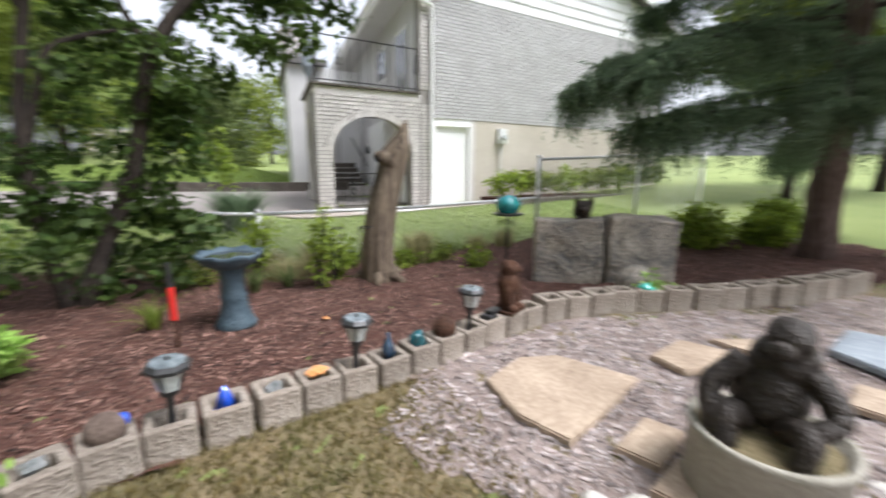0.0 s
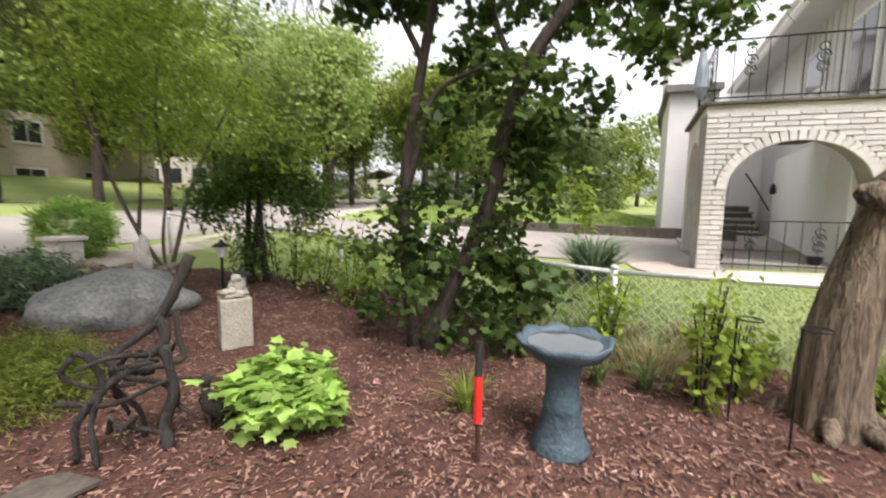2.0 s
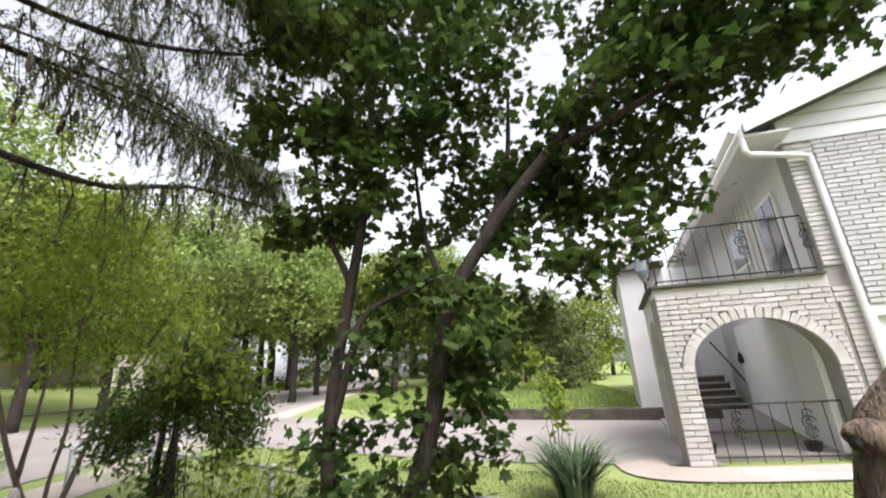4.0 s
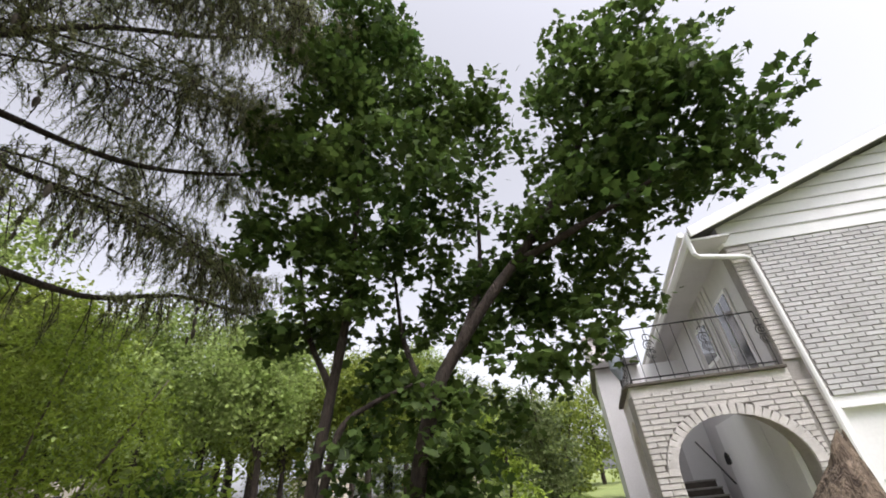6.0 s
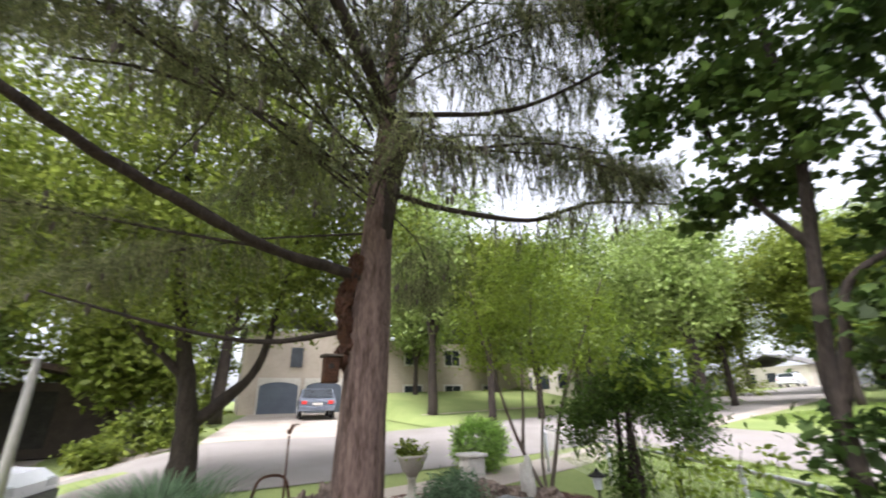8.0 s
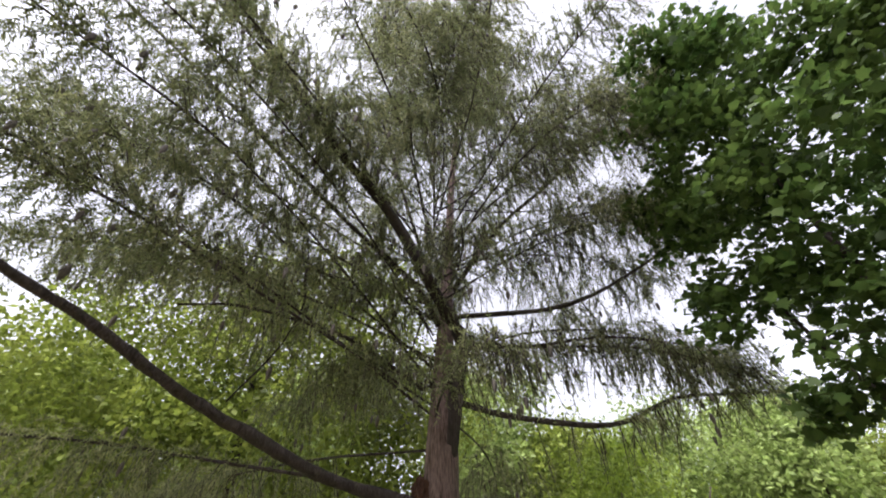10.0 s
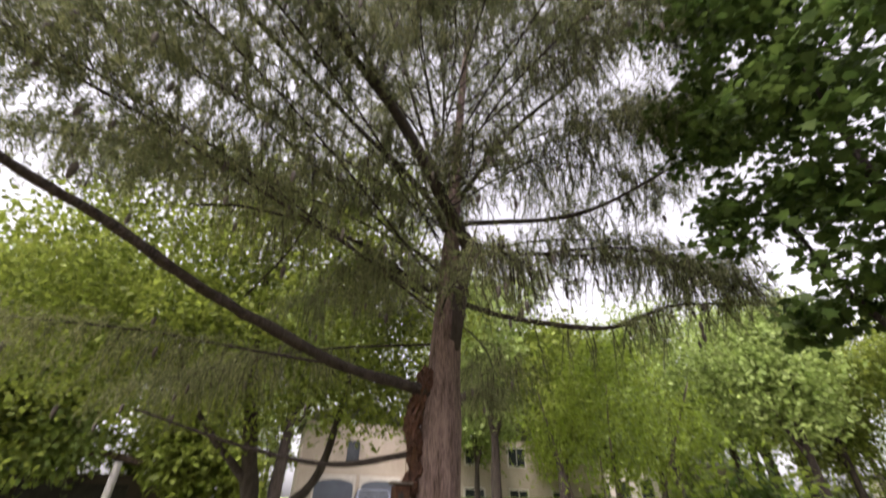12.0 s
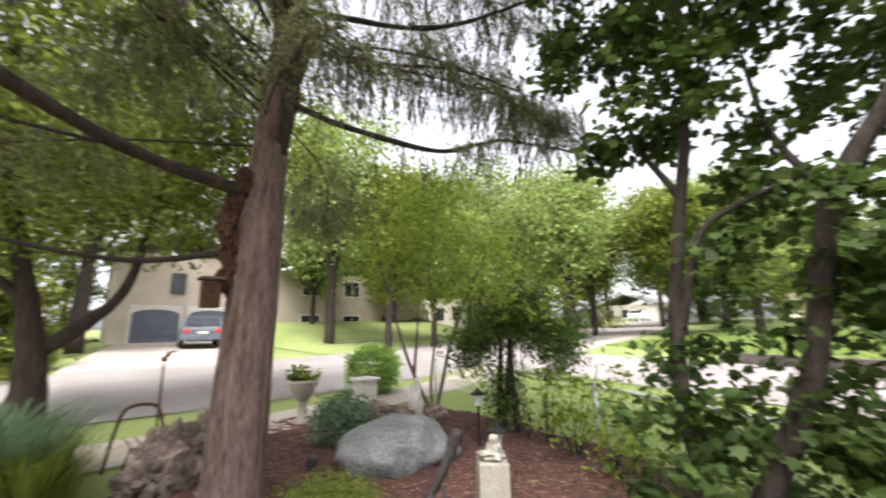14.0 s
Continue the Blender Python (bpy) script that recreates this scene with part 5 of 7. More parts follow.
ape = part("ape_statue", join(ball(0.12, 0.11, 0.13, 0, 0.02, 0.15, 3, 0.2, 2, 1), ball(0.10, 0.09, 0.10, 0.02, 0.03, 0.27, 3, 0.2, 2, 2), ball(0.068, 0.075, 0.075, 0.03, -0.02, 0.37, 3, 0.2, 2, 3), ball(0.045, 0.045, 0.035, 0.02, -0.075, 0.345, 2, 0.1), tube(smooth_line([(-0.08, -0.02, 0.27), (-0.16, -0.08, 0.16), (-0.12, -0.15, 0.03)], 5), 0.042, 0.035, 10, 0.2), tube(smooth_line([(0.1, 0.0, 0.26), (0.18, -0.06, 0.16), (0.12, -0.12, 0.1)], 5), 0.042, 0.035, 10, 0.2), tube(smooth_line([(-0.06, -0.04, 0.06), (-0.1, -0.13, 0.1), (-0.08, -0.17, 0.0)], 5), 0.05, 0.035, 10, 0.2), tube(smooth_line([(0.06, -0.04, 0.06), (0.12, -0.13, 0.1), (0.11, -0.16, 0.0)], 5), 0.05, 0.035, 10, 0.2)), M_BRONZE, None, smooth=True)
ape.matrix_basis = pose(2.0, 1.32, 0.265, 0, 0, -75)
tagged(ape, "dark seated ape statue sitting in a planter", "statue")

for i, (x, y, r, m_) in enumerate(((1.46, 1.52, 0.09, M_PALE), (1.58, 1.36, 0.06, M_PALE), (1.36, 1.60, 0.05, M_BLUESTONE), (1.72, 1.12, 0.05, M_PALE), (2.4, 1.05, 0.06, M_PALE), (2.5, 1.5, 0.05, M_BLUESTONE))):
    boulder(x, y, r * 1.2, r, r * 0.7, 50.5 + i, "small loose stone on the gravel patio", m_, "loose patio stones", 3)
cart = thing("garden_cart", "red tubular garden cart handle with black grip", "garden cart", CART[0], CART[1], ground_z(*CART))
part("handle", tube(smooth_line([(0, 0, 0), (-0.02, -0.1, 0.4), (0.0, -0.12, 0.82), (0.02, -0.05, 0.96), (0.02, 0.0, 0.98)], 6), 0.018, 0.016, 9), M_RED, cart, "red painted steel tube", smooth=True)
part("grip", tube([(0.02, 0.0, 0.98), (0.04, 0.06, 0.99), (0.06, 0.13, 0.995)], 0.021, 0.021, 10), M_BLACKP, cart, "black rubber grip", smooth=True)

for x, y, h in ((1.62, 4.42, 0.62), (1.42, 4.62, 0.6)):
    hoop = thing("plant_support", "thin dark metal plant stake with ring", "plant stake", x, y, 0, group="plant supports")
    part("stake", tube([(0, 0, -0.02), (0, 0, h / 2), (0, 0, h)], 0.006, 0.006, 6), M_IRON, hoop)
    part("ring", tube([(0.06 + 0.06 * math.cos(a), 0.06 * math.sin(a), h) for a in np.linspace(math.pi, 3 * math.pi, 16)], 0.005, 0.005, 5), M_IRON, hoop)
leaf = part("fallen_leaf", flat_leaf(), M_ORANGE, None)
leaf.matrix_basis = pose(1.12, 3.85, 0.02, 4, 6, 30)
tagged(leaf, "fallen orange leaf lying on mulch", "leaf")

# ---- garden plants ----
bush("lime_shrub", "bright lime-green broad-leaved shrub in the mulch", -0.93, 3.87, [(0, 0, 0.25, 0.25, 0.22, 0.13), (-0.1, 0.05, 0.14, 0.25, 0.22, 0.12), (0.12, -0.03, 0.17, 0.22, 0.2, 0.12)], 1500, 0.085, MAPLE_LEAF, L_LIME, 21, 0.05, 12, 0.45, 10, 2.2, 0.2)
for i, (x, y, h, s) in enumerate(((1.32, 4.75, 0.75, 5), (1.55, 4.95, 0.6, 6), (0.85, 5.4, 0.7, 7))):
    rose = thing("rose_bush", "thin staked rose bush with sparse green leaves", "shrub", x, y, ground_z(x, y), group="rose bushes")
    rg = np.random.default_rng(s)
    pts = []
    for k in range(7):
        a, l = rg.uniform(0, 6.28), rg.uniform(0.06, 0.16)
        tip = (l * math.cos(a), l * math.sin(a), h * rg.uniform(0.6, 1.05))
        part("stem", tube(smooth_line([(0.02 * math.cos(a), 0.02 * math.sin(a), 0), (l * 0.5 * math.cos(a), l * 0.5 * math.sin(a), h * 0.5), tip], 4), 0.007, 0.004, 5), M_BARK, rose)
        f = rg.random(46) ** 0.7
        pts.append(np.array(tip) * f[:, None] + rg.normal(size=(46, 3)) * 0.055)
    leaves("foliage", np.concatenate(pts), 0.065, OVAL_LEAF, L_LIGHT, rose, rg, 0.3)
for i, (x, y) in enumerate(((0.0, 4.28), (1.05, 4.9), (0.75, 4.9))):
    iris = thing("iris_clump", "clump of narrow arching grey-green blades", "plant", x, y, ground_z(x, y), group="blade clumps")
    rg = np.random.default_rng(40 + i)
    verts, faces = [], []
    for k in range(46):
        a, l, h = rg.uniform(0, 6.28), rg.uniform(0.05, 0.3), rg.uniform(0.12, 0.32)
        c, s = math.cos(a), math.sin(a)
        n = len(verts)
        for f in (0, 0.4, 0.75, 1):
            w = 0.011 * (1 - f) + 0.001
            r, zz = l * f * f + 0.02, h * (f - 0.35 * f**3) * 1.2
            verts += [(r * c - s * w, r * s + c * w, zz), (r * c + s * w, r * s - c * w, zz)]
        faces += [(n + 2 * j, n + 2 * j + 1, n + 2 * j + 3, n + 2 * j + 2) for j in range(3)]
    flat_mesh("foliage", verts, faces, L_OLIVE if i else L_MID, iris)


def blade_plant(name, label, x, y, count, reach, height, width, lmat, seed, cat="plant", base=0.1):
    ob = thing(name, label, cat, x, y, ground_z(x, y))
    rg = np.random.default_rng(seed)
    verts, faces = [], []
    for k in range(count):
        a, l, h = rg.uniform(0, 6.28), reach * rg.uniform(0.2, 1), height * rg.uniform(0.6, 1.1)
        b = base * rg.random()
        c, s = math.cos(a), math.sin(a)
        n = len(verts)
        for f in (0, 0.35, 0.7, 1):
            w = width * (1 - f) + 0.002
            r, zz = b + l * f**1.8, h * (f - 0.3 * f**3) * 1.25
            verts += [(r * c - s * w, r * s + c * w, zz), (r * c + s * w, r * s - c * w, zz)]
        faces += [(n + 2 * j, n + 2 * j + 1, n + 2 * j + 3, n + 2 * j + 2) for j in range(3)]
    flat_mesh("foliage", verts, faces, lmat, ob)
    return ob


blade_plant("yucca", "spiky grey-green yucca beside the driveway", 0.92, 8.2, 340, 0.78, 0.72, 0.022, L_BLUEDK, 3, base=0.2)
blade_plant("ornamental_grass", "tall soft green ornamental grass clump", -4.9, 1.75, 900, 0.75, 0.75, 0.012, L_BLUES, 4, base=0.45)
blade_plant("ornamental_grass", "soft green ornamental grass beside the rocks", -4.3, 2.0, 500, 0.5, 0.55, 0.012, L_MID, 6, base=0.3)
bush("clipped_grass_ball", "rounded bright green mounded grass", -7.05, 6.75, [(0, 0, 0.45, 0.52, 0.52, 0.46)], 5000, 0.14, SLIM_LEAF, L_LIME, 9, 0.05, 10, 0.7, 0, droop=-1.0)
bush("dwarf_spruce", "low blue-green dwarf spruce in the mulch", -4.45, 4.75, [(0, 0, 0.28, 0.42, 0.42, 0.28)], 3800, 0.09, SLIM_LEAF, L_BLUES, 10, 0.05, 14, 0.4, 6)
bush("juniper", "low spreading dark green juniper", -2.55, 3.55, [(0, 0, 0.1, 0.55, 0.5, 0.16), (-0.3, 0.2, 0.14, 0.4, 0.4, 0.16)], 12000, 0.05, SLIM_LEAF, L_MID, 12, 0.05, 14, 0.2, 4)
bush("sapling", "bright yellow-green young sapling behind the fence", 0.75, 9.0, [(0, 0, 1.0, 0.25, 0.22, 0.35), (0.02, 0, 1.4, 0.15, 0.12, 0.3)], 240, 0.11, OVAL_LEAF, L_LIGHT, 13, 0.07, 8, 0.2, 5)
for i, (x, y, s, n) in enumerate(((-1.75, 6.1, 0.3, 300), (-2.3, 6.35, 0.32, 300), (-1.3, 5.9, 0.22, 180), (-2.75, 6.5, 0.25, 220))):
    bush("fence_shrub", "airy light green shrub along the fence", x, y, [(0, 0, 0.55, s, s * 0.8, 0.5), (0.05, 0, 0.3, s, s, 0.3)], n, 0.075, OVAL_LEAF, L_LIGHT, 60 + i, 0.07, 10, 0.2, 9, group="fence shrubs")
for i, (x, y, s) in enumerate(((2.35, 5.0, 0.17), (2.85, 5.0, 0.18), (3.1, 4.6, 0.16), (0.25, 5.4, 0.2), (1.75, 5.35, 0.16))):
    bush("low_plant", "small leafy green perennial by the fence", x, y, [(0, 0, s * 0.6, s, s, s * 0.7)], 320, 0.055, OVAL_LEAF, L_MID if i % 2 else L_LIGHT, 80 + i, 0.04, 10, 0.2, 5, group="low perennials", category="plant")
blade_plant("dry_grass_tuft", "dry straw-coloured grass tuft by the fence", 2.6, 5.1, 260, 0.2, 0.4, 0.006, L_STRAW, 14, base=0.15)
blade_plant("dry_grass_tuft", "dry straw-coloured grass tuft by the fence", 1.15, 5.3, 260, 0.2, 0.2, 0.008, L_STRAW, 15, base=0.3)
for i in range(12):
    f = i / 11
    x, y = -0.6 + 4.6 * f, 6.1 - 0.95 * f - 0.05 * math.sin(i)
    blade_plant("dry_grass_tuft", "pale dry grass tuft along the fence", x, y, 110, 0.16, 0.16 + 0.05 * (i % 3), 0.007, L_STRAW if i % 3 else L_OLIVE, 160 + i, base=0.2)
for i, x in enumerate((7.0, 7.6, 8.3, 9.1, 9.8, 10.6, 11.4, 12.2, 13.0)):
    bush("bed_plant", "leafy green perennial in the raised bed", x, 8.75, [(0, 0, 0.5, 0.42, 0.35, 0.22 + 0.1 * (i % 3 == 0))], 420, 0.13, OVAL_LEAF, L_MID if i % 3 else L_LIGHT, 100 + i, 0.09, 12, 0.3, 5, group="raised bed plants", category="plant")
for i, (x, y, r) in enumerate(((5.9, 3.6, 0.3), (7.4, 3.3, 0.3), (6.75, 3.2, 0.22))):
    bush("garden_shrub", "dense green shrub near the patio spruce", x, y, [(0, 0, r * 0.9, r, r, r * 0.8)], 1500, 0.09, OVAL_LEAF, L_LIGHT, 130 + i, 0.08, 12, 0.4, 6, group="garden shrubs")

# arbor smothered in vine
arb = tree("vine_arbor", "dense dark vine smothering a garden arbor post", -3.4, 6.55, [([(-0.12, 0, 0), (-0.1, 0, 0.6), (-0.05, 0, 1.3)], 0.05, 0.03), ([(0.14, 0.05, 0), (0.12, 0, 0.6), (0.1, 0, 1.3)], 0.05, 0.03), ([(0, -0.1, 0), (0.02, 0, 0.6), (0.05, 0.1, 1.4)], 0.04, 0.03)], [(0.1, 0, 1.45, 0.5, 0.5, 0.3), (0.55, 0.2, 1.25, 0.45, 0.4, 0.28), (-0.4, -0.1, 1.2, 0.4, 0.4, 0.25), (0.8, 0.1, 0.98, 0.25, 0.25, 0.2), (-0.65, 0, 0.95, 0.2, 0.2, 0.2), (0, 0, 0.55, 0.2, 0.2, 0.6), (0.2, 0.3, 1.75, 0.35, 0.3, 0.2)], 9500, 0.08, SLIM_LEAF * np.array((2, 1)), L_DARK, M_BARK, 31, 0.12, 30, 0.2)
bush("vine_tips", "bright green vine tips spilling over the arbor", -3.0, 6.5, [(0.1, 0, 1.7, 0.6, 0.5, 0.3)], 500, 0.09, OVAL_LEAF, L_LIGHT, 32, 0.1, 12, 0.6, 3)

# twin-trunk maple
tree(
    "maple", "twin-trunk maple with dark green lobed leaves", -0.6, 5.2,
    [
        ([(0.06, 0, 0), (0.22, 0, 0.45), (0.52, 0, 1.15), (0.74, 0, 2.06), (1.10, 0, 2.64), (1.68, 0, 3.3), (2.2, 0, 4.0), (2.6, 0.1, 4.9)], 0.078, 0.022),
        ([(-0.05, 0, 0), (-0.12, 0, 0.6), (-0.14, 0, 1.45), (0.0, 0, 2.3), (0.12, 0, 3.07), (0.22, 0, 4.83), (0.3, 0, 5.8)], 0.058, 0.018),
        ([(-0.14, 0, 1.3), (-0.02, 0, 1.7), (0.1, 0, 2.05), (0.34, 0.05, 2.2), (0.6, 0.1, 2.3)], 0.035, 0.012),
        ([(0.0, 0, 2.3), (-0.3, 0.1, 2.9), (-0.5, 0.2, 3.8)], 0.03, 0.01),
        ([(1.0, 0, 2.5), (1.2, 0.4, 3.2), (1.3, 0.6, 4.2)], 0.04, 0.012),
        ([(1.5, 0, 3.1), (2.2, -0.2, 3.3), (2.9, -0.3, 3.6)], 0.035, 0.01),
        ([(0.76, 0, 2.1), (0.5, 0.3, 2.7), (0.4, 0.4, 3.5)], 0.035, 0.01),
        ([(1.7, 0, 3.3), (2.0, 0.5, 3.8), (2.3, 0.9, 4.4)], 0.03, 0.01),
    ],
    [
        (0.1, 0.0, 4.5, 0.9, 0.9, 0.9), (2.75, 0.0, 4.4, 0.85, 0.9, 0.9), (2.3, 0.0, 3.7, 0.8, 0.8, 0.5), (3.1, -0.2, 4.0, 0.8, 0.7, 0.65), (1.2, 0.5, 3.1, 0.9, 0.7, 0.5), (2.0, 0.5, 3.1, 0.9, 0.6, 0.4),
        (0.0, 0.0, 3.3, 0.6, 0.55, 0.7), (0.1, 0.0, 5.6, 0.85, 0.9, 0.8), (1.0, 0.3, 5.0, 0.5, 0.7, 0.5), (0.4, 0.2, 6.5, 0.8, 0.9, 0.6), (3.0, 0.1, 5.3, 0.9, 0.8, 0.7), (0.6, 0.4, 2.5, 0.55, 0.4, 0.45),
        (0.7, 0.05, 1.5, 0.2, 0.2, 0.4), (0.86, 0.05, 2.2, 0.22, 0.22, 0.35), (-0.15, 0.0, 0.95, 0.36, 0.3, 0.5), (0.7, 0.05, 0.8, 0.34, 0.3, 0.45), (0.25, 0.1, 0.35, 0.3, 0.3, 0.25), (0.0, 0.1, 1.9, 0.3, 0.3, 0.5),
        (0.7, 0.05, 1.2, 0.32, 0.3, 0.5), (-0.15, 0.0, 0.7, 0.42, 0.36, 0.45), (0.75, 0.05, 0.6, 0.42, 0.36, 0.4), (0.9, 0.05, 1.8, 0.3, 0.3, 0.35),
        (1.1, 0.0, 3.9, 0.5, 0.45, 0.5), (0.6, 0.1, 3.6, 0.4, 0.4, 0.4), (1.6, 0.1, 4.9, 0.5, 0.5, 0.5), (-0.6, 0.0, 3.9, 0.45, 0.4, 0.6), (-0.4, 0.1, 2.8, 0.35, 0.35, 0.4), (-0.7, 0.1, 5.0, 0.4, 0.4, 0.4),
        (1.95, 0.0, 2.5, 0.25, 0.25, 0.22), (1.45, 0.0, 2.3, 0.3, 0.3, 0.3), (1.1, 0.3, 1.9, 0.25, 0.25, 0.3),
    ],
    31000, 0.074, MAPLE_LEAF, L_MAPLE, M_BARK, 51, 0.105, 60, 0.2,
)

# multi-stem feathery tree
tree(
    "multi_stem_tree", "slender multi-stem tree with feathery light green leaves", -5.1, 6.66,
    [([(0, 0, 0), (-0.18, -0.2, 0.55), (-0.3, -0.4, 1.2), (-0.5, -0.6, 2.2), (-0.6, -0.8, 3.2)], 0.034, 0.012), ([(0.03, 0.0, 0), (0.0, 0.0, 0.5), (0.05, 0.05, 1.2), (0.0, 0, 2.2), (0.1, 0.1, 3.6)], 0.026, 0.01), ([(0.06, 0.05, 0), (0.14, 0.14, 0.5), (0.3, 0.28, 1.3), (0.6, 0.6, 2.3), (0.9, 0.9, 3.2)], 0.034, 0.012), ([(-0.2, -0.2, 0.6), (-0.05, -0.25, 1.2), (0.1, -0.3, 2.2)], 0.03, 0.01)],
    [(0, 0, 3.0, 1.0, 1.0, 0.95), (0.7, 0.7, 2.5, 0.6, 0.6, 0.7), (-0.5, -0.6, 2.5, 0.6, 0.6, 0.7), (0.1, 0.1, 2.0, 0.7, 0.7, 0.35), (0, 0, 3.7, 0.8, 0.8, 0.6)],
    9500, 0.095, SLIM_LEAF * np.array((1.8, 1)), L_LIGHT, M_STEMBARK, 52, 0.19, 34, 0.15, 0.9,
)

# big spruce by the rocks
SX, SY = -3.15, 3.17
# long bare limbs (points, thickness at the trunk, at the tip)
LONG_LIMBS = [
    ([(0.0, 0.0, 2.48), (0.1, -0.23, 2.54), (0.25, -0.89, 2.62), (0.55, -1.43, 2.73), (0.75, -1.76, 2.8), (1.05, -2.05, 2.85), (1.35, -2.38, 2.94), (1.65, -2.58, 2.92), (2.0, -2.9, 3.0)], 0.054, 0.02),
    ([(0.08, 0.1, 2.9), (0.2, 0.18, 3.6), (0.35, 0.18, 3.95), (0.53, -0.09, 4.2), (0.85, -0.75, 4.97), (1.15, -1.47, 5.48), (1.4, -2.12, 6.15), (1.65, -2.94, 7.06)], 0.085, 0.034),
    ([(0.02, 0.25, 4.9), (0.4, 0.82, 5.89), (1.05, 1.68, 6.83), (1.75, 3.31, 9.37)], 0.036, 0.014),
    ([(0.05, 0.05, 4.3), (0.2, -0.3, 4.69), (0.5, -1.18, 5.11), (1.0, -2.55, 5.84), (1.25, -3.06, 6.05), (1.55, -4.06, 6.6)], 0.034, 0.012),
    ([(0.05, 0.1, 3.5), (0.15, 0.16, 3.41), (0.45, 0.62, 3.19), (0.65, 1.45, 3.15), (0.75, 2.0, 3.36), (0.8, 2.4, 3.5), (0.95, 3.5, 3.64)], 0.036, 0.012),
    ([(0.05, 0.2, 4.45), (0.15, 0.38, 4.45), (0.6, 1.12, 4.4), (0.9, 1.68, 4.58), (1.25, 2.6, 5.2), (1.45, 3.4, 5.6)], 0.036, 0.012),
    ([(0.0, -0.1, 3.55), (0.35, -0.95, 3.75), (0.65, -1.78, 3.67), (0.85, -2.18, 3.45)], 0.022, 0.007),
    ([(0.35, -0.95, 4.3), (0.55, -1.42, 4.3), (0.56, -1.38, 3.87), (0.45, -1.48, 3.48), (0.35, -1.73, 3.03)], 0.014, 0.006),
    ([(0.0, -0.15, 2.05), (-0.2, -0.8, 1.95), (-0.3, -1.5, 2.05), (-0.5, -2.4, 2.3)], 0.028, 0.008),
    ([(0.1, 0.1, 4.0), (0.5, 0.9, 3.95), (0.95, 1.5, 3.9), (1.25, 2.1, 3.75)], 0.02, 0.007),
    ([(0.0, -0.1, 5.2), (0.3, -0.5, 6.0), (0.6, -0.9, 6.9), (0.8, -1.2, 7.6)], 0.024, 0.008),
]
big = [([Vector(p) for p in pts[1:]], 0.012, 0.4) for pts, _, _ in LONG_LIMBS[2:6]]
big += [([Vector(p) + Vector((0, 0, 0.02)) for p in LONG_LIMBS[1][0][3:]], 0.01), ([(0.25, -0.89, 2.62), (0.1, -1.6, 2.7), (0.1, -2.4, 2.75), (0.2, -3.2, 2.7)], 0.014, 0.6)]
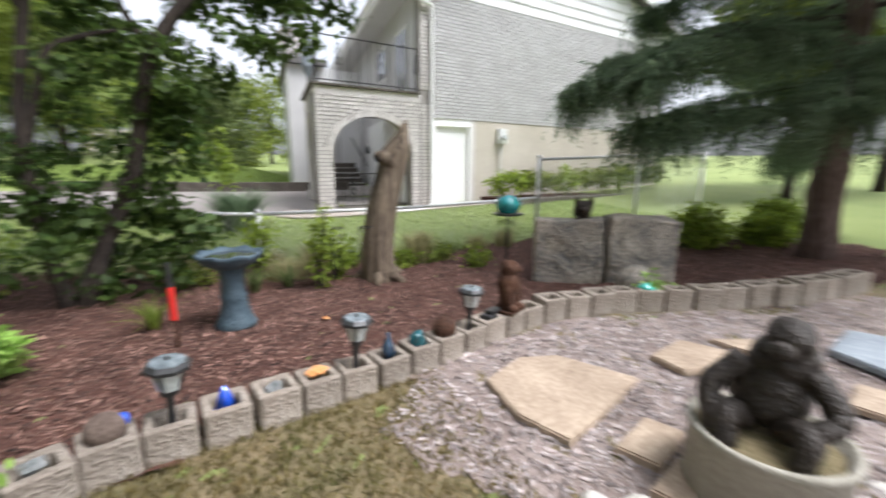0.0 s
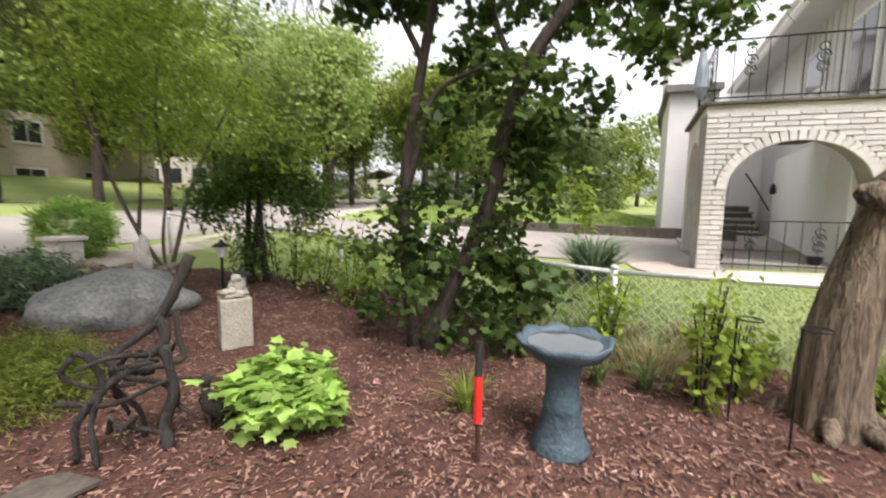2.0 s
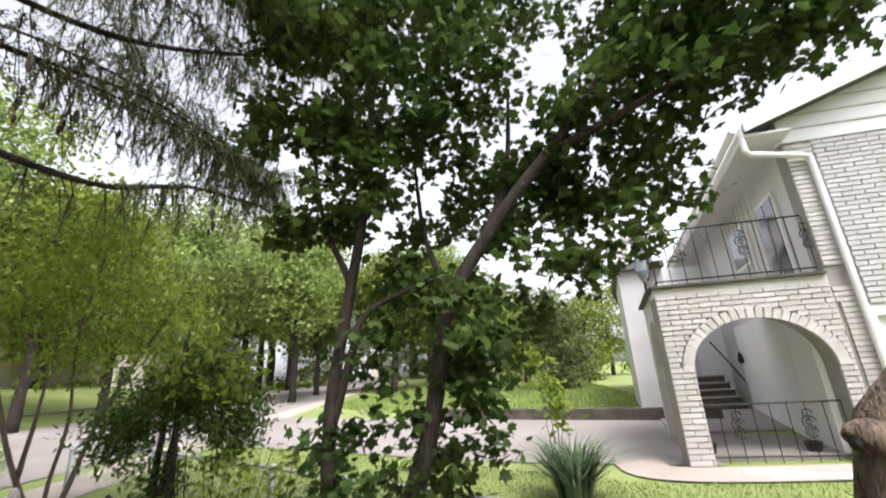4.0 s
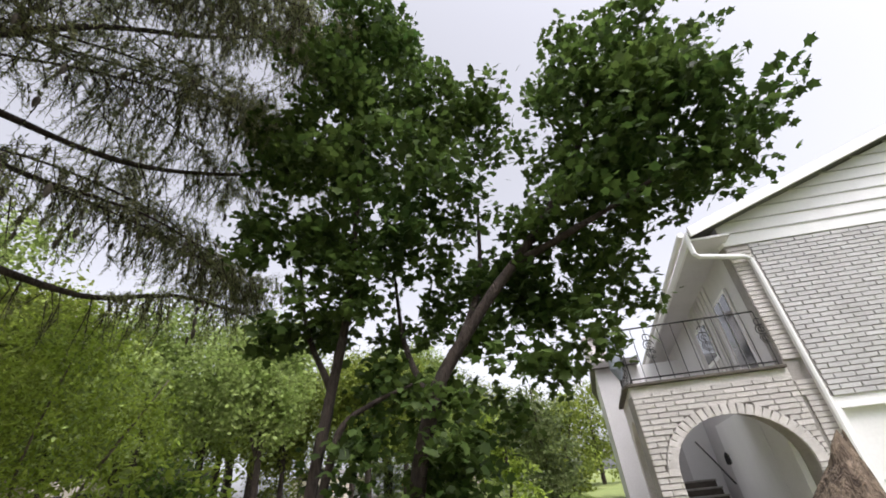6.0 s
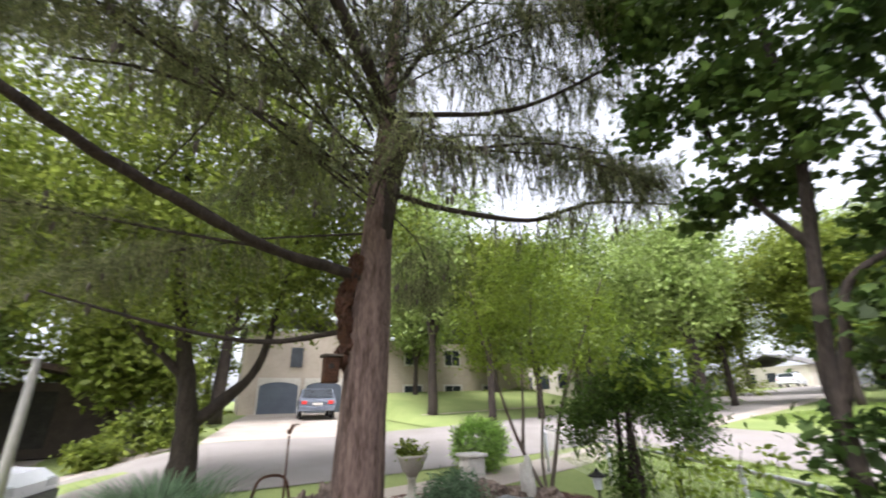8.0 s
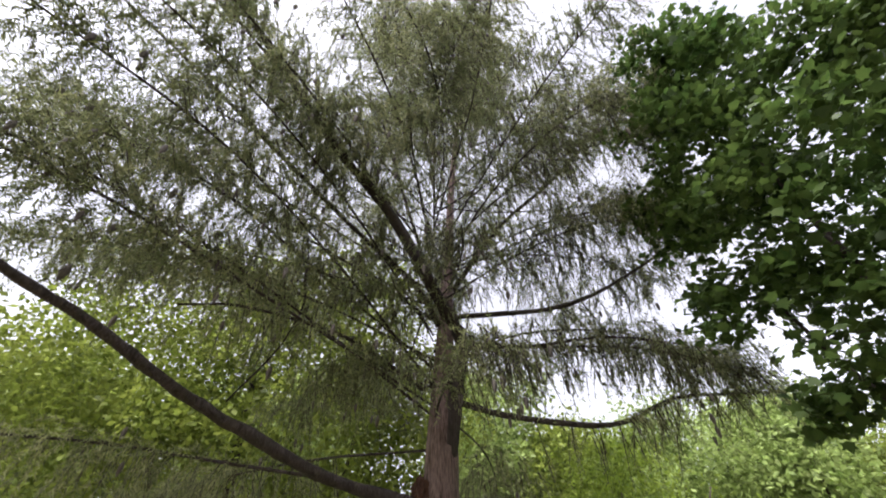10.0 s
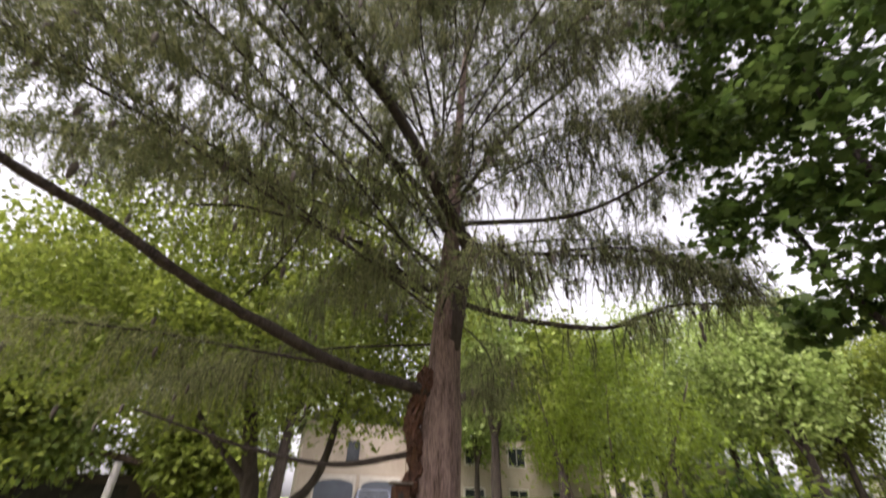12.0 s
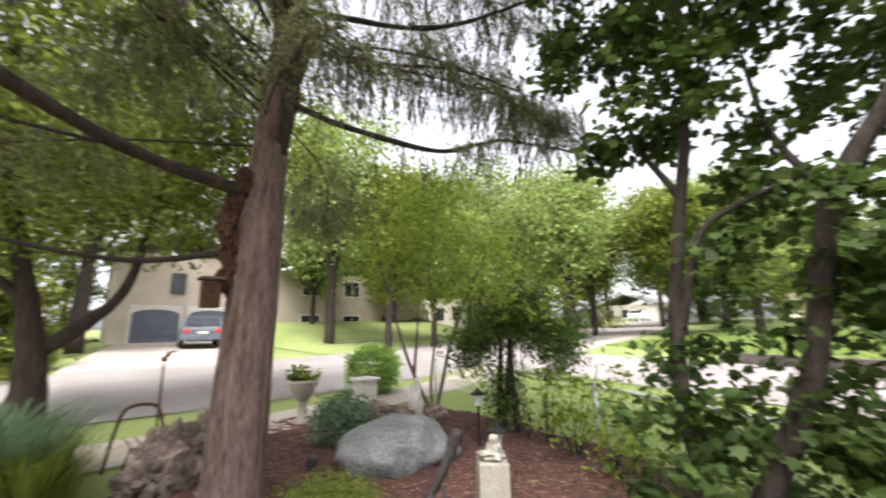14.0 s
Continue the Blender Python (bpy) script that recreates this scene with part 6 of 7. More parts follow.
# boughs over the garden side, low and drooping
big += [
    ([(0, 0, 3.6), (0.7, -1.1, 4.2), (1.5, -2.2, 4.5), (2.3, -3.2, 4.3)], 0.013), ([(0, 0, 4.2), (0.9, -1.2, 4.9), (1.8, -2.3, 5.1), (2.5, -3.1, 4.9)], 0.013),
    ([(0, 0, 3.3), (0.6, -1.3, 3.7), (1.4, -2.5, 3.8), (2.1, -3.5, 3.6)], 0.013), ([(0, 0, 5.0), (1.1, -1.3, 5.6), (2.1, -2.4, 5.6), (2.9, -3.3, 5.3)], 0.013),
    ([(0, 0, 5.6), (1.3, -0.9, 6.3), (2.3, -1.8, 6.5), (3.1, -2.6, 6.2)], 0.013), ([(0, 0, 4.8), (0.2, -1.6, 5.4), (0.5, -3.0, 5.6), (0.8, -4.2, 5.4)], 0.013),
    ([(0, 0, 6.2), (0.8, -1.8, 7.0), (1.5, -3.2, 7.2), (2.1, -4.2, 7.0)], 0.013), ([(0, 0, 5.4), (1.2, 0.4, 6.2), (2.3, 0.7, 6.6), (3.2, 0.9, 6.6)], 0.013),
    ([(0, 0, 3.0), (-0.9, -1.0, 3.1), (-1.6, -2.0, 3.0), (-2.0, -2.8, 2.8)], 0.013), ([(0, 0, 4.6), (-0.5, -1.7, 5.2), (-0.9, -3.2, 5.5), (-1.1, -4.4, 5.4)], 0.013),
    ([(0, 0, 3.9), (0.1, -1.4, 4.3), (0.2, -2.7, 4.4), (0.3, -3.8, 4.2)], 0.013), ([(0, 0, 6.6), (1.0, 0.9, 7.4), (1.9, 1.7, 7.7), (2.6, 2.3, 7.6)], 0.013),
    ([(0, 0, 5.1), (0.6, 1.2, 5.8), (1.1, 2.2, 6.0), (1.5, 3.0, 5.8)], 0.013), ([(0, 0, 4.0), (0.5, 1.2, 4.0), (0.9, 2.1, 3.9), (1.2, 2.9, 3.6)], 0.013),
    ([(0, 0, 3.8), (0.4, -1.2, 4.3), (0.9, -2.4, 4.7), (1.3, -3.3, 4.6)], 0.013), ([(0, 0, 4.4), (0.3, -1.5, 4.9), (0.7, -2.9, 5.0), (1.0, -3.9, 4.8)], 0.013),
    ([(0, 0, 5.2), (0.1, -1.8, 6.0), (0.3, -3.3, 6.2), (0.5, -4.5, 6.0)], 0.013), ([(0, 0, 4.7), (0.7, -0.8, 5.3), (1.3, -1.5, 5.6), (1.9, -2.1, 5.5)], 0.013),
    ([(0, 0, 5.8), (0.9, -0.3, 6.7), (1.7, -0.5, 7.1), (2.4, -0.7, 7.0)], 0.013), ([(0, 0, 4.9), (1.0, 0.3, 5.5), (1.9, 0.7, 5.8), (2.6, 1.0, 5.6)], 0.013),
    ([(0, 0, 3.4), (0.9, -1.6, 3.6), (1.7, -2.8, 3.6), (2.3, -3.9, 3.3)], 0.013), ([(0, 0, 5.4), (1.6, -2.2, 5.9), (2.6, -3.4, 5.7), (3.2, -4.2, 5.2)], 0.013),
    ([(0, 0, 4.6), (0.6, 0.8, 5.1), (1.2, 1.5, 5.3), (1.7, 2.1, 5.1)], 0.013), ([(0, 0, 5.4), (0.9, 0.7, 6.0), (1.6, 1.3, 6.2), (2.2, 1.9, 6.0)], 0.013),
    ([(0, 0, 6.3), (0.7, 1.1, 7.1), (1.3, 2.0, 7.4), (1.8, 2.8, 7.2)], 0.013), ([(0, 0, 5.0), (0.9, 1.3, 5.5), (1.7, 2.3, 5.6), (2.2, 3.0, 5.4)], 0.013),
    ([(0, 0, 6.0), (1.5, 0.0, 6.8), (2.6, -0.2, 7.0), (3.5, -0.4, 6.8)], 0.013), ([(0, 0, 7.2), (1.2, -0.8, 8.0), (2.2, -1.5, 8.2), (3.0, -2.1, 8.0)], 0.013),
]
rs = random.Random(17)
for i in range(64):
    zz = 3.2 + 10.2 * (i / 63) ** 0.95
    a = i * 2.399 + rs.uniform(-0.5, 0.5)
    ln = (3.9 - 0.22 * (zz - 2.7)) * rs.uniform(0.6, 1.15)
    if zz < 5.0:
        # the lowest limbs on the garden side have died back
        if -1.0 < ((a + math.pi + 0.35) % (2 * math.pi)) - math.pi < 0.9:
            ln *= 0.35
    c, s = math.cos(a), math.sin(a)
    rise = rs.uniform(-0.15, 0.35) + 0.03 * (zz - 3)
    w = rs.uniform(-0.35, 0.35)
    big.append(([(0, 0, zz), ((c - s * w) * ln * 0.3, (s + c * w) * ln * 0.3, zz + rise * ln * 0.3), ((c - s * w * 0.4) * ln * 0.7, (s + c * w * 0.4) * ln * 0.7, zz + rise * ln * 0.4), (c * ln, s * ln, zz + rise * ln * 0.25)], rs.uniform(0.006, 0.013)))
TRUNK_TAPER = [(0, 0.25), (0.3, 0.215), (1.2, 0.195), (2.3, 0.175), (2.7, 0.15), (3.4, 0.13), (4.3, 0.088), (5.6, 0.062), (8.0, 0.045), (14.5, 0.02)]
spruce("spruce", "tall old spruce with rugged reddish trunk and drooping boughs", SX, SY, 14.5, 0.235, big, 61, L_SPRUCE, 126, (22, 0.047, 0.0105), 0.38, lean=(0.15, 1.2), reach_to=0.85, start=0.24, power=0.72, bare=LONG_LIMBS, taper=TRUNK_TAPER, cones=900)
feeder = thing("bird_house", "weathered dark wooden bird house hung on a trunk", "bird house", SX + 0.05, SY - 0.27, 1.62)
part("body", box(-0.06, 0.06, -0.08, 0.04, 0, 0.2, 0.008), M_RUST, feeder)
part("roof", join(box(-0.08, 0.08, -0.1, 0.06, 0.205, 0.225, 0.004)), M_STEP, feeder)
part("hole", lathe([(0.022, 0), (0.022, 0.006)], 12), M_DARK, feeder).matrix_basis = pose(0.062, -0.03, 0.13, 0, 90, 0)
rburl = random.Random(6)
lumps = [ball(rburl.uniform(0.05, 0.085), rburl.uniform(0.05, 0.08), rburl.uniform(0.07, 0.13), rburl.uniform(-0.03, 0.06), rburl.uniform(-0.07, 0.02) + 0.05 * abs(k - 3) / 4, -0.36 + 0.115 * k, 3, 0.75, 2.6, k * 3.1) for k in range(8)]
bark_burl = part("bark_burl", join(*lumps), M_RUST, None)
bark_burl.matrix_basis = pose(SX + 0.02, SY - 0.16, 2.18)
tagged(bark_burl, "rough dark burl on the spruce trunk", "burl")

# spruce on the far side of the patio
right = []
for i in range(40):
    zz = 1.5 + 6.5 * (i / 39)
    a = i * 2.399 + 0.5
    ln = (2.9 - 0.22 * (zz - 1.5)) * rs.uniform(0.8, 1.1)
    c, s = math.cos(a), math.sin(a)
    right.append(([(0, 0, zz), (c * ln * 0.4, s * ln * 0.4, zz - 0.02), (c * ln * 0.75, s * ln * 0.75, zz - 0.12), (c * ln, s * ln, zz - 0.25)], 0.03))
right += [([(0, 0, 2.2), (-1.2, 0.2, 2.35), (-2.3, 0.4, 2.1), (-2.75, 0.5, 1.85)], 0.035), ([(0, 0, 2.6), (-1.2, 0.8, 2.5), (-2.0, 1.2, 2.1), (-2.5, 1.5, 1.85)], 0.03), ([(0, 0, 1.9), (-0.9, -0.3, 1.9), (-1.6, -0.5, 1.5)], 0.03)]
spruce("spruce", "spruce with drooping blue-green boughs beside the patio", 6.4, 2.55, 10, 0.17, right, 62, L_BLUEDK, 270, (26, 0.045, 0.013), 0.42)

# ---- street side things ----
urn = thing("urn_planter", "weathered stone pedestal urn with green plants", "planter", -5.74, 4.76, 0.15)
part("pedestal", lathe([(0.15, 0), (0.15, 0.06), (0.07, 0.1), (0.055, 0.28), (0.08, 0.33)], 18), M_PILLAR, urn, smooth=True)
part("bowl", lathe([(0.06, 0.33), (0.14, 0.42), (0.21, 0.58), (0.22, 0.62), (0.19, 0.6), (0.1, 0.58)], 24), M_PILLAR, urn, smooth=True)
rgu = np.random.default_rng(5)
leaves("plant", clumped([(0, 0, 0.68, 0.2, 0.2, 0.12)], 420, rgu, 0.05, 10, 0.3), 0.07, OVAL_LEAF, L_MID, urn, rgu)
lp = thing("stone_lantern", "small pale stone lantern pedestal on the rock edge", "garden ornament", -6.1, 6.0, 0.2)
part("base", box(-0.16, 0.16, -0.16, 0.16, 0, 0.42, 0.02), M_PALE, lp)
part("top", box(-0.2, 0.2, -0.2, 0.2, 0.425, 0.48, 0.015), M_PALE, lp)
tor = thing("iron_sculpture", "thin rusty iron bird sculpture on a pole", "sculpture", -5.7, 3.0, 0.16)
part("pole", tube([(0, 0, 0), (0, 0, 0.5), (0, 0, 0.95)], 0.014, 0.012, 7), M_RUST, tor)
part("bird", join(ball(0.09, 0.03, 0.035, 0, 0, 1.0, 2), tube([(-0.02, 0, 1.0), (-0.12, 0.05, 1.08), (-0.18, 0.08, 1.06)], 0.015, 0.005, 6), tube([(0.02, 0, 1.0), (0.1, 0.06, 1.09), (0.17, 0.1, 1.08)], 0.015, 0.005, 6)), M_RUST, tor)
arch = thing("iron_arch", "low rusty bent iron garden frame", "garden ornament", -5.0, 2.75, 0.15)
part("hoop", tube(smooth_line([(0, -0.25, 0), (0, -0.18, 0.4), (0, -0.1, 0.58), (0, 0.12, 0.58), (0, 0.2, 0.4), (0, 0.26, 0)], 5), 0.016, 0.016, 7), M_RUST, arch)
for k in range(3):
    part("prong", tube(smooth_line([(0, -0.1 + 0.1 * k, 0), (0.02, -0.05 + 0.08 * k, 0.2), (0.0, -0.12 + 0.1 * k, 0.3)], 4), 0.012, 0.006, 6), M_RUST, arch)
for x, y, h in ((-3.25, 5.85, 0.62), (-2.35, 5.15, 0.5)):
    ln = thing("garden_lantern", "black metal lantern on a short post", "garden light", x, y, ground_z(x, y), group="garden lanterns")
    part("post", tube([(0, 0, 0), (0, 0, h / 2), (0, 0, h - 0.17)], 0.014, 0.014, 7), M_IRON, ln)
    part("glass", lathe([(0.04, h - 0.17), (0.055, h - 0.06), (0.05, h - 0.05)], 6), M_FROST, ln)
    part("roof", lathe([(0.10, h - 0.05), (0.095, h - 0.035), (0.03, h), (0.01, h + 0.03)], 6), M_IRON, ln)
spot = part("spot_light", join(box(-0.05, 0.05, -0.04, 0.04, 0.05, 0.16, 0.015), tube([(0, 0, 0), (0, 0, 0.03), (0, 0, 0.06)], 0.015, 0.015, 6)), M_BLACKP, None)
spot.matrix_basis = pose(-3.85, 4.05, 0.08, 0, 15, 40)
tagged(spot, "small black garden spotlight on mulch", "garden light")
wedge = part("pale_wedge_stone", ball(0.12, 0.1, 0.3, 0, 0, 0.25, 3, 0.35, 1.2, 4), M_PALE, None)
wedge.matrix_basis = pose(-4.85, 6.15, 0.15)
tagged(wedge, "upright pale stone beside the tree", "stone")
pole = thing("utility_pole", "thin weathered leaning street pole", "pole", -7.25, -0.12, ground_z(-7.25, -0.12) - 0.05)
part("shaft", tube([(0, 0, 0), (0.0, -0.02, 1.2), (0.0, -0.04, 2.3)], 0.075, 0.05, 10), M_POLE, pole, smooth=True)
tree(
    "street_tree", "street tree with forked trunk and broad green crown", -7.65, 1.8,
    [([(0, 0, 0), (0, -0.04, 0.7), (0, -0.1, 1.3), (0.0, -0.3, 2.2), (0.0, -0.6, 3.6), (0, -0.8, 5.5)], 0.22, 0.05), ([(0, -0.05, 1.05), (0, 0.35, 1.35), (0.0, 0.85, 1.95), (0.0, 1.05, 2.9), (0.1, 1.3, 4.6)], 0.12, 0.03), ([(0, -0.15, 1.7), (0.1, -0.9, 2.4), (0.2, -1.6, 3.2)], 0.08, 0.02)],
    [(0, 0.2, 4.6, 2.4, 2.8, 1.7), (0, -1.6, 3.8, 1.7, 1.7, 1.1), (-0.3, 1.6, 3.9, 1.6, 1.5, 1.0), (0, 0, 6.2, 1.8, 2.0, 1.2), (0.2, -1.0, 2.8, 1.0, 1.2, 0.4), (0, -3.2, 3.6, 1.6, 1.5, 1.0), (0.3, -2.6, 5.0, 1.6, 1.8, 1.2), (0.2, -4.0, 4.8, 1.3, 1.3, 0.9), (0, 1.5, 3.1, 1.2, 1.2, 0.6), (-0.2, 0.6, 7.6, 2.0, 2.2, 1.3), (0, 2.4, 5.4, 1.6, 1.6, 1.2), (0, -2.6, 6.6, 1.8, 1.9, 1.2)],
    50000, 0.115, DIAMOND_LEAF, L_MID, M_BARK, 71, 0.28, 40, 0.45,
)

# neighbour's house across the street
nb = thing("neighbour_house", "tan brick house with double garage and arched windows", "house")
NG = 1.08
part("garage_wall", box(-36, -29.6, 3.4, 10.2, NG - 0.6, NG + 5.4), M_TAN, nb)
part("roof", slope(3.0, 0, 6.8, 1.7, -36.5, -29.1, 0.15), M_ROOF, nb).matrix_basis = Matrix(((0, 1, 0, 0), (1, 0, 0, 0), (0, 0, 1, NG + 5.3), (0, 0, 0, 1)))
part("roof", slope(10.6, 0, 6.8, 1.7, -36.5, -29.1, 0.15), M_ROOF, nb).matrix_basis = Matrix(((0, 1, 0, 0), (1, 0, 0, 0), (0, 0, 1, NG + 5.3), (0, 0, 0, 1)))
for y0, y1 in ((4.45, 6.85), (7.35, 9.75)):
    w = part("garage_wall_panel", arch_wall(y0 - 0.12, y1 + 0.12, y0, y1, NG - 0.1, NG + 2.3, NG + 1.72, 0.12, top_rise=0.32), M_PALE, nb)
    w.matrix_basis = Matrix(((0, 1, 0, -29.6), (1, 0, 0, 0), (0, 0, 1, 0), (0, 0, 0, 1)))
    gd = part("garage_door", box(-29.59, -29.5, y0 + 0.005, y1 - 0.005, NG - 0.1, NG + 2.08), M_GARAGE, nb, "blue-grey panelled garage door")
    for k in range(4):
        for j in range(4):
            part("door_panel", box(-29.498, -29.48, y0 + 0.1 + 0.56 * j, y0 + 0.58 + 0.56 * j, NG + 0.05 + 0.42 * k, NG + 0.38 + 0.42 * k, 0.005), M_GARAGE, gd)
part("window", box(-29.59, -29.54, 6.2, 7.0, NG + 3.0, NG + 4.3), M_PANE, nb)
part("main_wall", box(-36, -26.6, 10.25, 24, NG - 0.6, NG + 4.6), M_TAN, nb)
part("roof", slope(10.0, 0, 17.1, 2.3, -36.6, -25.9, 0.2), M_ROOF, nb).matrix_basis = Matrix(((0, 1, 0, 0), (1, 0, 0, 0), (0, 0, 1, NG + 4.55), (0, 0, 0, 1)))
part("roof", slope(24.4, 0, 17.1, 2.3, -36.6, -25.9, 0.2), M_ROOF, nb).matrix_basis = Matrix(((0, 1, 0, 0), (1, 0, 0, 0), (0, 0, 1, NG + 4.55), (0, 0, 0, 1)))
for y in (13.9, 17.0, 20.2):
    fr = part("window_frame", box(-26.595, -26.53, y - 0.75, y + 0.75, NG + 1.05, NG + 1.75, 0.01), M_PALE, nb, "white basement window frame")
    part("pane", box(-26.529, -26.515, y - 0.62, y - 0.03, NG + 1.15, NG + 1.65), M_PANE, fr)
    part("pane", box(-26.529, -26.515, y + 0.03, y + 0.62, NG + 1.15, NG + 1.65), M_PANE, fr)
    cap = part("arched_lintel", arch_wall(y - 0.95, y + 0.95, y - 0.8, y + 0.8, NG + 1.8, NG + 2.75, NG + 1.82, 0.12), M_PALE, nb)
    cap.matrix_basis = Matrix(((0, 1, 0, -26.73), (1, 0, 0, 0), (0, 0, 1, 0), (0, 0, 0, 1)))
    fr = part("window_frame", box(-26.595, -26.54, y - 0.7, y + 0.7, NG + 2.95, NG + 4.2, 0.01), M_PALE, nb, "white upper window frame")
    part("pane", box(-26.539, -26.525, y - 0.58, y - 0.03, NG + 3.06, NG + 4.1), M_PANE, fr)
    part("pane", box(-26.539, -26.525, y + 0.03, y + 0.58, NG + 3.06, NG + 4.1), M_PANE, fr)
bank = bmesh.new()
cols = [(-15.35, 0.0), (-16.2, 0.12), (-18.2, 0.26), (-20.5, 0.62), (-23.5, 1.0), (-26.4, 1.18), (-26.65, 1.18)]
rows_ = [[bank.verts.new((x - 0.16 * (y - 10) * (1 - i / 6), y, ground_z(x, y) + 0.02 + (h - 0.06 if i == 0 else h) * (1.0 if 10.2 < y < 24 else 0.0))) for i, (x, h) in enumerate(cols)] for y in (9.7, 10.3, 12, 14, 17, 20, 23, 26)]
for a, b in zip(rows_, rows_[1:]):
    for i in range(len(cols) - 1):
        bank.faces.new((a[i], b[i], b[i + 1], a[i + 1]))
tagged(part("lawn_bank", bank, M_LAWN, None, smooth=True), "sloping mown lawn before the tan house", "lawn", kind="structure")
dk = thing("brown_house", "dark brown wooden house with wide dark garage", "house", 0, 0, 0.4)
part("wall", box(-26, -19.2, -12, -0.9, -0.3, 2.1), M_BROWNH, dk)
part("roof", slope(-12.6, 1.95, -6.5, 3.2, -26.5, -18.6, 0.2), M_SPRBARK, dk).matrix_basis = Matrix(((0, 1, 0, 0), (1, 0, 0, 0), (0, 0, 1, 0), (0, 0, 0, 1)))
part("roof", slope(-0.4, 1.95, -6.5, 3.2, -26.5, -18.6, 0.2), M_SPRBARK, dk).matrix_basis = Matrix(((0, 1, 0, 0), (1, 0, 0, 0), (0, 0, 1, 0), (0, 0, 0, 1)))
part("garage_door", box(-19.2, -19.15, -6.5, -2.8, 0.0, 1.8), M_DARK, dk)


def car(name, label, x, y, rz, paint, ln, wd, ht, hood, group=""):
    ob = thing(name, label, "car", x, y, ground_z(x, y) + 0.01, rz)
    r = 0.33
    prof = [(-ln / 2, 0.35), (-ln / 2, 0.8), (-ln / 2 + 0.15, 0.92), (-ln * 0.30, ht * 0.97), (-ln * 0.05, ht), (ln * 0.10, ht * 0.97), (ln * 0.24, hood), (ln / 2 - 0.25, hood - 0.08), (ln / 2, hood - 0.25), (ln / 2, 0.35)]
    bm = bmesh.new()
    lay = []
    for w, k in ((-wd / 2, 1), (-wd / 2 + 0.06, 0), (wd / 2 - 0.06, 0), (wd / 2, 1)):
        lay.append([bm.verts.new((px, w * (0.86 if pz > hood + 0.05 else 1.0), pz - (0.03 if k else 0))) for px, pz in prof])
    for a, b in zip(lay, lay[1:]):
        for i in range(len(prof)):
            j = (i + 1) % len(prof)
            bm.faces.new((a[i], a[j], b[j], b[i]))
    bm.faces.new(lay[0][::-1])
    bm.faces.new(lay[-1])
    body = part("body", bm, paint, ob)
    w = wd * 0.43
    for s in (1, -1):
        bm = bmesh.new()
        q = [bm.verts.new(c) for c in ((-ln * 0.28, s * (w + 0.012), ht * 0.9), (ln * 0.09, s * (w + 0.012), ht * 0.9), (ln * 0.2, s * (w + 0.045), hood + 0.06), (-ln * 0.38, s * (w + 0.045), hood + 0.06))]
        bm.faces.new(q)
        part("side_window", bm, M_PANE, body)
    bm = bmesh.new()
    bm.faces.new([bm.verts.new(c) for c in ((ln * 0.115, -w * 0.9, ht * 0.95), (ln * 0.115, w * 0.9, ht * 0.95), (ln * 0.248, w * 0.98, hood + 0.03), (ln * 0.248, -w * 0.98, hood + 0.03))])
    part("windscreen", bm, M_PANE, body)
    bm = bmesh.new()
    bm.faces.new([bm.verts.new(c) for c in ((-ln * 0.315, -w * 0.9, ht * 0.95), (-ln * 0.315, w * 0.9, ht * 0.95), (-ln / 2 + 0.2, w * 0.98, 1.0), (-ln / 2 + 0.2, -w * 0.98, 1.0))])
    part("rear_window", bm, M_PANE, body)
    for s in (1, -1):
        part("tail_light", box(-ln / 2 - 0.02, -ln / 2 + 0.05, s * wd * 0.36 - 0.12, s * wd * 0.36 + 0.12, 0.68, 0.84, 0.01), M_RED, body)
        part("headlight", box(ln / 2 - 0.06, ln / 2 + 0.02, s * wd * 0.36 - 0.14, s * wd * 0.36 + 0.14, hood - 0.36, hood - 0.22, 0.01), M_FROST, body)
    part("bumper", box(ln / 2 - 0.05, ln / 2 + 0.06, -wd * 0.48, wd * 0.48, 0.34, 0.55, 0.03), M_BLACKP, body)
    part("bumper", box(-ln / 2 - 0.06, -ln / 2 + 0.05, -wd * 0.48, wd * 0.48, 0.34, 0.58, 0.03), paint, body)
    part("number_plate", box(-ln / 2 - 0.075, -ln / 2 - 0.062, -0.24, 0.24, 0.62, 0.74), M_PALE, body)
    for px in (-ln * 0.31, ln * 0.31):
        for s in (1, -1):
            wh = part("wheel", lathe([(0.2, -0.11), (r, -0.1), (r, 0.1), (0.2, 0.11)], 24), M_TYRE, ob)
            wh.matrix_basis = pose(px, s * (wd / 2 - 0.09), r, 90)
            part("rim", lathe([(0.05, -0.115), (0.2, -0.118), (0.2, 0.118), (0.05, 0.115)], 16), M_GALV, wh)
    return ob


car("sedan", "dark grey car parked on a pale driveway", -24.3, 7.0, 172, M_CARG, 4.5, 1.8, 1.5, 0.98)
car("pickup", "white pickup parked at the kerb", -10.3, -2.75, 80, M_CARW, 4.6, 1.8, 1.5, 0.98)
for i, (x, y, m_) in enumerate(((-17.5, 52, M_CARW), (-15, 58, M_CARG), (-24.5, 60, M_CARW))):
    car("parked_car", "distant car parked along the street", x, y, 100, m_, 4.4, 1.8, 1.5, 1.0)
for x, y, r in ((-15.8, 0.5, 0.9), (-17.4, 0.9, 0.7), (-14.9, -0.6, 0.5), (-25.6, 19.5, 0.8), (-25.6, 22.5, 0.9), (-26, 11.4, 0.7)):
    bush("hedge_shrub", "rounded green foundation shrub", x, y, [(0, 0, r * 0.75, r * 1.2, r * 1.2, r * 0.75)], 1100, 0.18, OVAL_LEAF, L_MID, int(x * -10), 0.14, 14, 0.6, 3, group="foundation shrubs")

# ---- background trees ----


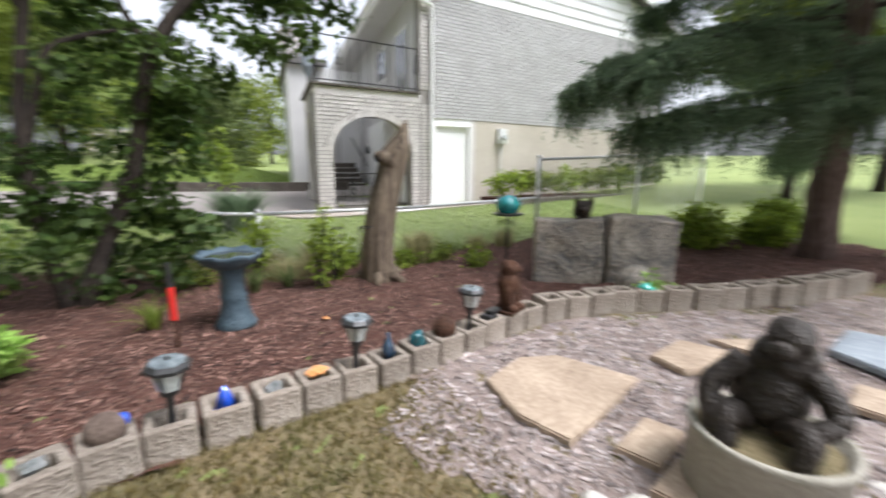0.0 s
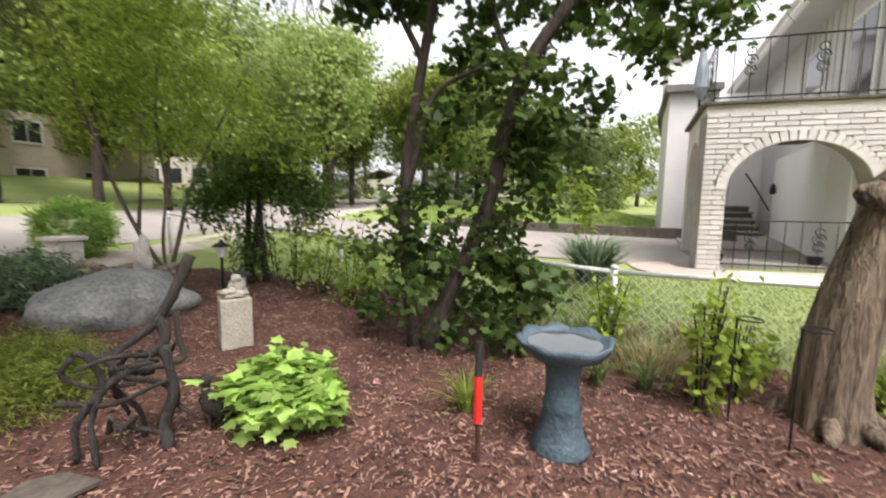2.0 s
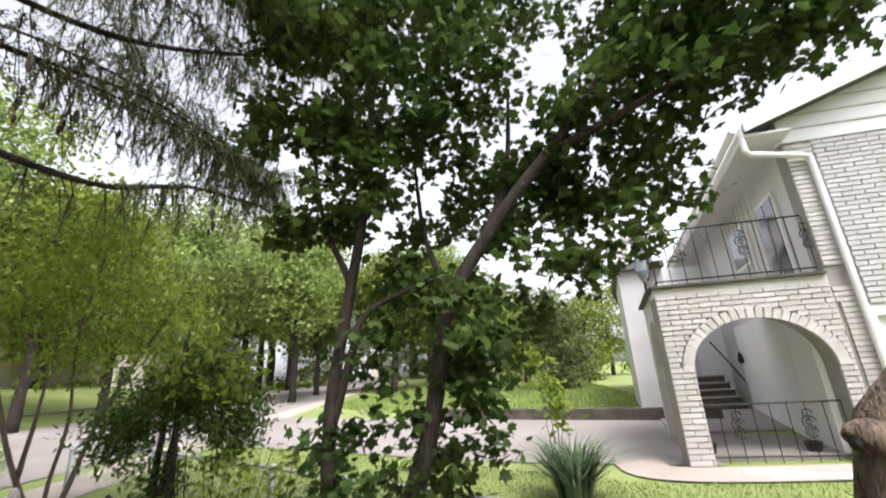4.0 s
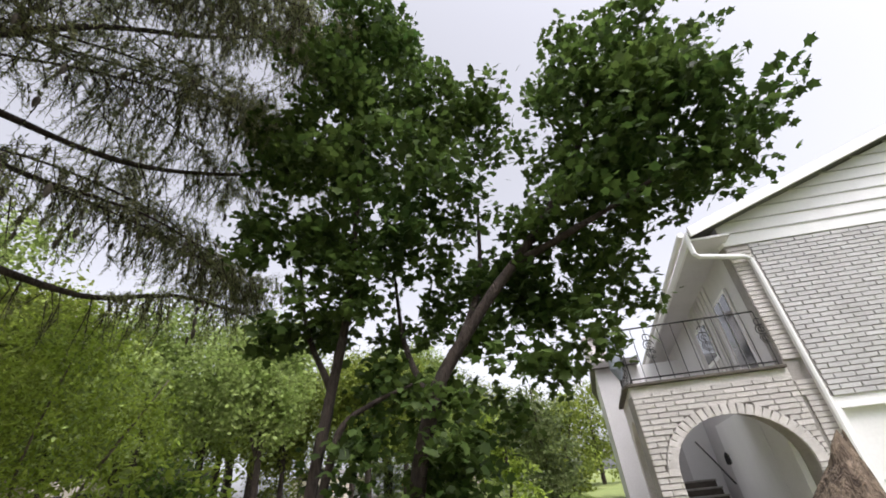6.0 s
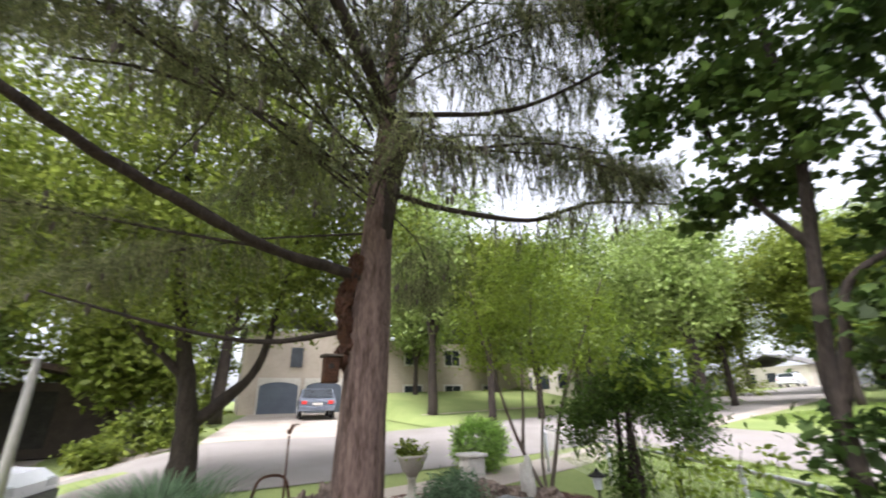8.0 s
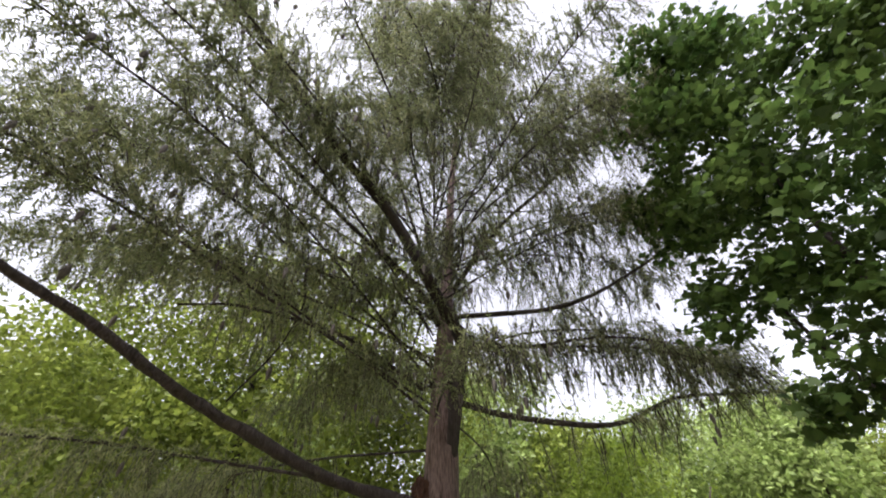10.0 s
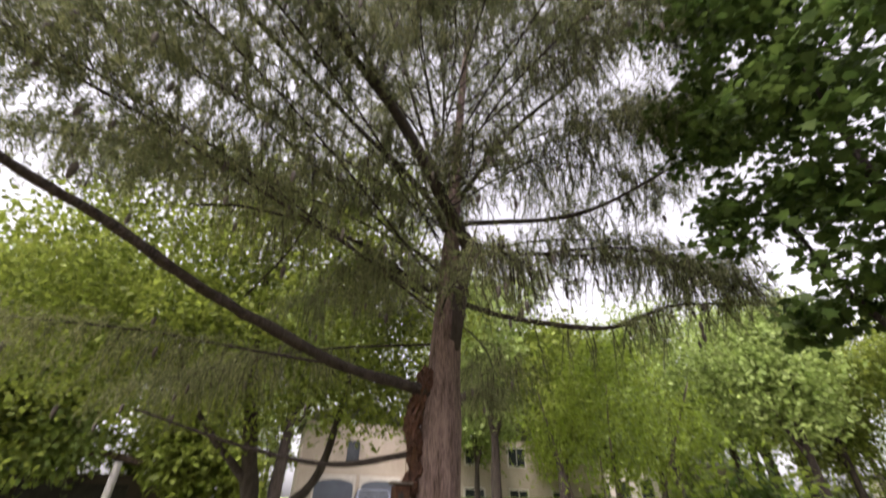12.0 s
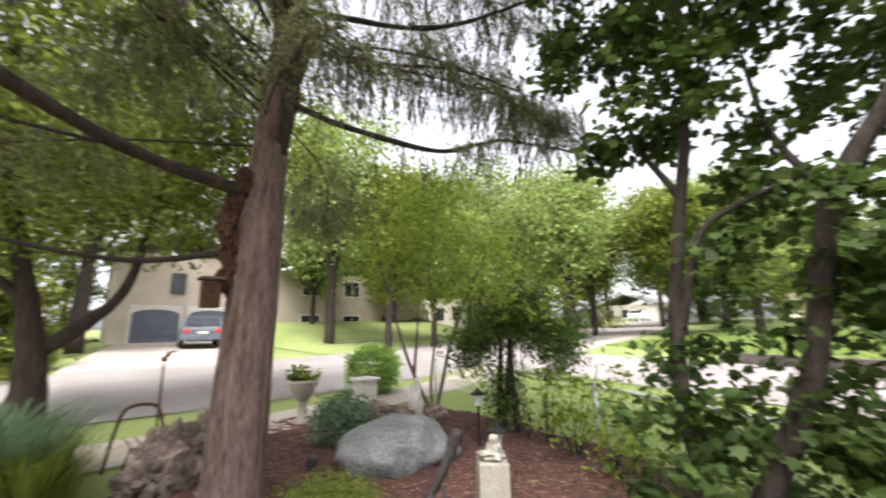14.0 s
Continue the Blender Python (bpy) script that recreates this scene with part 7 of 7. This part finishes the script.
def shade_tree(x, y, h, w, lmat, seed, count=13000, size=0.25, label="tall leafy tree along the street", low=0.28):
    rg = random.Random(seed)
    tr = 0.02 * h
    bl = [(rg.uniform(-0.35, 0.35) * w, rg.uniform(-0.35, 0.35) * w, h * rg.uniform(low + 0.12, 0.86), w * rg.uniform(0.35, 0.6), w * rg.uniform(0.35, 0.6), h * rg.uniform(0.10, 0.2)) for _ in range(9)]
    st_ = [([(0, 0, 0), (0.05, 0, h * 0.25), (0, 0.05, h * 0.5), (0, 0, h * 0.85)], tr, tr * 0.2)]
    for b in bl[:5]:
        st_.append(([(0, 0, h * 0.28), (b[0] * 0.5, b[1] * 0.5, b[2] * 0.7), (b[0], b[1], b[2])], tr * 0.45, tr * 0.1))
    return tree("shade_tree", label, x, y, st_, bl, count, size, DIAMOND_LEAF, lmat, M_BARK, seed, 0.045 * h, 40, 0.45, group="background trees")


BG = [
    (-21, -8.5, 13, 5.5, L_MID), (-15, -6.2, 11, 4.0, L_MID), (-23, 2.2, 16, 5.0, L_FAR), (-15.5, -9.5, 9, 3.8, L_FAR), (-28, -8, 16, 6, L_FAR), (-13, -15, 12, 5, L_MID), (-17.0, -5.2, 7, 2.6, L_FAR),
    (-12, 22.5, 10, 4, L_FAR), (-8, 27, 10, 4, L_MID), (-5.6, 31.5, 10, 3.8, L_FAR), (-19, 33, 15, 5.5, L_LIGHT), (-10, 43, 14, 6, L_FAR), (-4, 52, 13, 5, L_MID), (-14, 50, 16, 6, L_FAR), (-24, 36, 16, 6, L_MID), (-15.8, 13.0, 9, 3.0, L_MID),
    (-15.5, 15.5, 8, 3.2, L_FAR), (-17.5, 21, 12, 4.5, L_FAR), (-13.2, 27, 9, 3.4, L_MID), (-21, 30, 15, 5.5, L_FAR), (-9.5, 31, 9, 3.6, L_FAR), (-14, 40, 12, 5, L_MID), (-27, 42, 18, 7, L_FAR), (-6.5, 37, 8, 3.8, L_MID),
    (-4.5, 44, 9, 4, L_DARK), (-10, 55, 12, 5.5, L_MID), (-30, 62, 16, 7, L_FAR), (-17, 75, 14, 7, L_FAR), (-36, 30, 18, 7, L_FAR), (-40, 18, 19, 7, L_MID), (-41, 7, 19, 7, L_FAR), (-24, 0.2, 13, 4.5, L_FAR), (-31, -3, 17, 6.5, L_MID),
    (-17.2, -0.9, 6, 2.4, L_MID), (-27, -14, 13, 6, L_FAR), (-17, -13, 10, 5, L_MID), (-12, -22, 12, 6, L_FAR), (-18.3, 11.3, 13, 4.0, L_FAR), (-33, 50, 15, 7, L_MID), (-22.5, 25.0, 9.5, 3.5, L_LIGHT),
]
BG += [(-24.6, 13.2, 9.5, 3.4, L_FAR), (-24.8, 19.5, 9.5, 3.4, L_MID)]
for i, (x, y, h, w, m_) in enumerate(BG):
    shade_tree(x, y, h, w, m_, 200 + i)
for i, (x, y, h, w) in enumerate(((-28, -5, 7, 4.5), (-28, -11, 8, 4.5), (-34, 1.5, 8, 4), (-26, 30, 7, 4), (-20, 39, 8, 4.6), (-13, 48, 8, 5), (-8, 52, 8, 5), (-29, 38, 8, 5), (-2.5, 58, 8, 5), (-35, 24, 7, 4))):
    shade_tree(x, y, h, w, L_FAR if i % 2 else L_MID, 260 + i, 7000, 0.26, "bushy low tree closing the street view", -0.1)
shade_tree(1.6, 24.5, 6.2, 2.4, L_OLIVE, 300, 7000, 0.2, "broad olive-green shrubby tree beside the house", 0.0)
for i, (x, y, h, w) in enumerate(((3.2, 30, 5.5, 2.4), (0.8, 36, 6, 3), (5.5, 34, 7, 3), (-2.2, 41, 7, 3.2), (3.0, 42, 8, 3.6))):
    shade_tree(x, y, h, w, L_FAR if i % 2 else L_MID, 306 + i, 4500, 0.24, "bushy green tree at the end of the far lawn", -0.05)
shade_tree(-0.4, 31, 5.5, 2.2, L_LIGHT, 301, 4000, 0.24, "light green tree beyond the far lawn", 0.05)
for i, (x, y, h, w) in enumerate(((12, -3, 9, 4), (6, -9, 10, 5), (-4, -10, 11, 5), (16, 4.2, 8, 3.4), (12.5, 5.0, 5.5, 2.2))):
    shade_tree(x, y, h, w, L_MID, 320 + i, 5000, 0.3, "leafy tree closing the garden")
for i, (x, y, w, d, h) in enumerate(((-31, 74, 9, 8, 4.5), (-6, 72, 10, 8, 4.5), (-30, 33, 8, 9, 4.6))):
    fh = thing("far_house", "pale low house far down the street", "house", x, y, ground_z(x, y), group="far houses")
    part("wall", box(-w / 2, w / 2, -d / 2, d / 2, -0.5, h - 1.6), M_STUCCO, fh)
    part("roof", slope(-w / 2 - 0.5, h - 1.7, 0, h, -d / 2 - 0.4, d / 2 + 0.4, 0.2), M_ROOF, fh)
    part("roof", slope(w / 2 + 0.5, h - 1.7, 0, h, -d / 2 - 0.4, d / 2 + 0.4, 0.2), M_ROOF, fh)
    for k in (-0.3, 0.0, 0.3):
        part("window", box(k * w - 0.6, k * w + 0.6, -d / 2 - 0.03, -d / 2 - 0.005, 0.9, 2.1), M_PANE, fh)

# ---- brickwork of the porch, last ----
brick_mesh = None


def brick_at(x, y, z, w, h, ang, yaw=0.0):
    global brick_mesh
    if brick_mesh is None:
        b = part("brick", box(-0.5, 0.5, -0.012, 0.03, -0.5, 0.5), M_BRICK, house)
        brick_mesh = b.data
    else:
        b = new("brick", brick_mesh)
        b.parent = house
    b.matrix_basis = pose(x, y, z, 0, ang, yaw) @ Matrix.Diagonal((w, 1, h, 1))


rbk = random.Random(2)
cxa, ra, risea = (A0 + A1) / 2, (A1 - A0) / 2, 0.72
row, zc = 0, GZ + 0.03
while zc < 2.6:
    spans = [(PX0, A0), (A1, PX1 + 0.03)]
    if zc > SPR:
        t = (zc + 0.04 - SPR) / (risea + 0.17)
        if t < 1:
            half = (ra + 0.17) * math.sqrt(max(0, 1 - t * t))
            spans = [(PX0, cxa - half), (cxa + half, PX1 + 0.03)]
        else:
            spans = [(PX0, PX1 + 0.03)]
    for u0, u1 in spans:
        x = u0
        first = 0.30 * (0.5 if row % 2 else 1)
        while x < u1 - 0.03:
            w = min(first, u1 - x)
            first = 0.30
            brick_at(x + w / 2, HY + rbk.uniform(-0.003, 0.003), zc + 0.033, w - 0.010, 0.062, rbk.uniform(-0.3, 0.3))
            x += w
    zc += 0.078
    row += 1
for i in range(27):
    a = math.pi * (i + 0.5) / 27
    brick_at(cxa - (ra + 0.08) * math.cos(a), HY - 0.012, SPR + (risea + 0.08) * math.sin(a), 0.095, 0.15, math.degrees(a) - 90)
zc = GZ + 0.03
while zc < 4.9:
    if zc < 2.55 or zc > 2.82:
        brick_at(5.145, HY + 0.025, zc + 0.033, 0.38 if zc > 2.3 else 0.29, 0.062, 0)
    zc += 0.078
